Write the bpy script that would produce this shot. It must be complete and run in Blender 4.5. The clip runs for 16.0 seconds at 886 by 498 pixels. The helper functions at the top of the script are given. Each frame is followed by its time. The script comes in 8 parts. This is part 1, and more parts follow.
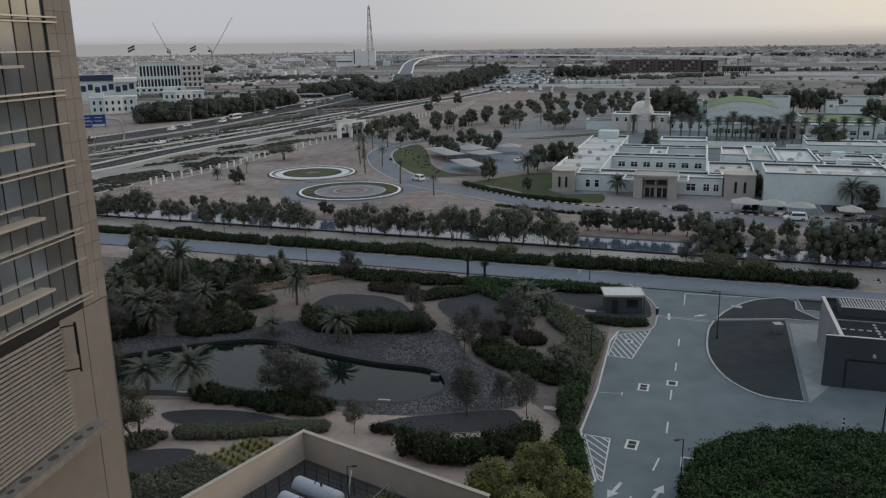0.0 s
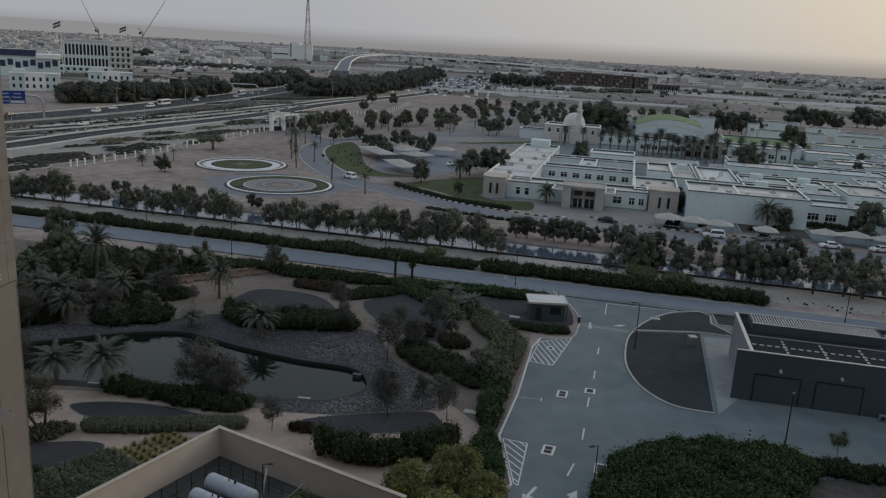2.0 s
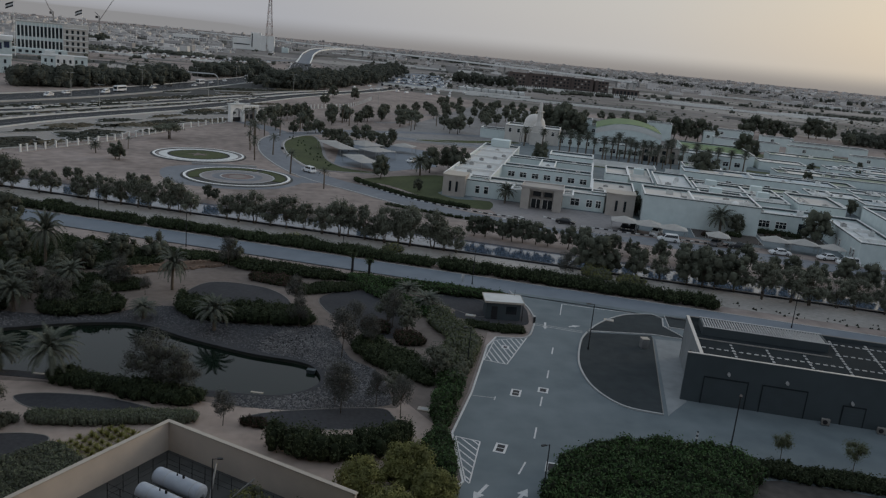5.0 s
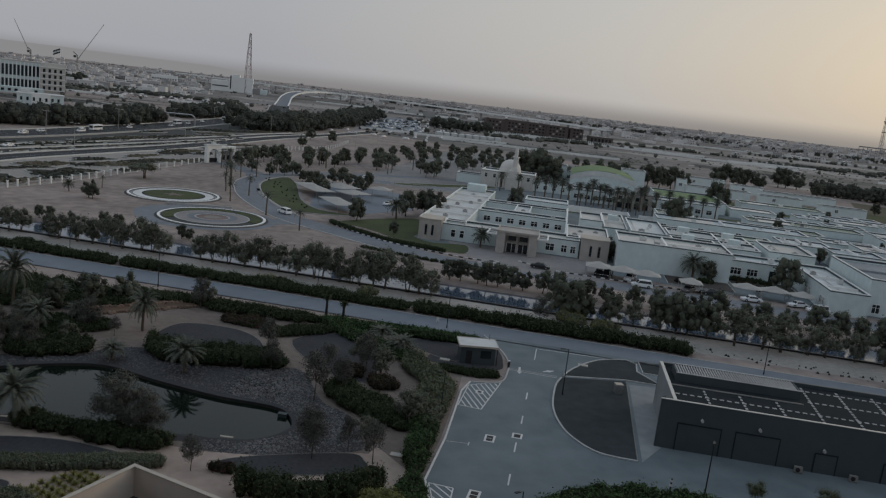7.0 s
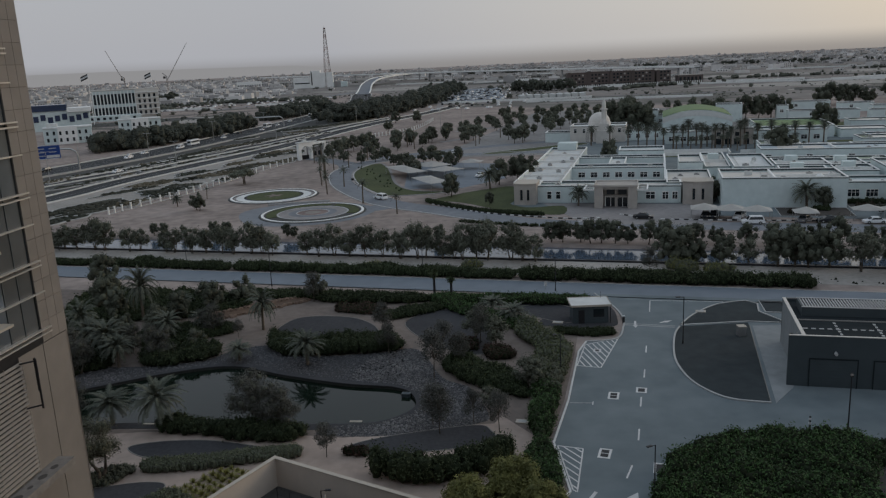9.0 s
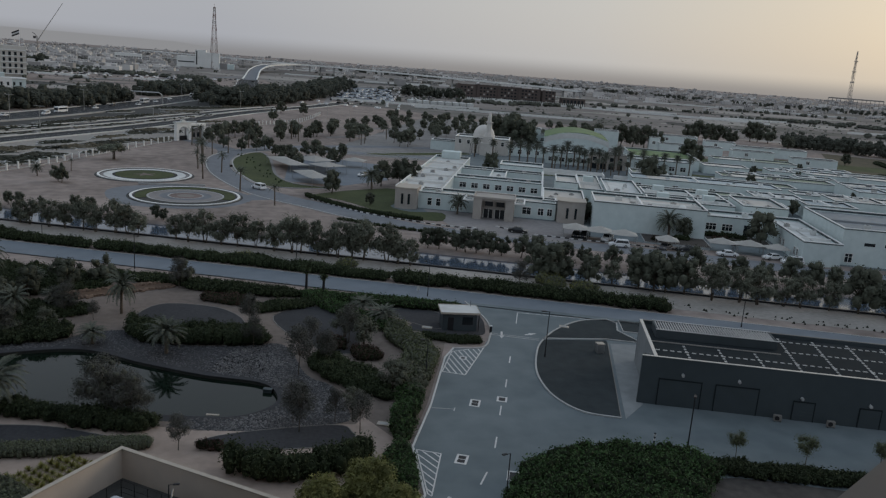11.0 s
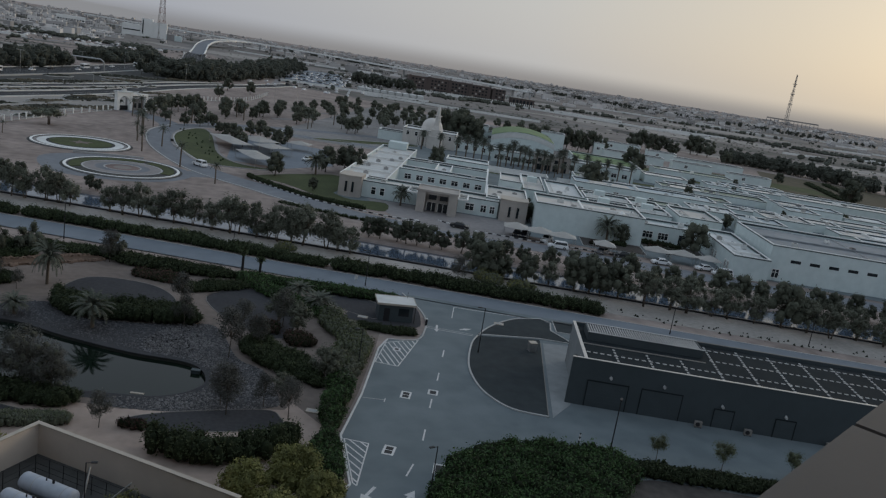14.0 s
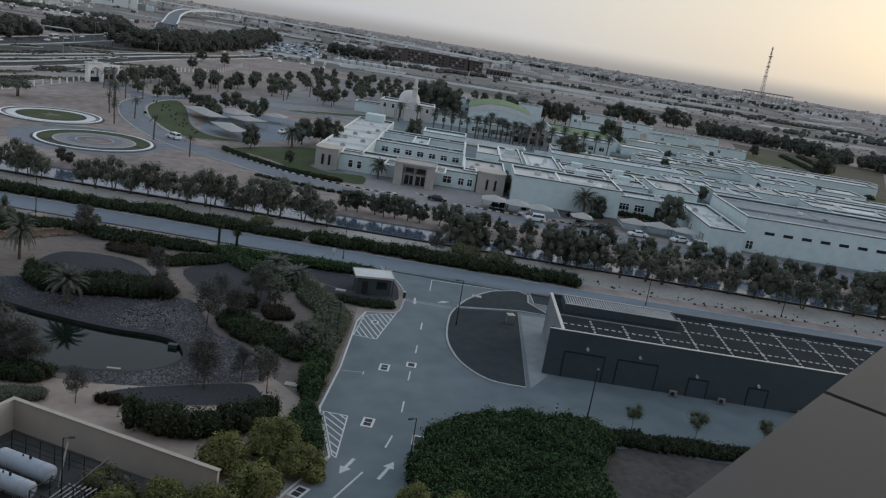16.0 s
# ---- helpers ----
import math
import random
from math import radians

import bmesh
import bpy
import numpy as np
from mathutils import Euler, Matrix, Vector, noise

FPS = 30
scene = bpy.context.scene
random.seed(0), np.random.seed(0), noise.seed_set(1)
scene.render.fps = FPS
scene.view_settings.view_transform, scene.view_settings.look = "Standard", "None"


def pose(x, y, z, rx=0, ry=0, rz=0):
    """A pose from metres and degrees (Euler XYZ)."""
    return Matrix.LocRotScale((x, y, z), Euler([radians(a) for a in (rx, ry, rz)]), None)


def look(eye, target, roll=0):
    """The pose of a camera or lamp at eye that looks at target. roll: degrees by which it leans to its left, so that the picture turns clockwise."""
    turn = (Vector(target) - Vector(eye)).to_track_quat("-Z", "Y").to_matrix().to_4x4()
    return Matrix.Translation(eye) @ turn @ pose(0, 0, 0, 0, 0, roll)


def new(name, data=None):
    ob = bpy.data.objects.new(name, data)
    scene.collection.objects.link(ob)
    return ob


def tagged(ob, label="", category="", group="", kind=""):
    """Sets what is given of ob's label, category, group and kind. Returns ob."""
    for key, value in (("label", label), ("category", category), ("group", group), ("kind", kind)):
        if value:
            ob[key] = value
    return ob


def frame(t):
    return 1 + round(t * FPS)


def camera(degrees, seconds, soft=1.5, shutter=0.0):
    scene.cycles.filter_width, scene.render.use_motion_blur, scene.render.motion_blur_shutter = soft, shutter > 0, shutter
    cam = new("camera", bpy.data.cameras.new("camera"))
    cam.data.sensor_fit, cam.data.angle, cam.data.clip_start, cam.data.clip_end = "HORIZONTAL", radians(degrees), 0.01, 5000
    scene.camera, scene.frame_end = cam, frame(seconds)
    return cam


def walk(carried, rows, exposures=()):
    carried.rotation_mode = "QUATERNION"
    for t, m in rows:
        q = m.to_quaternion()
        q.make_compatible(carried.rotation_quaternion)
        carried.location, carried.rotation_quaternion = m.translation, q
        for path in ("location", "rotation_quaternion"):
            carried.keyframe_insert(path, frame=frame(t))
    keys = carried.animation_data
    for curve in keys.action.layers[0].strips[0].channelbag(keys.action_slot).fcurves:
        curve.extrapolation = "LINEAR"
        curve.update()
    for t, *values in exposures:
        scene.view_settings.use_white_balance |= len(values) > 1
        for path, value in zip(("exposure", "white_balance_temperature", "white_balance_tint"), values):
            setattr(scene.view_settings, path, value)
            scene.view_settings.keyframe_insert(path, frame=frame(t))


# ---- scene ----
# ---- camera: turned by hand behind a high window, about thirty-nine metres up ----
EYE = 39.0
cam = camera(58.1, 16.0, soft=1.25)
ROWS = [
    (0.0, -0.00, -14.44, -0.90), (0.5, -1.17, -14.58, 0.08), (1.0, -2.67, -14.71, 0.92), (1.5, -3.86, -14.55, 2.15),
    (2.0, -5.29, -14.25, 3.23), (2.5, -6.91, -13.88, 4.11), (3.0, -7.50, -13.89, 4.56), (3.5, -8.06, -14.18, 4.92),
    (3.7, -8.18, -14.53, 5.07), (5.8, -9.10, -13.20, 6.22), (6.0, -9.58, -12.16, 6.51), (6.5, -10.26, -9.70, 6.95),
    (7.0, -9.88, -10.92, 6.50), (7.5, -6.91, -13.54, 4.75), (8.0, -5.97, -13.56, 1.02), (8.5, -2.70, -13.57, -2.42),
    (9.0, -2.61, -13.29, -2.72), (9.5, -6.87, -13.30, -1.70), (10.0, -8.93, -13.05, 1.11), (12.5, -13.92, -13.54, 6.81),
    (13.0, -14.37, -13.57, 7.49), (13.5, -15.35, -13.40, 8.37), (14.0, -16.13, -13.11, 9.01), (14.5, -16.77, -12.88, 9.50),
    (15.0, -17.30, -12.76, 9.60), (15.5, -17.73, -13.08, 9.50), (16.0, -18.07, -14.78, 9.24),
]
walk(cam, [(t, pose(0, 0, EYE, 90 + pitch, 0, yaw) @ pose(0, 0, 0, 0, 0, lean)) for t, yaw, pitch, lean in ROWS],
     exposures=[(0.0, 0.08, 6500, 10), (1.0, 0.04, 6480, 10), (2.0, -0.24, 6400, 10), (3.5, -0.13, 6400, 10), (6.0, -0.42, 6400, 10), (6.5, -0.46, 6400, 10), (7.0, -0.36, 6400, 10), (7.4, -0.12, 6400, 10), (8.2, -0.12, 6400, 10), (9.5, -0.27, 6400, 10), (12.5, -0.26, 6190, 9), (14.5, -0.3, 6190, 9), (15.5, -0.24, 6160, 9), (16.0, 0.03, 6140, 9)])

# ---- world and sun: hazy late afternoon, the low sun veiled beyond the east edge of the view ----
SUN_AZ, SUN_EL = 68.0, 9.0          # degrees to the right of straight ahead, and up
world = bpy.data.worlds.new("dusty_sky")
scene.world = world
world.use_nodes = True
nt = world.node_tree
bg = nt.nodes["Background"]
sky = nt.nodes.new("ShaderNodeTexSky")
sky.sky_type = "NISHITA"
sky.sun_disc = False
sky.sun_elevation = radians(SUN_EL)
sky.sun_rotation = radians(SUN_AZ)
sky.air_density, sky.dust_density, sky.ozone_density = 1.0, 4.0, 1.0
SKY_MIX, SKY_STRENGTH = 0.85, 0.15
# a veil of dust over the clear sky: pale grey overhead, warmer towards the sun
tc = nt.nodes.new("ShaderNodeTexCoord")
dot = nt.nodes.new("ShaderNodeVectorMath")
dot.operation = "DOT_PRODUCT"
dot.inputs[1].default_value = (math.sin(radians(SUN_AZ)), math.cos(radians(SUN_AZ)), 0.05)
nt.links.new(tc.outputs["Generated"], dot.inputs[0])
ramp = nt.nodes.new("ShaderNodeValToRGB")
ramp.color_ramp.elements[0].position, ramp.color_ramp.elements[0].color = 0.30, (3.6, 3.66, 3.9, 1)
ramp.color_ramp.elements[1].position, ramp.color_ramp.elements[1].color = 0.95, (5.8, 4.95, 3.8, 1)
mid = ramp.color_ramp.elements.new(0.68)
mid.color = (4.65, 4.5, 4.3, 1)
nt.links.new(dot.outputs["Value"], ramp.inputs[0])
mix = nt.nodes.new("ShaderNodeMix")
mix.data_type = "RGBA"
mix.inputs["Factor"].default_value = SKY_MIX
nt.links.new(sky.outputs[0], mix.inputs["A"])
up = nt.nodes.new("ShaderNodeSeparateXYZ")
nt.links.new(tc.outputs["Generated"], up.inputs[0])
lift = nt.nodes.new("ShaderNodeMapRange")
lift.inputs["From Min"].default_value, lift.inputs["From Max"].default_value = 0.12, 0.75
nt.links.new(up.outputs["Z"], lift.inputs["Value"])
veil = nt.nodes.new("ShaderNodeMix")
veil.data_type = "RGBA"
veil.inputs["B"].default_value = (4.0, 4.6, 5.3, 1)
nt.links.new(lift.outputs[0], veil.inputs["Factor"])
nt.links.new(ramp.outputs[0], veil.inputs["A"])
nt.links.new(veil.outputs["Result"], mix.inputs["B"])
nt.links.new(mix.outputs["Result"], bg.inputs["Color"])
bg.inputs["Strength"].default_value = SKY_STRENGTH
sun_data = bpy.data.lights.new("sun", "SUN")
sun_data.energy, sun_data.angle, sun_data.color = 0.5, radians(20), (1.0, 0.90, 0.78)
sun = new("sun", sun_data)
sun.matrix_world = look((0, 0, 200), (-math.sin(radians(SUN_AZ)) * 100, -math.cos(radians(SUN_AZ)) * 100, 200 - 100 * math.tan(radians(SUN_EL + 8))))


# ---- materials ----
def mat(name, c1, c2=None, scale=1.0, rough=0.8, metal=0.0, bump=0.0, big=None, island=0.0, objvar=0.0, spec=0.3):
    """A procedural surface: two colours mixed by fine and broad noise, with some relief."""
    m = bpy.data.materials.new(name)
    m.use_nodes = True
    t = m.node_tree
    b = t.nodes["Principled BSDF"]
    b.inputs["Roughness"].default_value, b.inputs["Metallic"].default_value = rough, metal
    b.inputs["Specular IOR Level"].default_value = spec if rough > 0.3 else 0.5
    c2 = c2 or tuple(c * 0.8 for c in c1)
    geo = t.nodes.new("ShaderNodeNewGeometry")
    n1 = t.nodes.new("ShaderNodeTexNoise")
    n1.inputs["Scale"].default_value, n1.inputs["Detail"].default_value = scale, 5
    n2 = t.nodes.new("ShaderNodeTexNoise")
    n2.inputs["Scale"].default_value, n2.inputs["Detail"].default_value = big or scale * 0.08, 4
    for n in (n1, n2):
        t.links.new(geo.outputs["Position"], n.inputs["Vector"])
    add = t.nodes.new("ShaderNodeMath")
    add.operation = "ADD"
    t.links.new(n1.outputs[0], add.inputs[0])
    t.links.new(n2.outputs[0], add.inputs[1])
    rg = t.nodes.new("ShaderNodeMapRange")
    rg.inputs["From Min"].default_value, rg.inputs["From Max"].default_value = 0.7, 1.3
    t.links.new(add.outputs[0], rg.inputs["Value"])
    mx = t.nodes.new("ShaderNodeMix")
    mx.data_type = "RGBA"
    mx.inputs["A"].default_value, mx.inputs["B"].default_value = (*c1, 1), (*c2, 1)
    t.links.new(rg.outputs[0], mx.inputs["Factor"])
    last = mx.outputs["Result"]
    for amount, node, out in ((island, geo, "Random Per Island"), (objvar, t.nodes.new("ShaderNodeObjectInfo"), "Random")):
        if amount:
            hv = t.nodes.new("ShaderNodeHueSaturation")
            r2 = t.nodes.new("ShaderNodeMapRange")
            r2.inputs["To Min"].default_value, r2.inputs["To Max"].default_value = 1 - amount, 1 + amount
            t.links.new(node.outputs[out], r2.inputs["Value"])
            t.links.new(r2.outputs[0], hv.inputs["Value"])
            t.links.new(last, hv.inputs["Color"])
            last = hv.outputs[0]
    t.links.new(last, b.inputs["Base Color"])
    if bump:
        bp = t.nodes.new("ShaderNodeBump")
        bp.inputs["Strength"].default_value, bp.inputs["Distance"].default_value = bump, 0.05
        t.links.new(n1.outputs[0], bp.inputs["Height"])
        t.links.new(bp.outputs[0], b.inputs["Normal"])
    return m


SAND = mat("desert_sand", (0.335, 0.282, 0.256), (0.165, 0.138, 0.125), 0.3, 0.95, bump=0.3, big=0.035, spec=0.1)
DESERT = mat("grey_scrub_desert", (0.25, 0.228, 0.215), (0.125, 0.117, 0.108), 0.06, 0.95, big=0.009, spec=0.1)
ROSE = mat("pinkish_gravel", (0.23, 0.17, 0.155), (0.13, 0.10, 0.095), 1.5, 0.95, bump=0.5)
SANDPATH = mat("raked_sand", (0.205, 0.170, 0.150), (0.135, 0.114, 0.102), 0.9, 0.95, bump=0.3, big=0.1, spec=0.1)
PALE = mat("pale_gravel_strip", (0.345, 0.325, 0.302), (0.23, 0.216, 0.20), 1.2, 0.95, bump=0.4, big=0.1, spec=0.1)
ASPH = mat("worn_asphalt", (0.05, 0.052, 0.055), (0.036, 0.038, 0.041), 0.5, 0.85, bump=0.1, big=0.05, spec=0.1)
CONC = mat("brushed_concrete_paving", (0.165, 0.192, 0.203), (0.112, 0.135, 0.146), 0.3, 0.75, bump=0.1, big=0.06, spec=0.1)
ROADGREY = mat("grey_road", (0.18, 0.205, 0.235), (0.14, 0.163, 0.19), 0.3, 0.7, big=0.05, spec=0.1)
PAVE = mat("light_block_paving", (0.27, 0.255, 0.25), (0.20, 0.19, 0.19), 0.8, 0.85, big=0.08, spec=0.1)
KERB = mat("kerb_concrete", (0.42, 0.42, 0.41), (0.30, 0.30, 0.30), 2.0, 0.85)
BLACKP = mat("black_kerb_paint", (0.03, 0.03, 0.032), None, 3.0, 0.7)
PAINT = mat("white_road_paint", (0.62, 0.62, 0.61), (0.45, 0.45, 0.45), 2.5, 0.7)
LAWN = mat("thin_lawn", (0.088, 0.102, 0.050), (0.055, 0.064, 0.036), 1.2, 0.95, bump=0.6, big=0.12, spec=0.1)
TURF = mat("dark_green_ground_cloth", (0.046, 0.054, 0.057), (0.030, 0.036, 0.039), 0.6, 0.95, bump=0.3, big=0.1, spec=0.1)
BED = mat("dark_gravel_bed", (0.062, 0.062, 0.066), (0.040, 0.041, 0.045), 2.2, 0.95, bump=0.5, big=0.15, spec=0.1)
PEBBLE = mat("grey_pebble", (0.17, 0.165, 0.165), (0.09, 0.088, 0.09), 3.0, 0.9, island=0.45)
BROWN = mat("red_brown_soil", (0.12, 0.075, 0.05), (0.08, 0.055, 0.04), 1.0, 0.95, bump=0.6)
BROWNST = mat("red_brown_rubble", (0.20, 0.135, 0.098), (0.12, 0.085, 0.066), 2.0, 0.95, bump=0.5, objvar=0.25)
WHITE = mat("white_render", (0.60, 0.67, 0.665), (0.49, 0.56, 0.56), 0.6, 0.85, big=0.08)
WHITE2 = mat("white_parapet_paint", (0.78, 0.78, 0.76), (0.66, 0.66, 0.64), 0.8, 0.85)
ROOF = mat("dusty_flat_roof", (0.60, 0.565, 0.52), (0.48, 0.455, 0.42), 0.5, 0.9, big=0.06, objvar=0.14)
ROOFW = mat("white_flat_roof", (0.60, 0.61, 0.60), (0.46, 0.47, 0.46), 0.5, 0.9, big=0.06, objvar=0.1)
STONE = mat("beige_stone_cladding", (0.235, 0.212, 0.192), (0.195, 0.176, 0.16), 0.8, 0.75, big=0.15, objvar=0.06)
BEIGE = mat("sand_coloured_render", (0.585, 0.505, 0.432), (0.49, 0.425, 0.368), 0.6, 0.85, big=0.1)
# sill colour darkened to imitate light lost through the window glass
SILLM = mat("glass_dimmed_sill_panel", (0.150, 0.132, 0.118), (0.115, 0.102, 0.092), 1.5, 0.6, big=0.4)
DRYBED = mat("dark_dry_soil", (0.085, 0.078, 0.072), (0.05, 0.046, 0.044), 1.2, 0.95, bump=0.5, big=0.2, spec=0.1)
# bank soil, darkened to imitate shrubs reflected along the waterline
BANK = mat("bank_soil_dark_as_reflection", (0.035, 0.036, 0.032), (0.02, 0.021, 0.019), 1.5, 0.9, bump=0.8, big=0.3)
GREYD = mat("grey_dusty_ground", (0.262, 0.255, 0.25), (0.168, 0.163, 0.16), 0.4, 0.95, bump=0.3, big=0.04, spec=0.1)
# colour of the farthest scrub, paled in place of haze
FARSCRUB = mat("haze_paled_scrub", (0.195, 0.190, 0.172), (0.14, 0.138, 0.125), 0.1, 0.95, island=0.15, spec=0.1)
ROOFB = mat("blue_grey_flat_roof", (0.42, 0.465, 0.48), (0.33, 0.368, 0.382), 0.5, 0.9, big=0.06, objvar=0.14)
SCRUBG = mat("dark_scrub_ground", (0.155, 0.148, 0.135), (0.095, 0.092, 0.085), 0.05, 0.95, big=0.012, spec=0.1)
PATHG = mat("pale_grey_paving", (0.25, 0.265, 0.27), (0.19, 0.203, 0.21), 0.8, 0.85, big=0.1, spec=0.1)
# steel colour paled to imitate haze on far masts and frames
HAZY = mat("haze_paled_steel", (0.30, 0.28, 0.265), (0.24, 0.225, 0.215), 0.1, 0.8)
TURR = mat("grey_beige_render", (0.41, 0.375, 0.34), (0.33, 0.305, 0.28), 0.6, 0.85, big=0.1)
ROADW = mat("dusty_grey_asphalt", (0.205, 0.218, 0.237), (0.148, 0.158, 0.174), 0.4, 0.9, big=0.06, spec=0.1)
VERGE = mat("dark_ground_cover", (0.060, 0.060, 0.046), (0.034, 0.035, 0.028), 0.8, 0.9, island=0.12, spec=0.1, bump=0.6, big=0.15)
GRIT = mat("dark_verge_gravel", (0.090, 0.090, 0.087), (0.052, 0.053, 0.051), 0.5, 0.95, spec=0.1, bump=0.5, big=0.08)
OLIVE = mat("olive_ground_cover", (0.115, 0.10, 0.072), (0.07, 0.064, 0.046), 0.6, 0.9, spec=0.1, bump=0.6, big=0.15)
JOINT = mat("dark_joint", (0.10, 0.088, 0.075), None, 2.0, 0.9)
COPING = mat("pale_coping", (0.46, 0.41, 0.35), (0.38, 0.34, 0.29), 1.0, 0.8)
DARKW = mat("dark_grey_cladding", (0.052, 0.066, 0.073), (0.042, 0.054, 0.060), 0.6, 0.6, big=0.1)
DARKROOF = mat("black_roof_membrane", (0.026, 0.032, 0.035), (0.018, 0.022, 0.025), 0.6, 0.9, big=0.1, spec=0.05)
STEEL = mat("galvanised_steel", (0.45, 0.45, 0.44), (0.35, 0.35, 0.35), 2.0, 0.45, 0.8)
DARKM = mat("dark_painted_metal", (0.03, 0.03, 0.033), (0.02, 0.02, 0.022), 3.0, 0.5, 0.3)
ALU = mat("pale_aluminium", (0.55, 0.53, 0.50), (0.46, 0.44, 0.42), 2.0, 0.4, 0.5)
GLASS = mat("dark_window_glass", (0.020, 0.026, 0.030), (0.014, 0.018, 0.022), 0.3, 0.08)
CURTAIN = mat("tinted_curtain_wall_glass", (0.34, 0.37, 0.40), (0.20, 0.22, 0.245), 0.25, 0.08, 0.7, big=0.2, objvar=0.16)
BLIND = mat("glass_over_pale_blind", (0.23, 0.235, 0.235), (0.13, 0.134, 0.136), 0.35, 0.1, 0.45, objvar=0.12)
SLATM = mat("grey_louvre_paint", (0.36, 0.335, 0.305), (0.28, 0.262, 0.24), 1.5, 0.7)
WEATHER = mat("weathered_concrete", (0.27, 0.25, 0.232), (0.17, 0.158, 0.148), 2.2, 0.9, bump=0.3, big=0.5)
GREYROOF = mat("grey_roof_membrane", (0.25, 0.27, 0.285), (0.18, 0.195, 0.208), 0.4, 0.9, big=0.05)
STAIN = mat("dark_damp_stain", (0.095, 0.088, 0.082), None, 3.0, 0.9)
TANKW = mat("white_tank_paint", (0.42, 0.45, 0.50), (0.33, 0.36, 0.41), 1.5, 0.45)
BARK = mat("bark", (0.10, 0.080, 0.062), (0.06, 0.05, 0.04), 4.0, 0.95, bump=0.6)
PALMBARK = mat("palm_trunk", (0.15, 0.12, 0.09), (0.085, 0.068, 0.052), 5.0, 0.95, bump=0.8)
LEAF = mat("grey_green_leaves", (0.142, 0.148, 0.114), (0.086, 0.092, 0.070), 0.8, 0.85, island=0.12, objvar=0.22, spec=0.15)
LEAFD = mat("dark_green_leaves", (0.056, 0.070, 0.034), (0.027, 0.038, 0.019), 0.7, 0.8, island=0.13, objvar=0.22, big=0.22, spec=0.15)
LEAFG = mat("fresh_green_leaves", (0.047, 0.092, 0.027), (0.022, 0.047, 0.014), 0.6, 0.8, island=0.14, objvar=0.15, big=0.2)
LEAFY = mat("yellow_green_leaves", (0.168, 0.166, 0.050), (0.085, 0.092, 0.030), 0.8, 0.75, island=0.18, big=0.5)
LEAFY2 = mat("light_olive_leaves", (0.105, 0.118, 0.055), (0.05, 0.062, 0.03), 0.6, 0.8, island=0.14, big=0.25)
# belt leaves and their darker cores, both lightened to imitate distance haze
LEAFB = mat("haze_lifted_belt_leaves", (0.110, 0.115, 0.096), (0.066, 0.071, 0.058), 0.3, 0.9, island=0.16, big=0.05, spec=0.1)
FILLB = mat("haze_lifted_belt_core", (0.082, 0.088, 0.072), (0.046, 0.050, 0.041), 1.2, 0.95, bump=1.0, big=0.15, spec=0.1)
LEAFR = mat("red_brown_leaves", (0.055, 0.026, 0.02), (0.032, 0.018, 0.014), 0.8, 0.8, island=0.35)
LEAFS = mat("dusty_shrub_leaves", (0.105, 0.105, 0.072), (0.062, 0.066, 0.045), 0.6, 0.85, island=0.14, big=0.3)
FEATHER = mat("dull_feathery_leaves", (0.088, 0.088, 0.076), (0.055, 0.056, 0.050), 0.8, 0.85, island=0.12, objvar=0.18, big=0.3)
FROND = mat("date_palm_fronds", (0.100, 0.110, 0.085), (0.058, 0.065, 0.050), 0.8, 0.75, island=0.25, objvar=0.15)
LEAFP = mat("pale_grey_green_leaves", (0.150, 0.165, 0.108), (0.092, 0.104, 0.068), 0.7, 0.85, island=0.15, big=0.3, spec=0.15)
LEAFK = mat("bright_yellow_green_blades", (0.235, 0.222, 0.075), (0.15, 0.15, 0.05), 0.8, 0.75, island=0.2)
# dark leaf colour lifted to imitate haze over far trees
LEAFT = mat("haze_lifted_dark_leaves", (0.092, 0.099, 0.074), (0.052, 0.058, 0.043), 0.6, 0.9, island=0.15, objvar=0.2, big=0.2, spec=0.1)
PEBBLED = mat("dark_grey_pebble", (0.118, 0.116, 0.120), (0.062, 0.062, 0.066), 3.0, 0.9, island=0.4)
EDGING = mat("grey_edging", (0.24, 0.225, 0.205), (0.17, 0.16, 0.15), 1.0, 0.85)
TWIGS = mat("leafy_twigs", (0.034, 0.038, 0.026), (0.020, 0.023, 0.016), 0.9, 0.95, bump=0.6, big=0.3)
# core colour darkened to stand in for shadow between the leaves
FILL = mat("shaded_inner_foliage", (0.026, 0.034, 0.017), (0.012, 0.016, 0.009), 4.0, 0.95, bump=1.0, big=0.4, spec=0.1, objvar=0.2)
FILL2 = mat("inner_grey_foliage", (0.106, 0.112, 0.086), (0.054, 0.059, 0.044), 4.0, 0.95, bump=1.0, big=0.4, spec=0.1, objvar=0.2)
SANDNEAR = mat("pale_raked_sand", (0.385, 0.312, 0.268), (0.28, 0.228, 0.198), 0.9, 0.95, bump=0.3, big=0.1, spec=0.1)
CORE = mat("shaded_twigs", (0.018, 0.022, 0.013), (0.012, 0.014, 0.010), 2.0, 0.95)
GREENROOF = mat("moss_green_roof_sheet", (0.14, 0.21, 0.085), (0.11, 0.165, 0.07), 0.3, 0.7, big=0.05)
MOSS = mat("faded_green_roof", (0.27, 0.30, 0.23), (0.20, 0.23, 0.175), 0.5, 0.9, big=0.06, objvar=0.12)
CANVAS = mat("off_white_canvas", (0.40, 0.385, 0.36), (0.31, 0.30, 0.28), 0.6, 0.85)
BRICKB = mat("grey_brown_facade", (0.115, 0.09, 0.082), (0.085, 0.07, 0.065), 0.1, 0.9)
BLUE = mat("blue_sign_sheet", (0.012, 0.05, 0.22), (0.01, 0.04, 0.18), 0.5, 0.5)
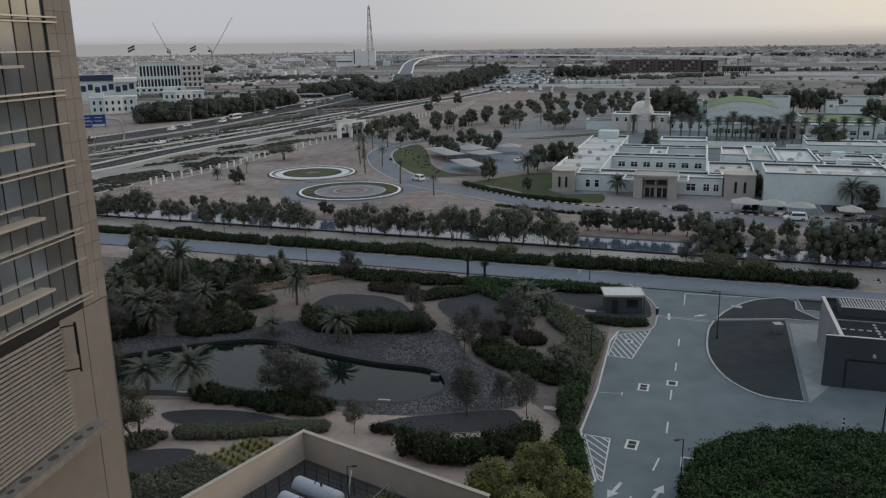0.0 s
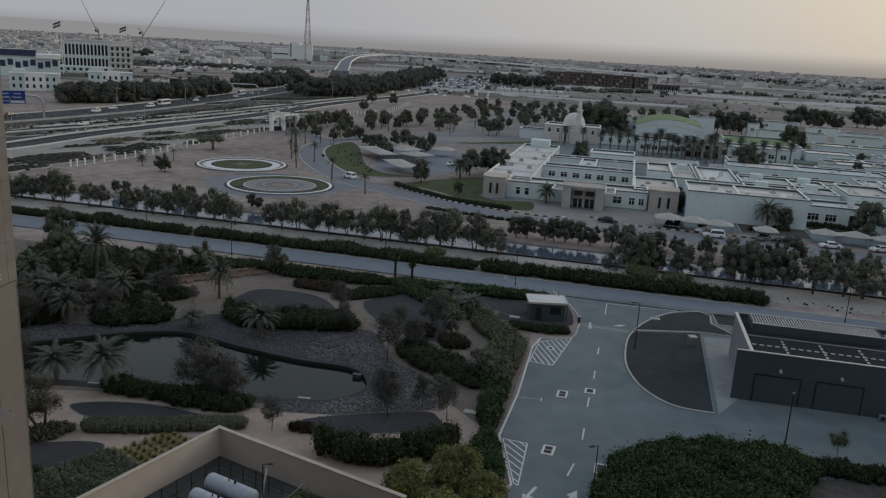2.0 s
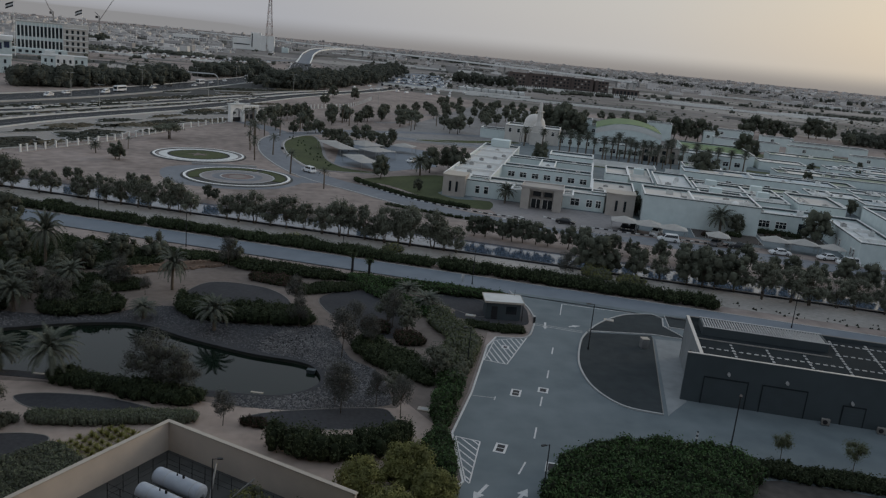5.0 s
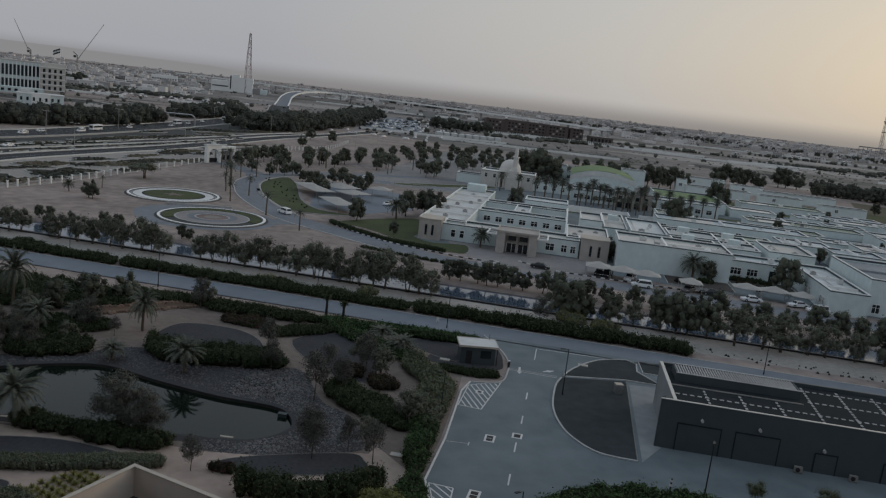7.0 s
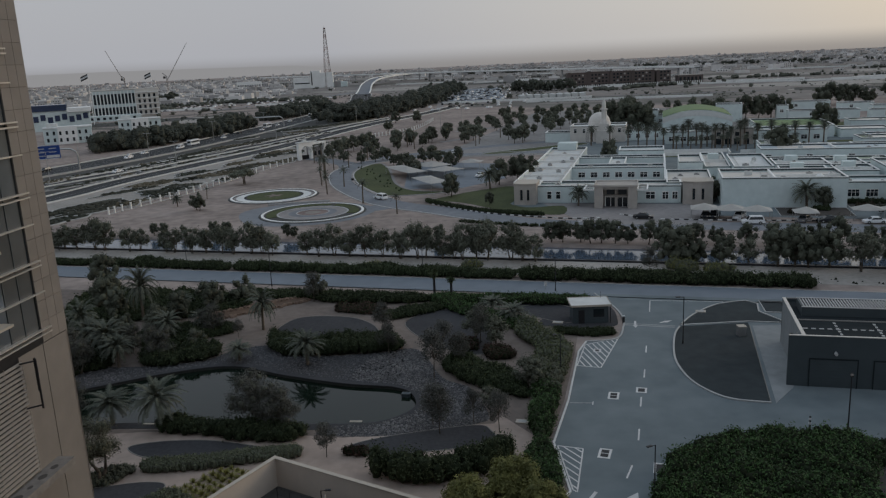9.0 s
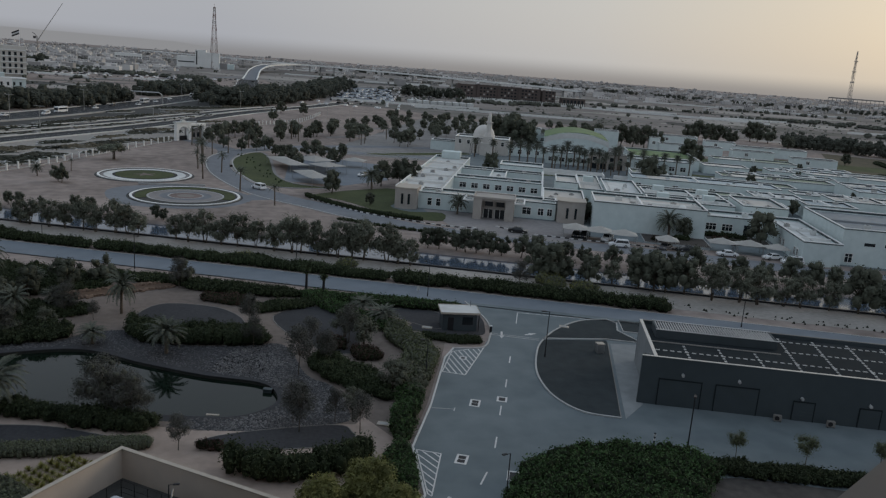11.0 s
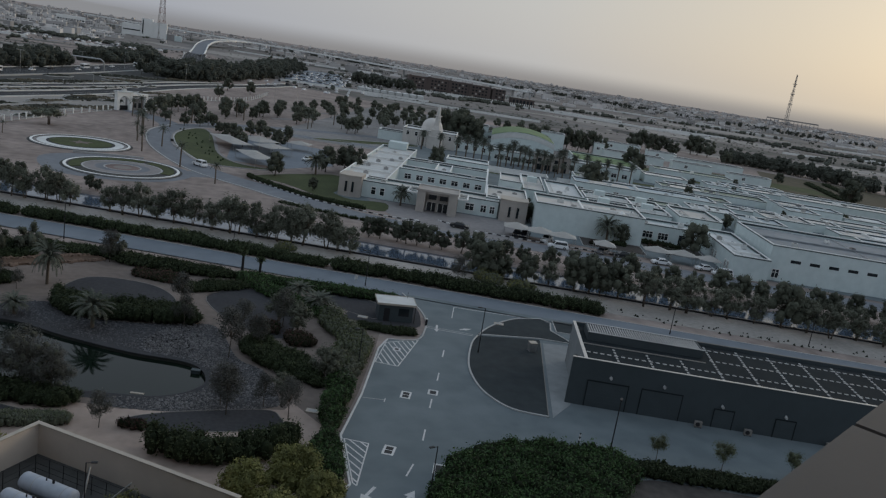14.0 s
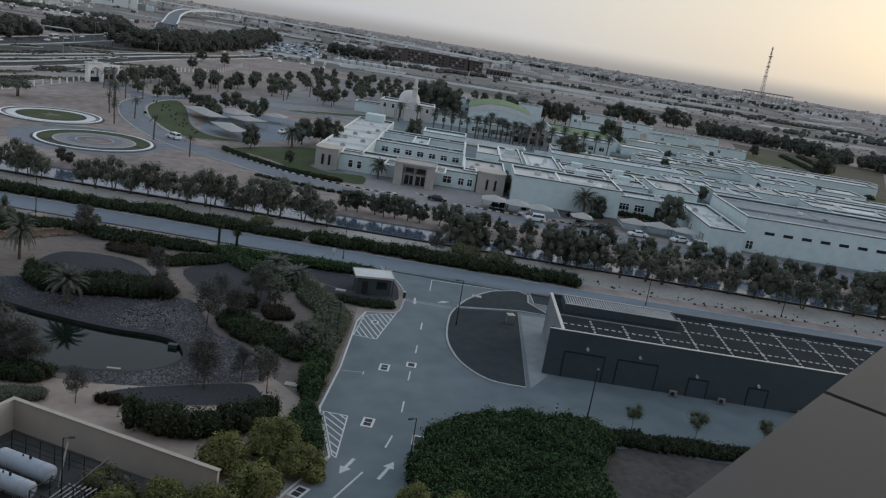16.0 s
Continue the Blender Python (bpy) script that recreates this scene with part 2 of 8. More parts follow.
BLUEDARK = mat("dark_blue_glass", (0.02, 0.035, 0.08), (0.015, 0.025, 0.06), 0.2, 0.25)
TOWN = mat("distant_plaster", (0.62, 0.60, 0.585), (0.30, 0.285, 0.275), 0.02, 0.9, island=0.4)
CARW = mat("white_car_paint", (0.75, 0.76, 0.77), (0.70, 0.71, 0.72), 1.0, 0.25)
CARD = mat("dark_car_paint", (0.02, 0.022, 0.026), None, 1.0, 0.2)
CARG = mat("grey_car_paint", (0.18, 0.18, 0.19), None, 1.0, 0.25)
TYRE = mat("tyre_rubber", (0.015, 0.015, 0.015), None, 3.0, 0.9)
WATER = mat("still_water", (0.008, 0.014, 0.010), (0.005, 0.009, 0.006), 0.1, 0.04, bump=0.012)
WATER.node_tree.nodes["Principled BSDF"].inputs["IOR"].default_value = 1.28
CANALW = mat("canal_water", (0.07, 0.092, 0.125), (0.055, 0.075, 0.105), 0.1, 0.1, bump=0.03)
# horizon haze as emission, warmer to the right, clear towards the top
HAZERIM = bpy.data.materials.new("glowing_horizon_haze")
HAZERIM.use_nodes = True
ht = HAZERIM.node_tree
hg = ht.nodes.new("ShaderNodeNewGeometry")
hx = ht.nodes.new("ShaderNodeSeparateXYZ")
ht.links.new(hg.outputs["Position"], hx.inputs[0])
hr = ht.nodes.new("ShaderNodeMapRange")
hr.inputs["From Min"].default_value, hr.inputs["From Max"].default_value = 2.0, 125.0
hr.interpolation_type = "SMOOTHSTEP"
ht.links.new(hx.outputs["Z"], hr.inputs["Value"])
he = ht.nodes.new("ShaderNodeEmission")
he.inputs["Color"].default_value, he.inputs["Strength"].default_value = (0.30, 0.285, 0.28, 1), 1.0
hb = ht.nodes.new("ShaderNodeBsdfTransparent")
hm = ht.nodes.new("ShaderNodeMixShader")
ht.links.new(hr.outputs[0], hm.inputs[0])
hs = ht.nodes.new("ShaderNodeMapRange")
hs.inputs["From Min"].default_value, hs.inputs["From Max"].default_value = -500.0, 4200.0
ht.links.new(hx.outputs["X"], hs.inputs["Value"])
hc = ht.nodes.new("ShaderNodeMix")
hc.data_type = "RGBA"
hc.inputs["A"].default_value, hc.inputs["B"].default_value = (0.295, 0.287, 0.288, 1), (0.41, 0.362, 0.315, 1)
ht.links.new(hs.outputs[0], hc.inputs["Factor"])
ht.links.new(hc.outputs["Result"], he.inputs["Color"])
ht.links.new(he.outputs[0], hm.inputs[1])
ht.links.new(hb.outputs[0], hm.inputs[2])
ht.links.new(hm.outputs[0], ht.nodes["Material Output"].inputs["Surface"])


# ---- mesh helpers ----
class Shape:
    """Gathers faces of one mesh: boxes, prisms, tubes, sheets of leaves."""

    def __init__(self):
        self.v, self.f, self.m = [], [], []

    def add(self, verts, faces, mi=0):
        k = len(self.v)
        self.v.extend(tuple(map(float, p)) for p in verts)
        self.f.extend(tuple(int(i) + k for i in f) for f in faces)
        self.m.extend([mi] * len(faces))
        return self

    def box(self, x0, y0, z0, x1, y1, z1, mi=0):
        v = [(x, y, z) for z in (z0, z1) for x, y in ((x0, y0), (x1, y0), (x1, y1), (x0, y1))]
        return self.add(v, [(3, 2, 1, 0), (4, 5, 6, 7), (0, 1, 5, 4), (1, 2, 6, 5), (2, 3, 7, 6), (3, 0, 4, 7)], mi)

    def prism(self, poly, z0, z1, mi=0, top=None):
        n = len(poly)
        self.add([(x, y, z0) for x, y in poly] + [(x, y, z1) for x, y in poly], [(i, (i + 1) % n, n + (i + 1) % n, n + i) for i in range(n)], mi)
        return self.add([(x, y, z1) for x, y in poly], [tuple(range(n))], mi if top is None else top)

    def tube(self, p, q, r0, r1=None, n=8, mi=0, caps=True):
        r1 = r0 if r1 is None else r1
        p, q = Vector(p), Vector(q)
        turn = (q - p).to_track_quat("Z", "Y").to_matrix()
        ring = [turn @ Vector((math.cos(2 * math.pi * i / n), math.sin(2 * math.pi * i / n), 0)) for i in range(n)]
        v = [p + d * r0 for d in ring] + [q + d * r1 for d in ring]
        f = [(i, (i + 1) % n, n + (i + 1) % n, n + i) for i in range(n)]
        if caps:
            f += [tuple(range(n - 1, -1, -1)), tuple(range(n, 2 * n))]
        return self.add(v, f, mi)

    def ribbon(self, pts, width, z=0.0, mi=0, thick=0.0):
        """A strip of constant width along a line of (x, y) or (x, y, z)."""
        p = [Vector((q[0], q[1], q[2] if len(q) > 2 else z)) for q in pts]
        left, right = [], []
        for i, q in enumerate(p):
            d = (p[min(i + 1, len(p) - 1)] - p[max(i - 1, 0)])
            s = Vector((-d.y, d.x, 0)).normalized() * width / 2
            left.append(q + s)
            right.append(q - s)
        n = len(p)
        self.add(left + right, [(i, n + i, n + i + 1, i + 1) for i in range(n - 1)], mi)
        if thick:
            low = [q - Vector((0, 0, thick)) for q in left + right]
            self.add(left + right + low, [(i, i + 1, 2 * n + i + 1, 2 * n + i) for i in range(n - 1)] + [(n + i + 1, n + i, 3 * n + i, 3 * n + i + 1) for i in range(n - 1)], mi)
        return self

    def dome(self, c, ra, rz, mi=0, n=8, rings=4, rng=None):
        """A lumpy closed ellipsoid."""
        v = [(c[0], c[1], c[2] - rz)]
        for j in range(1, rings):
            t = math.pi * j / rings - math.pi / 2
            for i in range(n):
                q = 1.0 if rng is None else rng.uniform(0.76, 1.16)
                a = 2 * math.pi * (i + 0.5 * (j % 2)) / n
                v.append((c[0] + ra * q * math.cos(t) * math.cos(a), c[1] + ra * q * math.cos(t) * math.sin(a), c[2] + rz * q * math.sin(t)))
        v.append((c[0], c[1], c[2] + rz))
        f = [(0, 1 + (i + 1) % n, 1 + i) for i in range(n)]
        for j in range(rings - 2):
            k = 1 + j * n
            f += [(k + i, k + (i + 1) % n, k + n + (i + 1) % n, k + n + i) for i in range(n)]
        k = 1 + (rings - 2) * n
        f += [(k + i, k + (i + 1) % n, len(v) - 1) for i in range(n)]
        return self.add(v, f, mi)

    def leaves(self, pts, size, rng, mi=0, flat=0.0, long=1.0, out=None, jitter=0.55):
        """A small pointed leaf clump at each point, turned at random or broadly outwards."""
        pts = np.asarray(pts, float)
        n = len(pts)
        if not n:
            return self
        a = rng.normal(size=(n, 3))
        a[:, 2] *= 1 - flat
        b = rng.normal(size=(n, 3))
        if out is not None:
            b = np.asarray(out, float) + jitter * b
            a = np.cross(b, a)
        a /= np.linalg.norm(a, axis=1, keepdims=True)
        b = np.cross(a, b)
        b /= np.linalg.norm(b, axis=1, keepdims=True)
        s = size * rng.uniform(0.6, 1.3, (n, 1)) * 0.5
        v = np.stack([pts - a * s * long, pts + b * s * 0.6, pts + a * s * long, pts - b * s * 0.6], 1).reshape(-1, 3)
        k = len(self.v)
        self.v.extend(map(tuple, v.tolist()))
        self.f.extend((k + 4 * i, k + 4 * i + 1, k + 4 * i + 2, k + 4 * i + 3) for i in range(n))
        self.m.extend([mi] * n)
        return self

    def mesh(self, name, mats, smooth=False):
        me = bpy.data.meshes.new(name)
        me.from_pydata(self.v, [], self.f)
        for m in mats:
            me.materials.append(m)
        if len(mats) > 1:
            me.polygons.foreach_set("material_index", self.m)
        if smooth:
            me.polygons.foreach_set("use_smooth", [True] * len(me.polygons))
        me.update()
        return me


def part(name, shape, mats, parent=None, label="", smooth=False, at=None):
    """One mesh object under a thing or a part."""
    mats = mats if isinstance(mats, (list, tuple)) else [mats]
    ob = new(name, shape.mesh(name, mats, smooth) if isinstance(shape, Shape) else shape)
    if parent:
        ob.parent = parent
    if at is not None:
        ob.matrix_basis = at
    if label:
        ob["label"] = label
    return ob


def thing(name, m, label, category, group="", kind=""):
    ob = new(name)
    ob.empty_display_size = 0.2
    ob.matrix_basis = m
    return tagged(ob, label, category, group, kind)


def solid(name, shape, mats, label, category, group="", kind="", m=None, smooth=False):
    ob = part(name, shape, mats, smooth=smooth, at=m)
    return tagged(ob, label, category, group, kind)


def smooth_loop(pts, n=6, closed=True):
    """A rounded line through a few points."""
    out, k = [], len(pts)
    for i in range(k if closed else k - 1):
        p = [Vector(pts[j % k] if closed else pts[min(max(j, 0), k - 1)]) for j in (i - 1, i, i + 1, i + 2)]
        for s in range(n):
            t = s / n
            out.append(tuple(0.5 * (2 * p[1] + (p[2] - p[0]) * t + (2 * p[0] - 5 * p[1] + 4 * p[2] - p[3]) * t * t + (3 * p[1] - p[0] - 3 * p[2] + p[3]) * t ** 3)))
    if not closed:
        out.append(tuple(pts[-1]))
    return out


def inside(px, py, loop):
    """Which of the points lie inside the loop."""
    c = np.zeros(np.shape(px), bool)
    x, y = np.array([p[0] for p in loop]), np.array([p[1] for p in loop])
    for i in range(len(loop)):
        j = i - 1
        cross = (y[i] > py) != (y[j] > py)
        with np.errstate(divide="ignore", invalid="ignore"):
            c ^= cross & (px < (x[j] - x[i]) * (py - y[i]) / (y[j] - y[i] + 1e-12) + x[i])
    return c


def edge_distance(px, py, loop):
    d = np.full(np.shape(px), 1e9)
    for i in range(len(loop)):
        a, b = np.array(loop[i - 1]), np.array(loop[i])
        e = b - a
        t = np.clip(((px - a[0]) * e[0] + (py - a[1]) * e[1]) / (e @ e + 1e-12), 0, 1)
        d = np.minimum(d, np.hypot(px - a[0] - t * e[0], py - a[1] - t * e[1]))
    return d


def turned(deg):
    a = radians(deg)

    def place(u, v):
        return (u * math.cos(a) - v * math.sin(a), u * math.sin(a) + v * math.cos(a))
    return place


canal = turned(-19.3)     # along and across the canal
site = turned(-18.0)      # along and across the school's front
CANAL_DEG, SITE_DEG = -19.3, -18.0

def beside(pts, off, z=None):
    """The line that runs a given distance to the left of another."""
    out = []
    for i, p in enumerate(pts):
        a, b = pts[max(0, i - 1)], pts[min(len(pts) - 1, i + 1)]
        d = Vector((b[0] - a[0], b[1] - a[1])).normalized()
        q = (p[0] - d.y * off, p[1] + d.x * off)
        out.append(q if len(p) < 3 else (*q, p[2] + (z or 0)))
    return out


# ---- the ground: one sheet, hollowed for pond and canal ----
POND = smooth_loop([(-52, 96), (-43, 98.4), (-33, 102.3), (-24.6, 103.4), (-16.9, 98.9), (-9, 94.8), (-2.6, 92.6), (-0.3, 90), (-0.2, 85.8), (-4.5, 82.6),
                    (-12, 83.2), (-17.3, 84.1), (-25.4, 85.4), (-34, 86.8), (-46, 87)], 6)


def steps(*spans):
    out = []
    for a, b, n in spans:
        out += list(np.linspace(a, b, n, endpoint=False))
    return np.array(out + [spans[-1][1]])


gu = steps((-5000, -1000, 8), (-1000, -200, 16), (-200, -84, 40), (-84, -26, 160), (-26, 180, 60), (180, 1000, 16), (1000, 5000, 8))
gv = steps((-300, 40, 16), (40, 62, 10), (62, 94, 90), (94, 148, 32), (148, 168, 40), (168, 400, 40), (400, 1000, 12), (1000, 5000, 16))
GU, GV = np.meshgrid(gu, gv)
ca, sa = math.cos(radians(CANAL_DEG)), math.sin(radians(CANAL_DEG))
GX, GY = GU * ca - GV * sa, GU * sa + GV * ca
near = (np.abs(GX + 22) < 40) & (np.abs(GY - 93) < 22)
GZ = np.zeros_like(GX)
GZ[near] = np.where(inside(GX[near], GY[near], POND), -1.4, 0.0)
wet = np.clip(np.minimum(GV - 150.6, 164.2 - GV) * 1.2, 0, 1.2) * (np.abs(GU) < 400)
GZ -= wet
rows_, cols_ = GX.shape
idx = np.arange(rows_ * cols_).reshape(rows_, cols_)
sheet = Shape()
sheet.v = list(zip(GX.ravel().tolist(), GY.ravel().tolist(), GZ.ravel().tolist()))
sheet.f = list(zip(idx[:-1, :-1].ravel().tolist(), idx[:-1, 1:].ravel().tolist(), idx[1:, 1:].ravel().tolist(), idx[1:, :-1].ravel().tolist()))
sheet.m = [0] * len(sheet.f)
solid("ground", sheet, SAND, "flat dusty beige desert ground", "ground", kind="structure")
solid("pond_water", Shape().prism([(x, y) for x, y in smooth_loop([(-54, 96), (-43, 99.4), (-33, 103.3), (-24, 104.4), (-16, 99.9), (-8, 95.8), (-1.6, 93.4), (1, 90), (1, 85), (-4.5, 81.6), (-17, 83), (-34, 85.8), (-47, 86)], 5)], -1.3, -0.4),
      WATER, "still dark green pond water", "pond", kind="structure")
bank = solid("pond_bank", Shape().ribbon(POND + POND[:2], 0.35, 0.0, thick=1.5), BANK, "steep soil bank round the pond, dark like reflected shrubs", "bank", kind="structure")
part("shore_edge", Shape().ribbon(beside(POND + POND[:2], 0.55), 1.5, 0.035, thick=0.12), BED, bank, "dark gravel along the water")
solid("canal_water", Shape().prism([canal(-400, 150.2), canal(400, 150.2), canal(400, 164.6), canal(-400, 164.6)], -0.9, -0.55), CANALW, "pale blue-grey canal water", "canal", kind="structure")
# a low rim far out, where the plain fades: haze painted as emission
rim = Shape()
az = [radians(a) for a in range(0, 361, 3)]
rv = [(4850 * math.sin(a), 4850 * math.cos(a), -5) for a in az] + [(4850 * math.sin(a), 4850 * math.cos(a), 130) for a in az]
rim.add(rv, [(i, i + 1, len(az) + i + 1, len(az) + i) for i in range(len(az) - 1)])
solid("backdrop", rim, HAZERIM, "glowing band of painted haze on the horizon", "hills", kind="structure")


# a flat-topped ridge beyond the town, its haze painted as emission
RIDGEM = bpy.data.materials.new("glowing_hazy_ridge")
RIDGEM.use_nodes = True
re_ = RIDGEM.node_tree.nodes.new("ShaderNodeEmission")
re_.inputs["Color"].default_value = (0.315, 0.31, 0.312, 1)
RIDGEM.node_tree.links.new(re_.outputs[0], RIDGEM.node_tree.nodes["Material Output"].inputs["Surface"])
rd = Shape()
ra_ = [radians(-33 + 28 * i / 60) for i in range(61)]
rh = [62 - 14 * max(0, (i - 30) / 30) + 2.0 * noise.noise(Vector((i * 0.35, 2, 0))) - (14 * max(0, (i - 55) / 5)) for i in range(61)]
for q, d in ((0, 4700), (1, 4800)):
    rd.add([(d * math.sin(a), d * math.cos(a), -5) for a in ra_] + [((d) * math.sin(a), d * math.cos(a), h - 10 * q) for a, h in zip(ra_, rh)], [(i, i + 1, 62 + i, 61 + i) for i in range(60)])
solid("ridge_backdrop", rd, RIDGEM, "flat-topped ridge beyond the town, haze painted as glow", "hills", kind="structure")


def slab(name, poly, z, material, label, category="pavement", kerb=None, kerb_w=0.25, kerb_h=0.12):
    ob = solid(name, Shape().prism(poly, -0.1, z), material, label, category, kind="structure")
    if kerb:
        part("kerb", Shape().ribbon(list(poly) + [poly[0], poly[1]], kerb_w, z + kerb_h, thick=kerb_h + 0.1), kerb, ob)
    return ob


def strip(u0, v0, u1, v1, place=canal):
    return [place(u0, v0), place(u1, v0), place(u1, v1), place(u0, v1)]


# canal side, from the garden outwards
slab("canal_road", strip(-260, 127.6, 420, 135.3), 0.03, ROADGREY, "smooth blue-grey service road beside the canal", "road", KERB, 0.2, 0.08)
slab("canal_path", strip(-260, 139.3, 420, 150.4), 0.02, PALE, "pale sandy strip along the canal bank", "path")
solid("canal_bank", Shape().box(-400, 150.3, -1.2, 400, 150.9, 0.35), DARKM, "dark low wall along the canal edge", "wall", kind="structure", m=pose(0, 0, 0, 0, 0, CANAL_DEG))
# entry court of concrete
COURT = [(13.9, 74.9), (17.6, 85.1), (22.2, 100.3), (24.1, 103.9), (28.5, 104.3), (30.7, 108.9), (31.7, 112.7), (31.9, 118.1), (30.6, 126.2),
         (64, 114.9), (190, 71), (165, 15), (2, 44), (13.7, 65.3)]
court = slab("entry_road", COURT, 0.035, CONC, "grey concrete entry road and forecourt", "road")
part("kerb", Shape().ribbon([(3, 52), (13.6, 65.3), (13.9, 74.9), (17.6, 85.1), (22.2, 100.3), (24.1, 103.9)], 0.22, 0.15, thick=0.2), PAINT, court, "white painted kerb")
part("kerb", Shape().ribbon(smooth_loop([(24.1, 103.9), (28.5, 104.3), (30.7, 108.9), (31.7, 112.7), (31.9, 118.1), (30.6, 126.2)], 5, False), 0.25, 0.15, thick=0.2), KERB, court)
# markings on the entry road
def mark(loop, name="road_marking", z=0.042, parent=None, material=PAINT):
    return part(name, Shape().prism(loop, 0.02, z), material, parent or court)


def line(p, q, w=0.15, **k):
    d = Vector((q[0] - p[0], q[1] - p[1]))
    s = Vector((-d.y, d.x)).normalized() * w / 2
    return mark([(p[0] + s.x, p[1] + s.y), (p[0] - s.x, p[1] - s.y), (q[0] - s.x, q[1] - s.y), (q[0] + s.x, q[1] + s.y)], **k)


for x, y in ((31.2, 99.6), (28.45, 91.4), (25.6, 83.4), (23.0, 75.5)):
    line((x - 0.42, y - 1.25), (x + 0.42, y + 1.25), 0.17, name="lane_dash")
line((19.3, 67.0), (20.5, 69.3), 0.17, name="lane_dash")
line((11.2, 56.4), (16.3, 62.7), 0.17, name="lane_line")
line((31.0, 109.9), (37.8, 107.4), 0.16, name="stop_line", material=KERB)
line((31.2, 110.5), (38.0, 108.0), 0.12, name="stop_line", material=KERB)
line((38.3, 120.6), (36.5, 115.1), 0.14, name="lane_line")
line((38.3, 120.6), (49.1, 117.8), 0.14, name="lane_line")
line((17.6, 84.4), (20.2, 83.9), 0.1, name="bay_line", material=KERB)
line((20.3, 84.3), (20.0, 83.4), 0.12, name="bay_line")


def ground_arrow(p, q, head=0.55):
    p, q = Vector(p), Vector(q)
    d = (q - p).normalized()
    s = Vector((-d.y, d.x))
    n = q - d * 1.3
    mark([tuple(v) for v in (p + s * 0.16, p - s * 0.16, n - s * 0.16, n - s * head, q, n + s * head, n + s * 0.16)], name="arrow_marking")


ground_arrow((15.9, 65.0), (14.1, 62.5))
ground_arrow((17.5, 61.5), (19.6, 64.4))
ground_arrow((33.1, 111.2), (32.3, 108.2), 0.4)
ground_arrow((36.4, 109.8), (38.4, 110.4), 0.4)


def hatching(quad, dx, dy, gap):
    """A white outlined zone, hatched along one direction."""
    n = len(quad)
    for k in range(n):
        line(quad[k - 1], quad[k], 0.14, name="hatch_line")
    d = Vector((dx, dy)).normalized()
    s = Vector((-d.y, d.x))
    offs = [s.dot(Vector(p)) for p in quad]
    o = min(offs) + gap * 0.7
    while o < max(offs):
        cut = []
        for k in range(n):
            a, b = offs[k - 1] - o, offs[k] - o
            if a * b < 0:
                t = a / (a - b)
                cut.append(tuple(Vector(quad[k - 1]).lerp(Vector(quad[k]), t)))
        if len(cut) == 2 and math.dist(*cut) > 0.5:
            line(cut[0], cut[1], 0.16, name="hatch_line")
        o += gap


hatching([(20.9, 95.4), (23.6, 102.6), (28.8, 104.6), (23.7, 94.2)], -0.86, 7.2, 0.75)
hatching([(13.9, 65.7), (14.2, 74.3), (16.6, 73.3), (14.2, 65.2)], -1.44, 2.9, 0.8)


def manhole(x, y, deg, w, l, covers=2):
    m = thing("manhole", pose(x, y, 0.036, 0, 0, deg), "black manhole covers in a white painted frame on the road", "manhole", "manholes on the entry road")
    f = Shape()
    for x0, y0, x1, y1 in ((-w / 2, -l / 2, w / 2, -l / 2 + 0.2), (-w / 2, l / 2 - 0.2, w / 2, l / 2), (-w / 2, -l / 2 + 0.2, -w / 2 + 0.18, l / 2 - 0.2), (w / 2 - 0.18, -l / 2 + 0.2, w / 2, l / 2 - 0.2)):
        f.box(x0, y0, 0, x1, y1, 0.02)
    part("frame", f, PAINT, m)
    part("surround", Shape().box(-w / 2 + 0.18, -l / 2 + 0.2, 0, w / 2 - 0.18, l / 2 - 0.2, 0.012), PAINT, m)
    for i in range(covers):
        h = (l - 0.4) / covers
        part("cover", Shape().box(-w / 2 + 0.24, -l / 2 + 0.26 + i * h, 0, w / 2 - 0.24, -l / 2 + 0.14 + (i + 1) * h, 0.024), BLACKP, m)
    return m


manhole(23.0, 85.5, -19, 1.25, 2.0)
manhole(26.6, 86.5, -19, 1.25, 1.5, 1)
manhole(18.5, 72.0, -22, 1.25, 2.0)
manhole(10.2, 59.7, -40, 1.2, 1.9)
manhole(24.7, 100.2, -19, 1.0, 1.2, 1)
manhole(23.1, 68.3, -19, 1.6, 2.0, 1)

# green island beside the annex
LAWN_A = smooth_loop([(39.6, 80.8), (35.6, 82.6), (33.6, 86.5), (33.2, 91), (34.0, 96.5), (36.6, 104.0), (38.6, 107.6)], 5, False) + [(48.5, 107.4), (48.2, 106.0)]
LAWN_B = smooth_loop([(38.9, 108.1), (41.4, 111.4), (44.9, 114.7), (48.3, 116.8), (52.5, 117.4)], 4, False) + [(53.6, 115.6), (52.2, 111.9), (53.8, 106.2), (48.8, 107.8)]
isl = slab("green_island", LAWN_A, 0.07, TURF, "dark green island of ground cloth beside the road", "lawn")
part("kerb", Shape().ribbon(LAWN_A[:-2], 0.24, 0.17, thick=0.2), KERB, isl)
part("kerb", Shape().ribbon([LAWN_A[-1], LAWN_A[0]], 0.1, 0.09, thick=0.12), EDGING, isl)
slab("green_island", LAWN_B, 0.07, TURF, "dark green island strip with pale kerbs", "lawn", KERB, 0.24, 0.1)
slab("green_island", [(54.4, 116.8), (62, 114.2), (60.2, 109), (53.0, 111.4)], 0.07, TURF, "dark green strip behind the annex", "lawn", KERB, 0.24, 0.1)
slab("annex_path", [(40.1, 80.6), (48.6, 106.0), (54.0, 105.2), (44.0, 84.5)], 0.06, PATHG, "pale paved path beside the annex", "path")
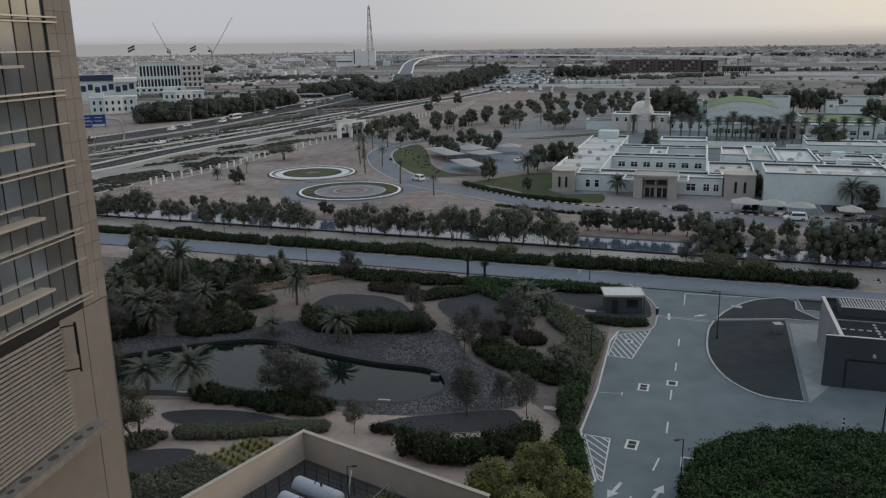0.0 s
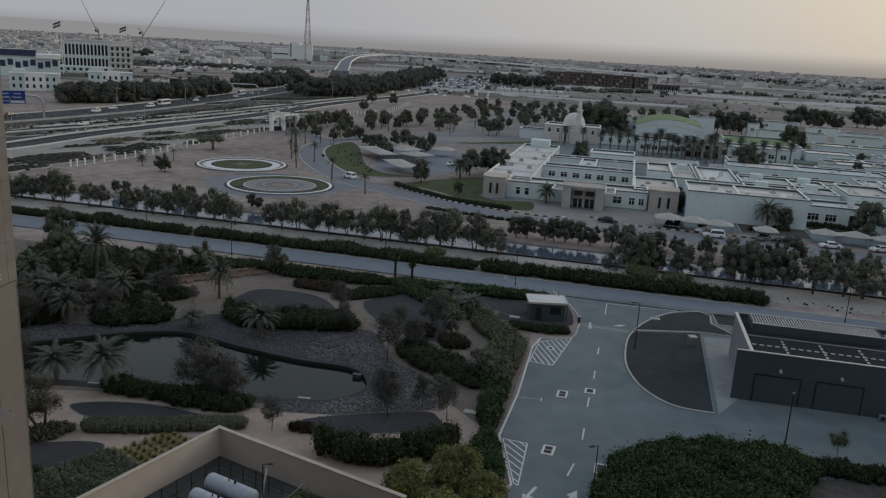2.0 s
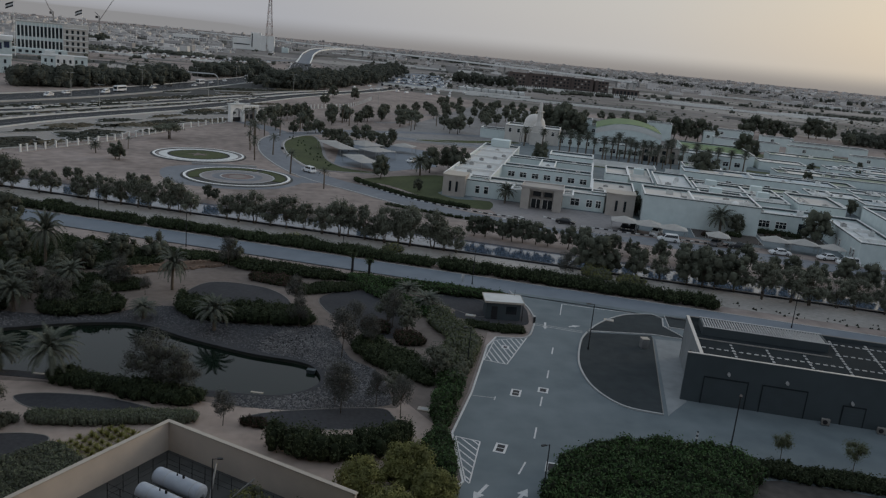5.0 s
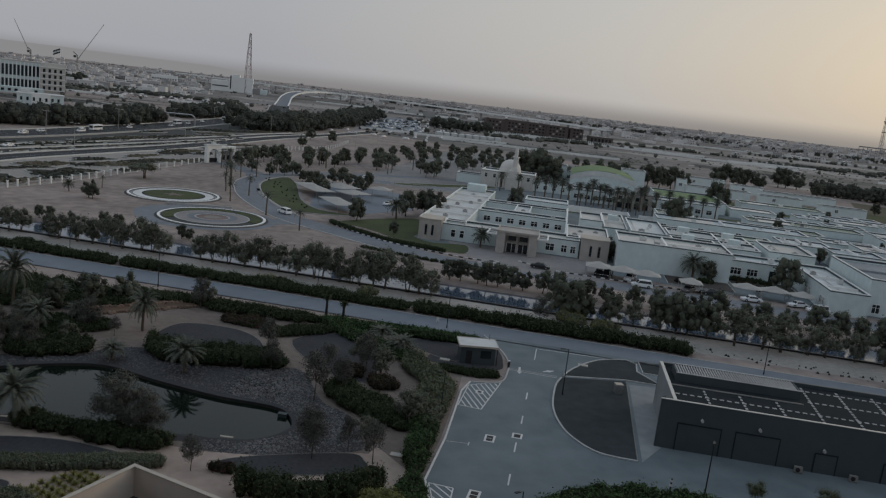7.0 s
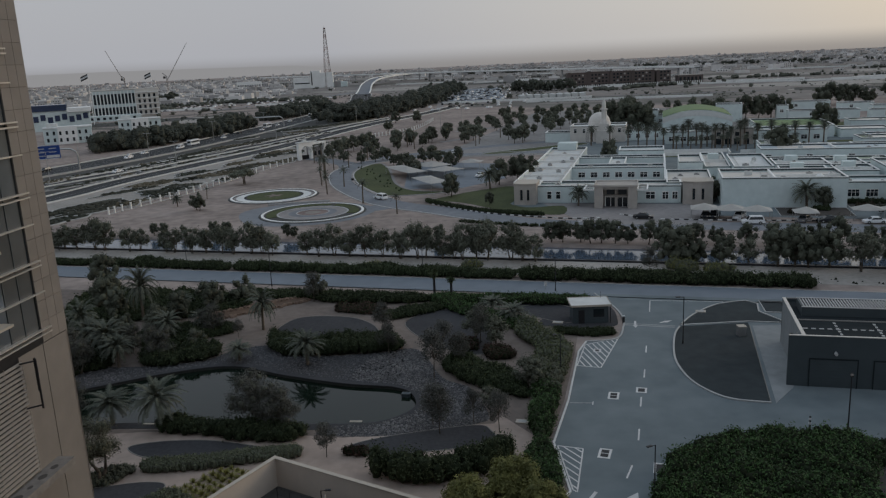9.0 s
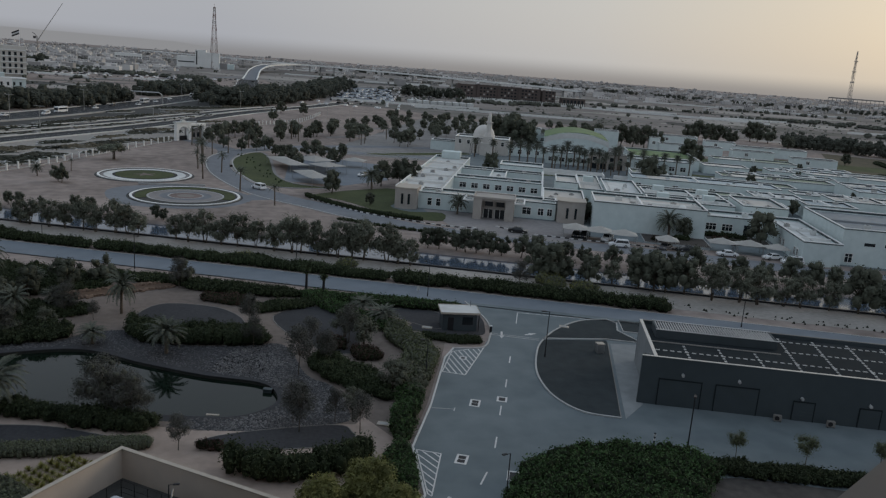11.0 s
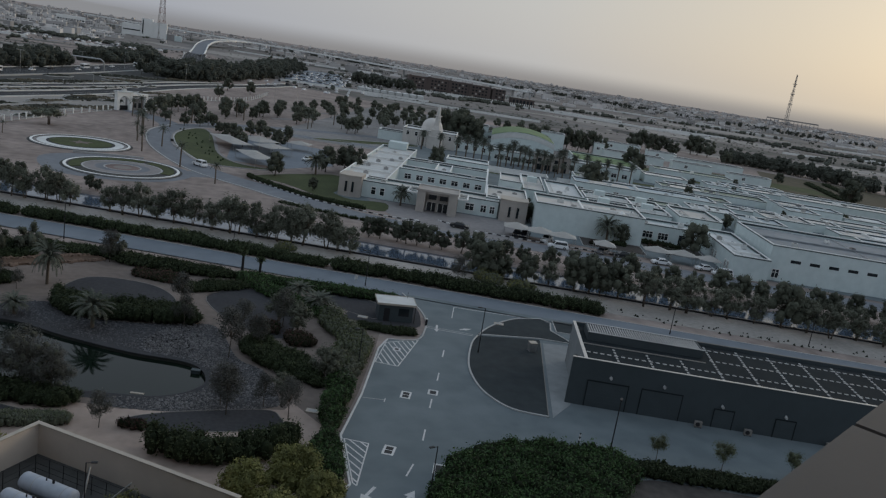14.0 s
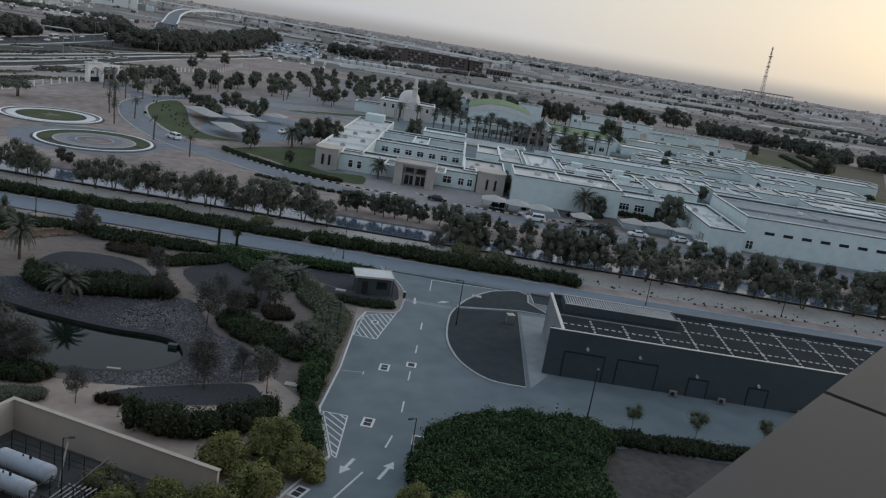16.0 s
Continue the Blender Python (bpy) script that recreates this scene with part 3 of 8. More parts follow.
# garden: beds of dark gravel, sand paths, pebble shore
slab("garden_sand", [(-90, 96), (-50, 106.5), (-38, 105), (-30, 105.6), (-22, 109), (-17, 105), (-12, 101.6), (-4, 100.6), (0.5, 104.2), (1, 128.6), (-20, 134.6), (-90, 158)], 0.012, SANDPATH, "beige garden ground behind the pond", "path")
slab("near_sand", [(13.2, 62), (13.3, 74.8), (9.5, 82.2), (8.4, 80.4), (2.0, 80.6), (-8, 79.4), (-11.6, 80.4), (-17.5, 81.6), (-30, 84.2), (-46, 84.6), (-50, 60)], 0.024, SANDNEAR, "pale sand of the near garden path", "path")
slab("garden_sand", [(13.3, 62), (13.4, 75), (17.2, 85.4), (21.8, 100.6), (27.6, 122), (1, 129.5), (0.5, 104), (2.0, 92), (1.8, 84), (-4.5, 81.2), (-17, 82.6), (-34, 85.2), (-46, 85.4), (-50, 60)], 0.02, SANDPATH, "raked beige sand of the garden paths", "path")
for loop in ([(-31.2, 80.3), (-28.7, 81.4), (-23.0, 81.0), (-17.5, 78.9), (-14.4, 77.0), (-19.6, 77.0), (-27.6, 77.5)],
             [(-36, 71), (-30, 72.4), (-26.6, 72.6), (-24.8, 71.6), (-26.0, 68.4), (-28.5, 66.6), (-36, 65.5)],
             [(-7.6, 77.0), (-3.6, 78.9), (6.0, 80.3), (7.9, 78.5), (7.8, 76.7), (4.2, 75.2), (-5.2, 75.0)],
             [(-20.8, 113.4), (-18.3, 122.5), (-10, 121.6), (-5.6, 116.2), (-5.9, 111.0), (-14, 110)],
             [(-1.0, 117.2), (5.9, 122.4), (11.4, 111.6), (9.4, 101.6), (3.0, 106.5)],
             [(15.6, 123.8), (22.4, 122.4), (26.4, 117), (23.4, 112.2), (17.6, 117.8)],
             [(-46, 131), (-40, 135), (-34, 132), (-38, 127)], [(-54, 122), (-48, 127), (-44, 119), (-52, 112)]):
    lp = smooth_loop(loop, 5)
    b = slab("gravel_bed", lp, 0.045, BED, "dark grey gravel bed with a raised edging", "gravel bed")
    part("edging", Shape().ribbon(lp + lp[:2], 0.1, 0.09, thick=0.14), EDGING, b)
soil = solid("soil_bank", Shape().prism(smooth_loop([(-34, 123), (-26.8, 126.8), (-17.6, 132.2), (-18, 135.4), (-27.5, 131), (-34, 127)], 4), -0.1, 0.3), BROWN, "red-brown terraced bank edged with rough stones", "soil", kind="structure")
rt = np.random.default_rng(9)
stone_m = [Shape().dome((0, 0, 0), 0.36, 0.26, 0, 6, 4, rt).mesh("stone", [BROWNST]) for _ in range(4)]
for k in range(110):
    t, tier = (k % 55) / 54, k // 55
    x, y = -33.4 + 16 * t + rt.normal(0, 0.15), (123.3 + 8.7 * t if tier == 0 else 126.2 + 8.4 * t) + rt.normal(0, 0.18)
    part("stone", stone_m[k % 4], BROWNST, soil, at=pose(x, y, 0.12 + 0.22 * tier, 0, 0, 61 * k) @ Matrix.Scale(rt.uniform(0.8, 1.4), 4))
rng = np.random.default_rng(4)
# pebbles round the pond
PEB = smooth_loop([(-11, 80.6), (-8.8, 82.4), (-4.5, 82.4), (0.2, 85.6), (0, 90), (-2.2, 93.0), (-8, 96), (-5.1, 103.5), (0.6, 105), (3.4, 94.4), (6.6, 90.5), (8.0, 83), (6.3, 80.6), (-3.6, 79.2)], 5)
SHORE = smooth_loop([(-50, 99), (-43, 99), (-33, 103.0), (-24.6, 104.2), (-16.9, 99.8), (-9, 95.6), (-3, 94), (-1.5, 99.5), (-2.4, 104.4), (-10.5, 104.6), (-17.6, 106.0), (-20.5, 110.5), (-25.5, 109.4), (-29.5, 105.8), (-38, 105.2), (-50, 106.5)], 5)
for name, loop, n in (("pebble_shore", PEB, 6500), ("gravel_shore", SHORE, 6500)):
    slab(name, loop, 0.025, BED, "bed of grey stones on the pond shore", "shore")
    x0, x1 = min(p[0] for p in loop), max(p[0] for p in loop)
    y0, y1 = min(p[1] for p in loop), max(p[1] for p in loop)
    px, py = rng.uniform(x0, x1, n * 2), rng.uniform(y0, y1, n * 2)
    ok = inside(px, py, loop)
    px, py = px[ok][:n], py[ok][:n]
    r = rng.uniform(0.07, 0.2, len(px))
    octa = np.array([(1, 0, 0), (0.2, 0.9, 0.1), (-0.9, 0.1, 0), (-0.1, -0.8, 0), (0.1, 0.05, 0.7)])
    th = rng.uniform(0, 6.28, len(px))
    s = Shape()
    vv = octa[None] * r[:, None, None]
    xx = vv[..., 0] * np.cos(th)[:, None] - vv[..., 1] * np.sin(th)[:, None] + px[:, None]
    yy = vv[..., 0] * np.sin(th)[:, None] + vv[..., 1] * np.cos(th)[:, None] + py[:, None]
    s.v = list(zip(xx.ravel().tolist(), yy.ravel().tolist(), (vv[..., 2] + 0.02).ravel().tolist()))
    for i in range(len(px)):
        k = 5 * i
        s.f += [(k, k + 1, k + 4), (k + 1, k + 2, k + 4), (k + 2, k + 3, k + 4), (k + 3, k, k + 4)]
    s.m = [0] * len(s.f)
    solid("pebbles", s, PEBBLE if name == "pebble_shore" else PEBBLED, "loose grey and pinkish pebbles beside the pond", "pebbles", kind="stuff")


# ---- plants ----
def hedge(name, loop, h, leaf, mat_leaf, label, density=22, rough=0.35, clipped=False, seed=1, category="hedge", base=0.0, kind="", grain=1.0):
    """A planted mass over a footprint: rounded shrubs side by side, each a twiggy core in a skin of leaves."""
    r = np.random.default_rng(seed)
    leaf *= 0.8
    xs, ys = [p[0] for p in loop], [p[1] for p in loop]
    br = min(0.85, max(0.36, h * (0.3 if clipped else 0.36))) * grain
    step = br * (0.75 if clipped else 0.92)
    gx, gy = np.meshgrid(np.arange(min(xs), max(xs) + step, step), np.arange(min(ys), max(ys) + step, step))
    px, py = gx.ravel() + r.uniform(-0.4, 0.4, gx.size) * step, gy.ravel() + r.uniform(-0.4, 0.4, gx.size) * step
    d = edge_distance(px, py, loop)
    ok = inside(px, py, loop) & (d > 0.2 * br)
    if not ok.any():
        ok = d == d.min()
    core, skin = Shape(), Shape()
    for x, y, e in zip(px[ok], py[ok], d[ok]):
        lump = 1.2 * noise.noise(Vector((x * 0.35, y * 0.35, seed)))
        top = base + h * (0.72 + 0.28 * min(1, e / br)) * max(0.4, 1 + rough * (lump + r.normal(0, 0.16 if clipped else 0.38)))
        ra = br * (0.85 if clipped else r.uniform(0.75, 1.25))
        c, rz = np.array([x, y, top * 0.48]), top * 0.52
        core.dome(c, ra * 0.8, rz * 0.86, 0, 6, 4, r)
        k = int(2.2 * ra * (ra + rz) / (0.3 * leaf * leaf) * 0.46)
        v = r.normal(size=(k, 3))
        v[:, 2] = np.abs(v[:, 2]) - 0.35
        v /= np.linalg.norm(v, axis=1, keepdims=True)
        skin.leaves(c + v * np.clip(r.normal(0.98, 0.2, (k, 1)), 0.6, 1.5) * (ra, ra, rz), leaf, r, 0, long=1.25, out=v / (ra, ra, rz) * ra + (0, 0, 0.35), jitter=0.75)
    if kind or category == "shrubs":
        skin.add(core.v, core.f)
        return solid(name, skin, mat_leaf, label, category, kind=kind)
    t = thing(name, pose(0, 0, 0), label, category)
    part("foliage", skin, mat_leaf, t)
    # green and red shrubs get the core with shadow in its colour
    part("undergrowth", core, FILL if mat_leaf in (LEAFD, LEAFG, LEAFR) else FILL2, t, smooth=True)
    return t


def lobes(r, h, cr, cb, n):
    """Crown lobes: centre and radii."""
    out = []
    for i in range(n):
        t = r.uniform(0, 1)
        z = cb + (h - cb) * (0.18 + 0.66 * t)
        spread = cr * math.sin(math.pi * (0.22 + 0.62 * t)) * r.uniform(0.25, 0.88)
        a = 6.283 * (i / n) + r.uniform(-0.5, 0.5)
        rad = cr * r.uniform(0.28, 0.52) * min(1.0, math.sqrt(14 / n))
        out.append((spread * math.cos(a), spread * math.sin(a), z, rad, rad * r.uniform(0.65, 0.95) * min(1.3, (h - cb) / (2 * cr) + 0.35)))
    return out


def tree_meshes(seed, h, cr, cb, n_leaf, leaf, n_lobes=9, trunk=0.16, solidity=0.45, bend=0.3, stems=1, core=0.68):
    r = np.random.default_rng(seed)
    lb = lobes(r, h, cr, cb, n_lobes)
    crown = Shape()
    if n_lobes < 10:
        lb = [(x, y, z, ra * 1.3, rz * 1.35) for x, y, z, ra, rz in lb]
    for x, y, z, ra, rz in lb:
        k = int(n_leaf / n_lobes)
        d = r.normal(size=(k, 3))
        d /= np.linalg.norm(d, axis=1, keepdims=True)
        rr = np.clip(r.normal(0.9, 0.11 / max(solidity, 0.1), (k, 1)), 0.1, 1.45)
        crown.leaves(np.array([x, y, z]) + d * rr * np.array([ra, ra, rz]), leaf, r, 0, out=d + (0, 0, 0.3), jitter=0.55)
        if core:
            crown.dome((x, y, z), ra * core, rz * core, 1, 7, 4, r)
    wood = Shape()
    for s in range(stems):
        off = Vector((0.25 * s * math.cos(s * 2.4), 0.25 * s * math.sin(s * 2.4), 0))
        fork = Vector((r.uniform(-bend, bend) + off.x * 2, r.uniform(-bend, bend) + off.y * 2, cb * 0.8 + 0.25 * (h - cb)))
        half = off.lerp(fork, 0.5) + Vector((r.uniform(-bend, bend) * 0.4, r.uniform(-bend, bend) * 0.4, 0))
        wood.tube(off - Vector((0, 0, 0.15)), half, trunk, trunk * 0.8, 7)
        wood.tube(half, fork, trunk * 0.8, trunk * 0.55, 7)
        for x, y, z, ra, rz in lb[s::stems]:
            c = Vector((x, y, z))
            m = fork.lerp(c, 0.5) + Vector((0, 0, 0.15))
            wood.tube(fork, m, trunk * 0.45, trunk * 0.25, 5, caps=False)
            wood.tube(m, c, trunk * 0.25, trunk * 0.06, 5, caps=False)
    return wood, crown


class Kind:
    """A kind of tree with a few differing builds, copied about."""

    def __init__(self, label, leafmat, variants, group="", category="tree", name="tree"):
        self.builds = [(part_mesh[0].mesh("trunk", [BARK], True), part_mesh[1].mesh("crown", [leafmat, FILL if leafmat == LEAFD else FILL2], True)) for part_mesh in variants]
        self.label, self.group, self.category, self.name, self.n = label, group, category, name, 0

    def put(self, x, y, s=1.0, label="", z=0.0, tall=1.0):
        wood, crown = self.builds[self.n % len(self.builds)]
        self.n += 1
        a = (self.n * 137.5) % 360
        t = thing(self.name, pose(x, y, z, 0, 0, a) @ Matrix.Diagonal((s, s, s * tall, 1)), label or self.label, self.category, self.group)
        part("trunk", wood, BARK, t)
        part("crown", crown, BARK, t)
        return t


CANALTREE = Kind("dense grey-green tree on the canal bank", LEAF, [tree_meshes(10 + i, 6.2, 2.7, 0.6, 2300, 0.29, 26, 0.13, 0.42, stems=2, core=0.55) for i in range(6)], "trees along the canal")
FARTREE = Kind("dark round-crowned tree with foliage paled for haze", LEAFT, [tree_meshes(130 + i, 7.5, 3.3, 0.5, 1500, 0.42, 24, 0.2, 0.5, core=0.74) for i in range(4)], "dark leafy trees")
GROVE = Kind("small upright tree in the car park grove", LEAF, [tree_meshes(50 + i, 6.6, 2.5, 1.3, 900, 0.44, 16, 0.14, 0.6, core=0.82) for i in range(4)], "trees of the car park grove")
THIN = Kind("thin feathery garden tree with open crown", FEATHER, [tree_meshes(70 + i, 5.0, 1.7, 1.3, 3600, 0.15, 20, 0.06, 0.62, 0.15, core=0) for i in range(4)], "thin garden trees")
BUSHY = Kind("broad grey feathery tree by the pond", FEATHER, [tree_meshes(80 + i, 7.2, 3.0, 0.4, 13000, 0.16, 30, 0.12, 0.55, stems=3, core=0.4) for i in range(2)], "trees by the pond")
SPARSE = Kind("crooked olive-leaved tree beside the tower", LEAFS, [tree_meshes(88, 7.0, 2.8, 1.8, 9000, 0.16, 22, 0.2, 0.5, 0.8, 2, core=0.35)])
ACACIA = Kind("low flat-topped acacia on bare sand", LEAF, [tree_meshes(90, 4.6, 4.2, 2.6, 1100, 0.5, 10, 0.2, 0.6, 0.5, 3)])


SAPLING = Kind("young green tree staked beside the annex", LEAFY2, [tree_meshes(95 + i, 4.4, 1.5, 1.5, 2400, 0.15, 12, 0.06, 0.4, 0.12, core=0.5) for i in range(2)], "young trees by the annex")


def clump_tree(s, x, y, h, cr, cb, r, leaf, n=80, n_lobes=5):
    """One tree of a joined stand: trunk, lobed crown and leaves."""
    for lx, ly, lz, ra, rz in lobes(r, h, cr, cb, n_lobes):
        k = n // n_lobes
        ra, rz = ra * 1.35, rz * 1.4
        d = r.normal(size=(k, 3))
        d /= np.linalg.norm(d, axis=1, keepdims=True)
        c = np.array([x + lx, y + ly, lz])
        s.leaves(c + d * r.uniform(0.7, 1.2, (k, 1)) * (ra, ra, rz), leaf, r, 0, out=d + (0, 0, 0.3), jitter=0.8)
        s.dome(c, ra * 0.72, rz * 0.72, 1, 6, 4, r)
    s.tube((x, y, -0.1), (x, y, cb + (h - cb) * 0.4), 0.2, 0.12, 5, 2)


# palms: ringed trunk and a crown of arching fronds with leaflets
def palm_meshes(seed, h, fr, n_frond, droop=1.0, trunk=0.24, leaflets=13, width=0.32, skirt=False):
    r = np.random.default_rng(seed)
    wood, crown = Shape(), Shape()
    lean = Vector((r.uniform(-0.25, 0.25), r.uniform(-0.25, 0.25), 0))
    k = max(4, int(h / 0.35))
    for i in range(k):
        a, b = i / k, (i + 1) / k
        p, q = Vector((0, 0, h * a)) + lean * a * a, Vector((0, 0, h * b)) + lean * b * b
        w = trunk * (1.15 - 0.3 * a)
        wood.tube(p - Vector((0, 0, 0.1 if i == 0 else 0)), q, w, w * 0.86, 8, caps=i == k - 1)
    top = Vector((0, 0, h)) + lean
    for i in range(n_frond):
        az_ = i * 2.39996 + r.uniform(-0.2, 0.2)
        up = radians(78 - 100 * (i / n_frond) ** 0.9 * droop + r.uniform(-8, 8))
        d = Vector((math.cos(az_), math.sin(az_), 0))
        L = fr * r.uniform(0.85, 1.1)
        pts = []
        for j in range(6):
            s = j / 5
            ang = up - s * s * radians(60) * droop
            pts.append(top + d * (L * s * math.cos((up + ang) / 2)) + Vector((0, 0, L * s * math.sin((up + ang) / 2))))
        for j in range(5):
            crown.tube(pts[j], pts[j + 1], 0.035 * (1 - j / 6) + 0.01, None, 3, caps=False)
        side = Vector((-d.y, d.x, 0))
        for j in range(leaflets):
            s = 0.18 + 0.8 * j / leaflets
            i0 = min(4, int(s * 5))
            p = pts[i0].lerp(pts[i0 + 1], s * 5 - i0)
            axis = (pts[i0 + 1] - pts[i0]).normalized()
            w = L * width * math.sin(math.pi * (0.12 + 0.8 * s)) * 0.75
            for sg in (-1, 1):
                tip = p + (side * sg * 0.8 + axis * 0.6 - Vector((0, 0, 0.30))) * w
                crown.add([p - axis * 0.055 * L / 2, p + axis * 0.055 * L / 2, tip], [(0, 1, 2)])
    if skirt:
        sk = [top + Vector((r.normal(0, 0.28), r.normal(0, 0.28), -r.uniform(0.1, 1.1))) for _ in range(60)]
        crown.leaves([tuple(p) for p in sk], 0.5, r)
    return wood, crown


class Palms(Kind):
    def __init__(self, label, variants, group):
        self.builds = [(w.mesh("trunk", [PALMBARK], True), c.mesh("crown", [FROND])) for w, c in variants]
        self.label, self.group, self.category, self.name, self.n = label, group, "palm", "palm_tree", 0


DATE = Palms("date palm with a broad grey-green crown", [palm_meshes(1 + i, 3.3, 3.0, 46, leaflets=17, width=0.26) for i in range(3)], "date palms of the garden")
FAN = Palms("tall fan palm with a small dark crown", [palm_meshes(20 + i, 7.2, 2.3, 38, 1.2, 0.26, 8, 0.6, True) for i in range(3)], "tall palms before the school")
SLIM = Palms("slender date palm beside the drive", [palm_meshes(40 + i, 5.2, 2.1, 24, 1.0, 0.2, 8) for i in range(3)], "palms along the drive")
# ---- garden planting ----
for x, y, s, tall in ((-28.9, 85.0, 1.12, 1.0), (-35.1, 87.1, 1.0, 0.75), (-14.3, 101.9, 0.95, 0.95), (-24.0, 105.1, 0.75, 0.7), (-42.7, 108.3, 1.05, 1.1),
                      (-43.5, 126.4, 1.0, 1.75), (-22.8, 118.0, 0.85, 1.5), (15.3, 114.0, 0.95, 0.6), (12.6, 119.5, 0.85, 0.6), (-32.8, 120.8, 0.7, 0.8),
                      (-46.5, 112, 1.0, 1.0), (-38, 130, 0.7, 0.9), (-50, 118, 1.0, 1.2), (-36.5, 115.5, 0.8, 1.1), (-40.5, 105.5, 0.9, 1.0)):
    DATE.put(x, y, s, tall=tall)
for x, y in ((6.9, 128.0), (4.2, 131.6)):
    p = thing("palm_tree", pose(x, y, 0), "tightly bound young palm with dark trunk", "palm", "bound palms by the road")
    part("trunk", Shape().tube((0, 0, -0.1), (0, 0, 2.9), 0.24, 0.2, 8).tube((0, 0, 2.9), (0.05, 0, 3.4), 0.26, 0.4, 8), DARKM, p)
    part("crown", Shape().leaves(np.random.default_rng(3).normal(0, 0.3, (120, 3)) + (0, 0, 3.5), 0.5, np.random.default_rng(5)), LEAFD, p)
for x, y, s in ((-9.5, 75.3, 0.8), (2.3, 78.8, 1.15), (8.7, 78.3, 1.0), (6.2, 81.1, 0.82), (1.7, 81.0, 1.05), (-4.2, 111.8, 1.1), (2.4, 94.2, 1.35), (-3.4, 104, 0.9), (6.0, 97.5, 1.0), (9.5, 106, 1.2), (4.0, 101.5, 1.1), (-16.4, 131.5, 1.1), (-26, 115, 0.6)):
    THIN.put(x, y, s)
BUSHY.put(-18.2, 83.9, 1.0)
BUSHY.put(-15.2, 82.8, 0.85)
BUSHY.put(-40, 88, 0.8)
for x, y, s in ((-35.5, 107.6, 0.8), (-30.5, 117.4, 0.75), (-45.5, 103.5, 1.0), (-40.5, 110.8, 0.7)):
    BUSHY.put(x, y, s, "dull olive feathery tree behind the pond")
SPARSE.put(-31.6, 73.4, 1.0)
for x, y, s in ((-44, 118, 0.8), (-40, 122, 0.7), (-37.5, 125.5, 0.8), (-32.5, 129.5, 0.85), (-28.5, 132.5, 0.9), (-35, 133, 0.7), (-48, 128, 0.9), (-52, 133, 1.0), (-54, 141, 1.0), (-58, 150, 1.1), (-57, 112, 1.0), (-47, 100, 0.8), (-15.8, 133.2, 0.75), (-42, 113, 0.7)):
    FARTREE.put(x, y, s * 0.82, "dull green garden tree with a round crown")
for x, y, s in ((-49, 106, 0.8), (-38.5, 117, 0.8), (-31, 111, 0.55), (9.0, 108.5, 0.7), (11.5, 104.5, 0.75), (13.6, 88.6, 0.75), (8.2, 84.2, 0.5)):
    CANALTREE.put(x, y, s, "dull green garden tree with dense crown")

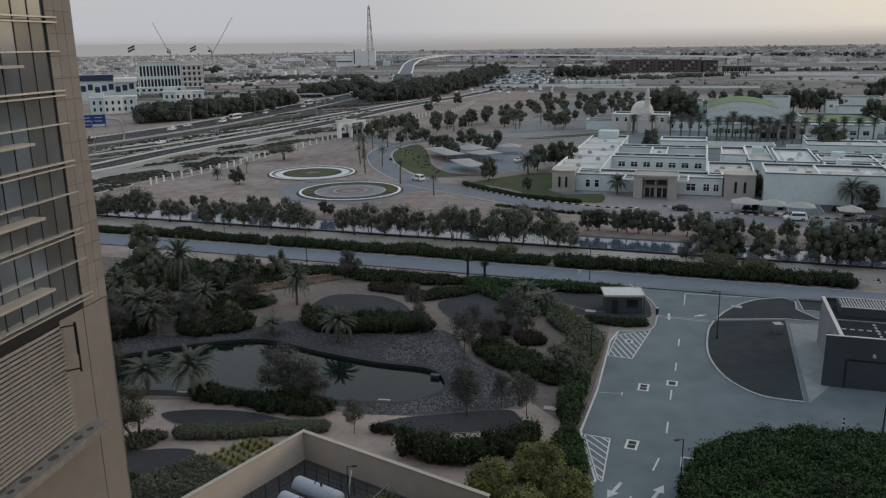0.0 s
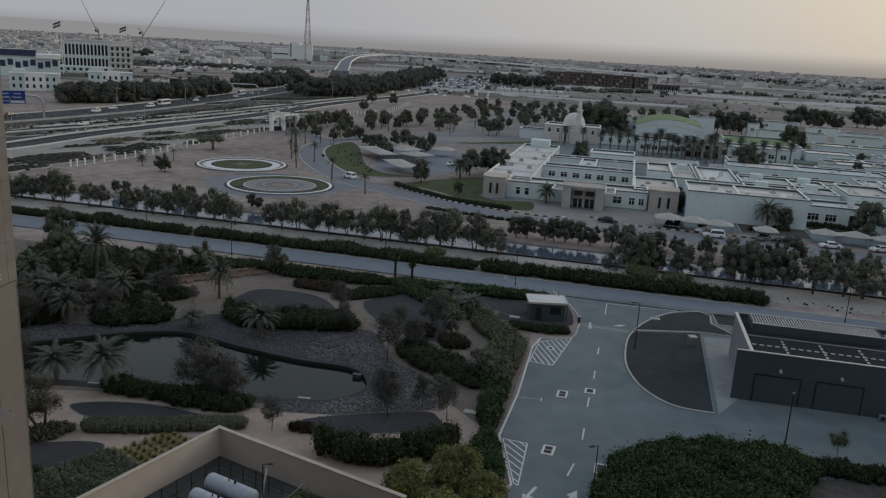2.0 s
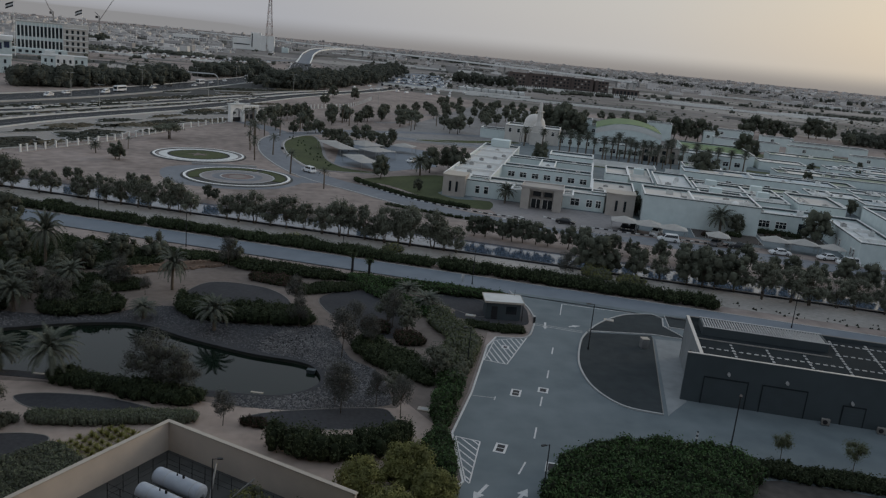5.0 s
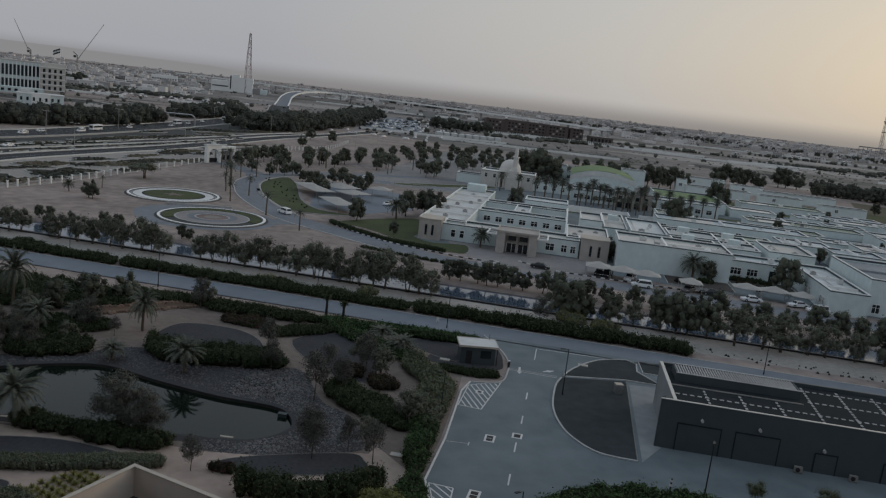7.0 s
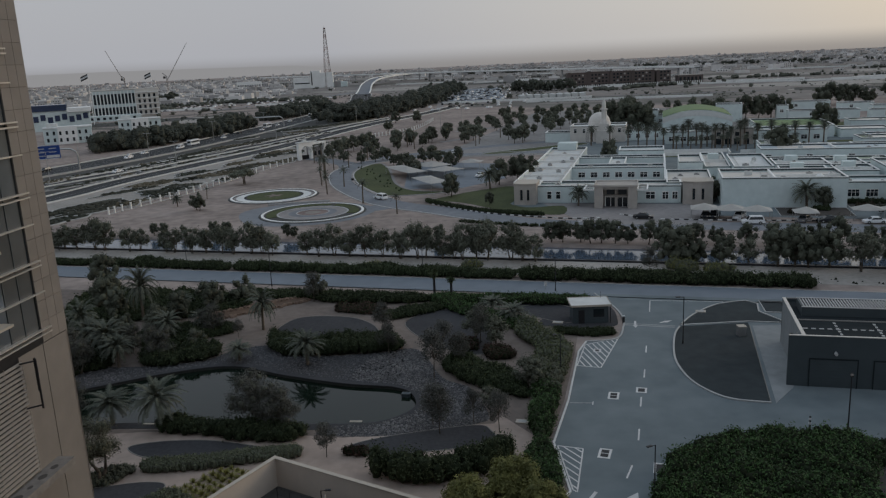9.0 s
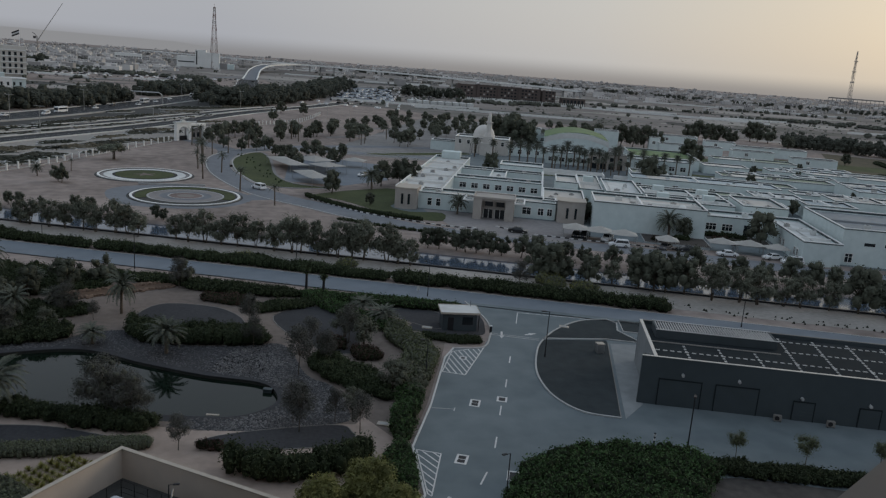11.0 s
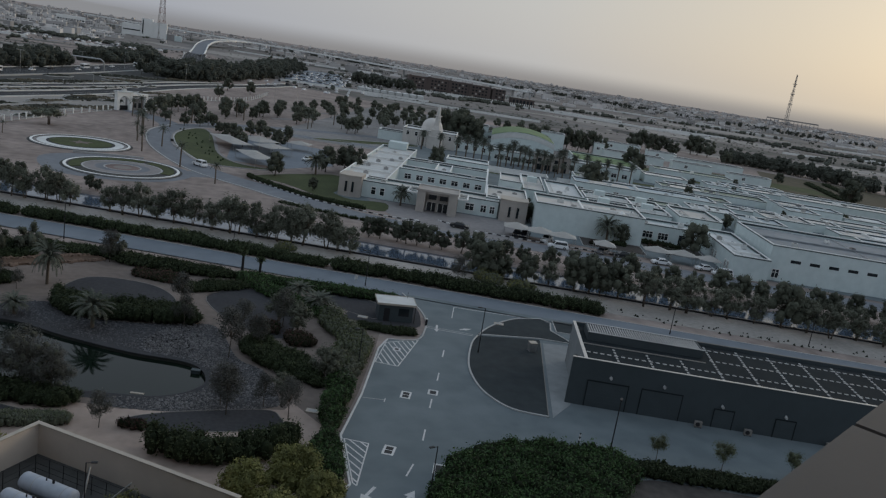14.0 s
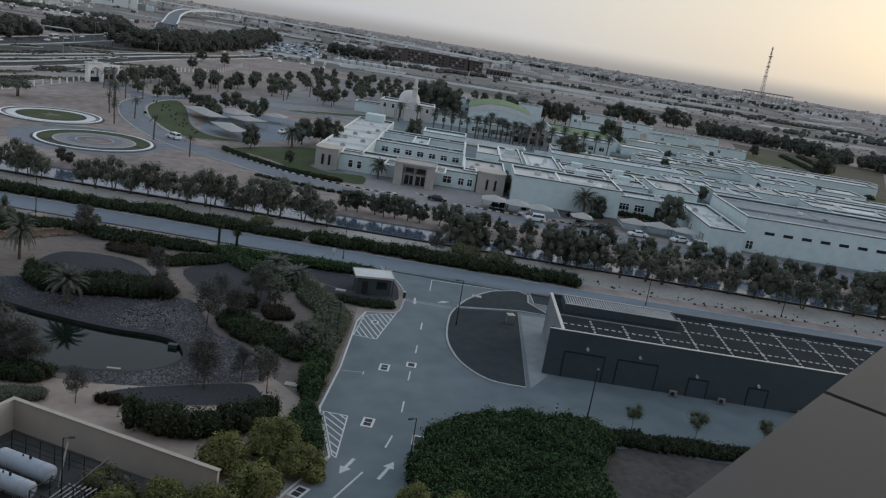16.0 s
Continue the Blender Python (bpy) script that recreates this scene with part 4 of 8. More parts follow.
HEDGES = (
    ("hedge", [(-29, 83.6), (-23, 81.6), (-17.8, 79.6), (-12.6, 79.4), (-12.8, 82.0), (-18, 83.0), (-24, 84.6), (-28.5, 86)], 1.7, 0.26, LEAFD, "dark green hedge along the near pond bank", 26, 0.25, False),
    ("hedge", [(-27.6, 74.4), (-22.7, 74.2), (-17, 74.9), (-12.6, 75.4), (-12.6, 77.0), (-17, 76.9), (-23, 76.2), (-27.8, 76.2)], 1.15, 0.2, LEAFP, "long clipped grey-green hedge beside the path", 40, 0.1, True),
    ("shrub_mass", [(-4.6, 69.8), (0.5, 68.0), (5.8, 69.0), (9.4, 71.8), (8.6, 73.4), (5.2, 71.8), (0.5, 70.8), (-4.4, 72.0)], 2.8, 0.28, LEAFD, "tall green shrub mass in the garden", 30, 0.2, False),
    ("shrub_mass", [(-21, 112.4), (-18.4, 105.8), (-10.8, 104.6), (-2.2, 104.6), (-2.4, 108.6), (-8, 110), (-14, 109.6), (-17, 112)], 2.0, 0.3, LEAFD, "dark shrub mass on the pond island", 20, 0.3, False),
    ("shrub_mass", [(-37, 104.8), (-30.6, 105), (-26.8, 108.6), (-32, 111), (-38, 110.5)], 1.8, 0.3, LEAFD, "dark hedge above the far pond bank", 20, 0.3, False),
    ("hedge", [(-29, 136.4), (-17, 132.6), (-13, 132.6), (-13, 134.6), (-28.6, 139)], 1.2, 0.3, LEAFD, "roadside hedge at the garden edge", 16, 0.25, False),
    ("hedge", [(-14, 130.2), (0.6, 126.6), (2.0, 129.0), (-13.4, 133.4)], 1.6, 0.3, LEAFD, "roadside hedge at the garden edge", 18, 0.25, False),
    ("hedge", [(3.5, 126.2), (9.5, 124.2), (27.0, 120.4), (27.6, 123.2), (10, 128.0), (4.0, 129.0)], 1.3, 0.3, LEAFG, "low green hedge along the service road", 18, 0.2, False),
    ("hedge", [(3.5, 126.0), (6.5, 121.0), (10.5, 115.5), (15.6, 110), (18, 111.5), (13.5, 117.5), (8.4, 123.2), (6.5, 126.2)], 1.4, 0.3, LEAFG, "green hedge running down into the garden", 20, 0.25, False),
    ("shrub_mass", [(17.0, 113), (20.6, 103), (21.2, 100.5), (18.6, 92), (15.6, 90), (14.4, 94), (16.8, 101), (14.8, 108)], 1.7, 0.28, LEAFY2, "yellow-green shrubs between garden and road", 24, 0.35, False),
    ("shrub_mass", [(17.2, 91.5), (16.6, 86), (13.6, 76), (12.0, 76.5), (12.4, 81), (13.8, 87), (15, 91.5)], 1.6, 0.26, LEAFG, "bright green shrubs along the white kerb", 28, 0.35, False),
    ("shrub_mass", [(18.2, 94.4), (17.2, 88), (15.2, 86.5), (14.2, 89.5), (15.6, 94)], 1.9, 0.24, LEAFS, "pale dusty shrub beside the road", 32, 0.35, False),
    ("shrub_mass", [(13.2, 74.6), (12.9, 66), (9.8, 63.5), (9.6, 69), (11.6, 74)], 1.5, 0.26, LEAFG, "green shrubs at the corner of the drive", 28, 0.35, False),
    ("shrub_mass", [(3.6, 97.5), (6.4, 91.6), (10.4, 87.6), (13.0, 86.4), (12.8, 92), (9.0, 97), (6.3, 100.2)], 1.5, 0.28, LEAFD, "dark shrubs above the pebble shore", 22, 0.35, False),
    ("shrub_mass", [(5.4, 103.6), (8.8, 103), (8.6, 106), (5.6, 106.4)], 1.3, 0.26, LEAFR, "red-brown leaved shrub in the garden", 30, 0.4, False),
    ("shrub_mass", [(9.6, 99.6), (13.2, 99), (13.2, 102), (10, 102.6)], 1.2, 0.26, LEAFR, "red-brown leaved shrub in the garden", 30, 0.4, False),
    ("shrub_mass", [(20.5, 108.0), (24.6, 105.8), (28.2, 105.5), (28.8, 107.2), (25.4, 107.6), (21, 109.6)], 0.9, 0.26, LEAFD, "low dark hedge round the guard booth island", 24, 0.3, False),
    ("shrub_mass", [(-31.4, 63.5), (-28, 66.4), (-24, 70), (-20.4, 66.2), (-24, 60)], 0.9, 0.24, LEAFP, "low grey-green ground cover beside the yard wall", 26, 0.3, False),
    ("shrub_mass", [(-36, 62.5), (-30.5, 66.6), (-28.4, 65.8), (-31, 62)], 1.1, 0.26, LEAFD, "dark hedge at the tower foot", 26, 0.3, False),
    ("shrub_mass", [(-33.6, 74), (-30, 75.6), (-28.8, 74.6), (-31.5, 72)], 0.8, 0.24, LEAFS, "dusty shrubs under the crooked tree", 26, 0.4, False),
    ("shrub_mass", [(-7.6, 75.2), (-5.4, 74.6), (-5.2, 75.8), (-7.4, 76.2)], 0.8, 0.2, LEAFR, "small red-brown grasses at the path edge", 50, 0.5, False),
    ("shrub_mass", [(-12, 124.6), (-5, 121.8), (-4.6, 125.6), (-11, 127.8)], 0.8, 0.26, LEAFR, "brown shrubs in a planted patch", 18, 0.5, False),
    ("shrub_mass", [(-3.4, 118.6), (3.8, 121.4), (5.0, 123.4), (0, 123.6), (-4.2, 121)], 1.1, 0.28, LEAFD, "low green hedge in the garden", 20, 0.3, False),
    ("shrub_mass", [(-42, 115), (-36, 113.6), (-27, 117.4), (-30, 121), (-40, 120)], 1.1, 0.3, LEAFD, "dark ground shrubs under the trees", 18, 0.4, False),
    ("shrub_mass", [(-56, 128), (-40, 126), (-30, 128.6), (-28, 134), (-44, 141), (-58, 143)], 1.6, 0.32, LEAFD, "dense dark shrubbery under the trees", 13, 0.45, False),
    ("shrub_mass", [(-60, 100), (-44, 104), (-42, 108), (-46, 122), (-58, 124)], 1.2, 0.32, LEAFD, "dark shrubs behind the pond", 13, 0.5, False),
)
for i, (nm, loop, h, leaf, ml, lab, dens, ro, clip) in enumerate(HEDGES):
    hedge(nm, smooth_loop(loop, 4), h, leaf, ml, lab, dens, ro, clip, seed=i + 1, category="hedge" if nm == "hedge" else "shrub")
# rows of spiky rosette plants beside the yard wall
def rosette_mesh(seed):
    r = np.random.default_rng(seed)
    sh = Shape()
    for k in range(26):
        a_, u_ = k * 2.4, radians(r.uniform(15, 80))
        d = Vector((math.cos(a_) * math.cos(u_), math.sin(a_) * math.cos(u_), math.sin(u_)))
        side = Vector((-math.sin(a_), math.cos(a_), 0)) * 0.07
        m_, tip = d * 0.32, d * r.uniform(0.55, 0.8) - Vector((0, 0, 0.06))
        sh.add([side * 0.5, -side * 0.5, m_ - side, tip, m_ + side], [(0, 1, 2, 3, 4)])
    return sh.mesh("leaves", [LEAFK])


ROS = [rosette_mesh(5), rosette_mesh(6)]
for i in range(7):
    for j in range(5):
        u_, v_ = (i + 0.25 * math.sin(j * 3.1)) / 6, (j + 0.2 * math.sin(i * 2.3)) / 4
        x, y = -23.6 + 4.6 * u_ + 2.6 * v_, 70.6 + 3.6 * u_ - 2.4 * v_
        ro = thing("rosette_plant", pose(x, y, 0.02, 0, 0, 77 * i + 31 * j) @ Matrix.Scale(1.0 + 0.18 * math.sin(i * 5 + j), 4), "spiky yellow-green rosette plant beside the yard wall", "plant", "rosette plants by the yard wall")
        part("leaves", ROS[(i + j) % 2], LEAFY, ro)
# long hedges on both sides of the canal road
for i, (u0, u1, v0, v1, h) in enumerate(((-190, -120, 136, 138.6, 1.2), (-119, -86, 136, 138.6, 1.6), (-85, -28, 136, 138.8, 1.8), (-27, 22, 136, 139.0, 2.3))):
    hedge("hedge", strip(u0, v0, u1, v1), h, 0.34, LEAFD, "tall dark green hedge along the service road", 13, 0.2, seed=60 + i)
for k in range(16):
    u, q = -120 + k * 8.6 + 3 * math.sin(k * 2.1), 1.2 + 0.6 * math.sin(k * 1.7)
    hedge("shrub", [canal(u + q * 1.6 * math.cos(t), 141.2 + q * 0.8 * math.sin(t)) for t in (0, 1, 2, 3, 4, 5)], 0.9 + 0.3 * math.sin(k), 0.3, LEAFS if k % 3 == 0 else LEAFD, "low shrub on the pale canal strip", 9, 0.4, seed=170 + k, category="shrub")
# the big planted mound by the forecourt
hedge("planted_mound", smooth_loop([(20.0, 60.5), (22.4, 66.4), (26.6, 70.6), (33.0, 72.6), (38.4, 72.0), (43, 70.2), (44, 66.5), (40, 62), (38, 54), (30, 46), (20, 48)], 5), 1.9, 0.3, LEAFG, "large mound of dense green shrubs", 20, 0.28, seed=80, category="shrub")
hedge("hedge", smooth_loop([(43.6, 70.0), (50, 68.2), (60, 65.4), (70, 62.6), (69, 60.6), (58, 63.4), (44.6, 67.2)], 4), 1.2, 0.3, LEAFD, "dark hedge along the forecourt edge", 22, 0.25, seed=81)
slab("gravel_bed", smooth_loop([(43, 66.6), (58, 63), (72, 59), (70, 40), (38, 44), (39, 56)], 4), 0.05, DRYBED, "dark dry soil bed beyond the mound", "gravel bed")
# weeping yellow-green bushes in the near corner
for x, y, s in ((4.2, 63.4, 1.0), (8.4, 66.2, 1.1), (10.6, 62.6, 0.9), (6.6, 59.0, 1.0), (-0.5, 56.6, 0.95), (3.0, 56.2, 0.9), (-4.2, 56.4, 0.8), (19.8, 56.5, 0.8), (23.2, 54.8, 0.8)):
    r = np.random.default_rng(int(x * 10) + 200)
    b = thing("weeping_bush", pose(x, y, 0), "weeping bush with yellow-green foliage", "bush", "weeping bushes by the drive")
    sh = Shape()
    for k in range(26):
        a_, q_ = r.uniform(0, 6.283), math.sqrt(r.random())
        lx, ly = 2.0 * s * q_ * math.cos(a_), 2.0 * s * q_ * math.sin(a_)
        lz, lr = 3.4 * s * math.sqrt(1 - 0.8 * q_ * q_) * r.uniform(0.7, 1.0), r.uniform(0.5, 0.95) * s
        d_ = r.normal(size=(300, 3))
        d_ /= np.linalg.norm(d_, axis=1, keepdims=True)
        sh.leaves(np.array([lx, ly, max(0.5, lz - lr)]) + d_ * r.uniform(0.75, 1.3, (300, 1)) * (lr, lr, lr * 1.2), 0.2, r, long=1.5, out=d_ + (0, 0, 0.4), jitter=0.7)
        sh.dome((lx, ly, max(0.5, lz - lr)), lr * 0.75, lr * 0.9, 0, 6, 4, r)
    part("crown", sh, LEAFY, b)
    w = Shape()
    for k in range(5):
        w.tube((0, 0, -0.1), (0.9 * math.cos(k * 1.26), 0.9 * math.sin(k * 1.26), 2.4 * s), 0.07, 0.03, 5)
    part("trunk", w, BARK, b)

for k, (x, y, q, h) in enumerate(((-5.4, 60.6, 1.5, 1.7), (-3.4, 58.9, 1.2, 1.3), (-0.8, 59.2, 1.0, 1.1))):
    hedge("shrub", [(x + q * math.cos(t), y + q * math.sin(t)) for t in (0, 1, 2, 3, 4, 5)], h, 0.24, LEAFY, "yellow-green shrub inside the tank yard", 20, 0.35, seed=330 + k, category="shrub")
# ---- trees along the canal: distance along the bank and size ----
r = np.random.default_rng(77)
NEAR_BANK = ((-137.1, 0.85), (-133.5, 0.8), (-128.9, 1.1), (-126.0, 0.95), (-119.1, 0.75), (-116.6, 0.75), (-109.8, 0.75), (-107.4, 0.8), (-102.6, 0.8), (-99.4, 0.85), (-95.1, 0.95), (-92.2, 0.8), (-88.5, 1.0), (-85.7, 0.9), (-83.0, 0.75), (-75.1, 0.8), (-71.9, 0.8), (-69.0, 0.95), (-65.2, 0.85), (-61.8, 1.0), (-58.1, 0.8), (-53.8, 0.85), (-50.4, 0.95), (-48.6, 0.9), (-44.9, 0.8), (-42.8, 0.75), (-40.6, 1.0), (-38.0, 1.0), (-35.7, 1.15), (-30.8, 1.0), (-28.9, 0.9), (-26.1, 0.75))
for u, s in NEAR_BANK:
    x, y = canal(u, 149.6 + r.uniform(-0.5, 0.5))
    CANALTREE.put(x, y, s * r.uniform(1.1, 1.25), tall=r.uniform(0.98, 1.12))
u = -175.0
while u < -138:
    CANALTREE.put(*canal(u, 149.6 + r.uniform(-0.8, 0.6)), r.uniform(0.75, 1.05))
    u += r.uniform(4, 7)
for u, s in ((-1.1, 1.0), (1.4, 1.1), (3.8, 0.85), (8.4, 0.9), (17.9, 1.0), (20.7, 1.1), (22.9, 1.0), (26.4, 1.05)):
    FARTREE.put(*canal(u, 150.0 + r.uniform(-0.6, 0.4)), s * 0.95, "large dark tree on the canal bank")
u = 31.0
while u < 175:
    (FARTREE if r.random() < 0.5 else CANALTREE).put(*canal(u, 149.4 + r.uniform(-1.4, 0.8)), r.uniform(0.95, 1.3), "dark tree on the canal bank")
    u += r.uniform(3.0, 5.4)
CANALTREE.put(*canal(13.0, 151.7), 0.8, "pale feathery tree on the canal bank")
THIN.put(*canal(-4.2, 140.6), 1.2, "pale drooping tree on the canal strip")
for u, s in ((-124.4, 0.42), (-121.5, 0.45), (-116.1, 0.4), (-108.0, 0.5), (-104.0, 0.5), (-88.3, 0.45), (-86.2, 0.42), (-50.6, 0.5), (-25.5, 0.62), (-23.1, 0.66), (-19.3, 0.66), (-17.2, 0.72), (-14.9, 0.7), (-12.1, 0.68), (-9.5, 0.64), (-5.3, 0.7), (-2.0, 0.7)):
    FARTREE.put(*canal(u, 166.2 + r.uniform(-0.3, 0.6)), s, "dark low tree on the far canal bank")
u = 4.0
while u < 170:
    FARTREE.put(*canal(u, 166.0 + r.uniform(-0.4, 1.5)), r.uniform(0.58, 0.85), "dark low tree on the far canal bank")
    u += r.uniform(3.4, 6.0)
for k, (u, v, q) in enumerate(((-57.1, 141.4, 1.5), (-37.6, 143.7, 1.6), (1.4, 146.1, 2.6), (7.4, 145.6, 2.2))):
    hedge("shrub", [canal(u + q * 1.3 * math.cos(t), v + q * 0.6 * math.sin(t)) for t in (0, 1, 2, 3, 4, 5)], 1.0 + q * 0.35, 0.3, LEAFY, "yellow-green bush on the canal strip", 9, 0.3, seed=270 + k, category="shrub")
rocks = Shape()
for k in range(90):
    x, y = canal(r.uniform(24, 110), r.normal(140.5, 1.2))
    q = r.uniform(0.12, 0.4)
    rocks.add([(x - q, y, 0), (x, y - q, 0), (x + q, y + 0.1, 0), (x, y + q, 0), (x, y, q * 1.1)], [(0, 1, 4), (1, 2, 4), (2, 3, 4), (3, 0, 4)])
solid("low_shrubs", rocks, CORE, "scattered low dark shrubs on the canal strip", "shrubs", kind="stuff")


# ---- the neighbouring tower wing ----
TW = pose(-21.17, 45.3, 0, 0, 0, 80.5)      # x along its front towards the corner, y into the building
tower = thing("tower_block", TW, "tall stone-clad tower with tinted glass bands and louvres", "building")
FLOOR, Z0 = 3.93, 24.82
part("wall", Shape().box(-60, 0.25, 0, 1.75, 26, 56), STONE, tower)
part("lower_wall", Shape().box(-60, 0, 0, -0.62, 0.25, 17.1).box(-0.56, 0, 0, 1.9, 0.25, 24.2).box(1.75, 0, 0, 1.9, 26, 56).box(-2.85, 0, 17.1, -0.62, 0.25, 24.2), STONE, tower, "smooth beige stone lower wall")
tile = Shape().box(0.012, -0.06, 0.012, 0.788, 0.02, 1.188).mesh("stone_tile", [STONE])
for i in range(26):
    for j in range(3):
        part("stone_tile", tile, STONE, tower, at=pose(-0.5 + 0.8 * j, 0.05, 24.25 + 1.2 * i))
part("joint_backing", Shape().box(-0.5, 0.05, 24.25, 1.9, 0.2, 56), JOINT, tower)
pane = {(k, h): Shape().box(0.03, 0, 0.03, 1.22, 0.03, h - 0.03).mesh("pane", [m]) for k, m in (("g", CURTAIN), ("b", BLIND)) for h in (2.3, 1.63)}
for f in range(6):
    zb = Z0 + FLOOR * f
    for c in range(10):
        x = -0.5 - 1.25 * (c + 1)
        blind = "b" if c < 2 and f < 4 else "g"
        part("pane", pane[blind, 2.3], CURTAIN, tower, at=pose(x, 0.12, zb))
        part("pane", pane[blind, 1.63], CURTAIN, tower, at=pose(x, 0.12, zb + 2.3))
    part("transom", Shape().box(-40, -0.16, zb - 0.12, 0.25, 0.1, zb - 0.04).box(-40, -0.16, zb + 0.14, 0.25, 0.1, zb + 0.22), ALU, tower)
    part("transom", Shape().box(-40, -0.12, zb + 2.27, 0.25, 0.1, zb + 2.34), ALU, tower)
    part("sunshade_blade", Shape().box(-40, -0.75, zb + 1.52, -3.75, 0.1, zb + 1.66), COPING, tower, "pale projecting sunshade blade")
    for c in range(11):
        x = -0.5 - 1.25 * c
        part("mullion", Shape().box(x - 0.025, 0.08, zb, x + 0.025, 0.14, zb + FLOOR), DARKW, tower)
part("curtain_wall", Shape().box(-60, 0.12, Z0, -13.0, 0.2, 52), CURTAIN, tower)
part("spandrel", Shape().box(-60, 0.02, 24.05, -0.5, 0.25, Z0 - 0.1), DARKM, tower)
part("ledge", Shape().box(-60, -1.05, 16.85, -0.95, 0.1, 17.3), WEATHER, tower, "projecting weathered concrete ledge")
for i in range(9):
    q = 0.2 + 0.07 * math.sin(i * 2.7)
    part("stain", Shape().prism([(-2.2 - i * 1.15 + 1.5 * q * math.cos(t), -0.55 + q * math.sin(t)) for t in (0, 0.8, 1.6, 2.4, 3.1, 3.9, 4.7, 5.5)], 17.29, 17.304), STAIN, tower, "dark round damp stain")
screen = part("louvre_screen", Shape().box(-60, 0.1, 17.3, -2.85, 0.2, 24.1), DARKM, tower, "grey slatted louvre screen")
slat = Shape().add([(-30, -0.16, 0.0), (-2.8, -0.16, 0.0), (-2.8, -0.05, 0.05), (-30, -0.05, 0.05), (-30, -0.16, -0.075), (-2.8, -0.16, -0.075), (-2.8, -0.05, -0.025), (-30, -0.05, -0.025)],
                   [(0, 1, 2, 3), (7, 6, 5, 4), (0, 4, 5, 1), (1, 5, 6, 2), (2, 6, 7, 3), (3, 7, 4, 0)]).mesh("slat", [SLATM])
for i in range(25):
    part("slat", slat, COPING, screen, at=pose(0, 0, 17.55 + 0.265 * i))
for x in (-2.86, -4.4, -5.9, -7.4, -8.9):
    part("slat_post", Shape().box(x - 0.012, -0.18, 17.3, x + 0.012, -0.162, 24.1), SLATM, screen)
part("bracket", Shape().tube((-3.3, -0.3, 24.0), (-2.75, -0.9, 24.0), 0.05).tube((-2.75, -0.9, 24.1), (-2.75, -0.9, 21.2), 0.06).tube((-3.3, -0.3, 21.4), (-2.75, -0.9, 21.4), 0.05).tube((-2.6, -0.75, 24.1), (-2.6, -0.75, 22.2), 0.07), DARKM, tower, "dark metal bracket")

# ---- the building with the window: its outer sill and walls ----
SILL = pose(0, 0, 0, 0, 0, 90 - 57.3)        # x along the front, y out of it
home = thing("home_tower", SILL, "stone-clad tower front with a wide metal sill", "building")
part("wall", Shape().box(-30, -18, 0, 30, 0.34, 37.6), STONE, home)
part("upper_wall", Shape().box(-30, -18, 37.6, 30, -1.2, 60), STONE, home)
part("sill", Shape().box(-30, -1.2, 37.75, 2.66, 0.53, 38.1), SILLM, home, "wide beige outer sill panel")
part("sill", Shape().box(2.69, -1.2, 37.75, 6.0, 0.53, 38.1), SILLM, home, "wide beige outer sill panel")
part("sill_joint", Shape().box(2.655, -1.2, 37.75, 2.695, 0.525, 38.09), DARKM, home)

# ---- service yard with tanks ----
YARD = pose(-13.8, 70.5, 0, 0, 0, -34.6)     # x along the long wall, -y into the yard
yard = thing("yard_wall", YARD, "beige rendered yard wall with a pale coping", "wall")
part("wall_panel", Shape().box(0, -0.3, 0, 21, 0, 2.9), BEIGE, yard)
part("wall_panel", Shape().box(-0.02, -34, 0, 0.3, -0.3, 2.9), BEIGE, yard)
part("coping", Shape().box(-0.06, -0.38, 2.9, 21.1, 0.06, 3.02), COPING, yard)
part("coping", Shape().box(-0.06, -34, 2.9, 0.38, -0.38, 3.02), COPING, yard)
solid("yard_floor", Shape().box(0.3, -34, 0.0, 20.7, -0.3, 0.05), GRIT, "dark gravel yard floor", "floor", kind="structure", m=YARD)


def tank(x, y, length, r):
    t = thing("gas_tank", YARD @ pose(x, y, 0.06), "white horizontal cylinder tank on steel saddles", "tank", "tanks in the yard")
    s = Shape()
    ks = [(-0.32, 0.25), (-0.22, 0.72), (-0.08, 0.95), (0, 1.0)]
    prof = [(a * r * 1.3, b * r) for a, b in ks] + [(length - a * r * 1.3, b * r) for a, b in reversed(ks)]
    for (x0, r0), (x1, r1) in zip(prof, prof[1:]):
        s.tube((x0, 0, r + 0.45), (x1, 0, r + 0.45), r0, r1, 20, caps=False)
    s.tube((prof[0][0] - 0.02, 0, r + 0.45), (prof[0][0], 0, r + 0.45), 0.02, prof[0][1], 20)
    s.tube((prof[-1][0], 0, r + 0.45), (prof[-1][0] + 0.02, 0, r + 0.45), prof[-1][1], 0.02, 20)
    part("body", s, TANKW, t, smooth=True)
    for k in (0.2, 0.8):
        part("saddle", Shape().box(length * k - 0.12, -r * 0.8, 0, length * k + 0.12, r * 0.8, 0.62), STEEL, t)
        part("band", Shape().tube((length * k + 0.3, 0, r + 0.45), (length * k + 0.36, 0, r + 0.45), r + 0.012, None, 20), STEEL, t)
    part("valve", Shape().tube((length * 0.6, 0, 2 * r + 0.4), (length * 0.6, 0, 2 * r + 0.75), 0.1).tube((length * 0.45, 0, 2 * r + 0.4), (length * 0.45, 0, 2 * r + 0.62), 0.06), DARKM, t)


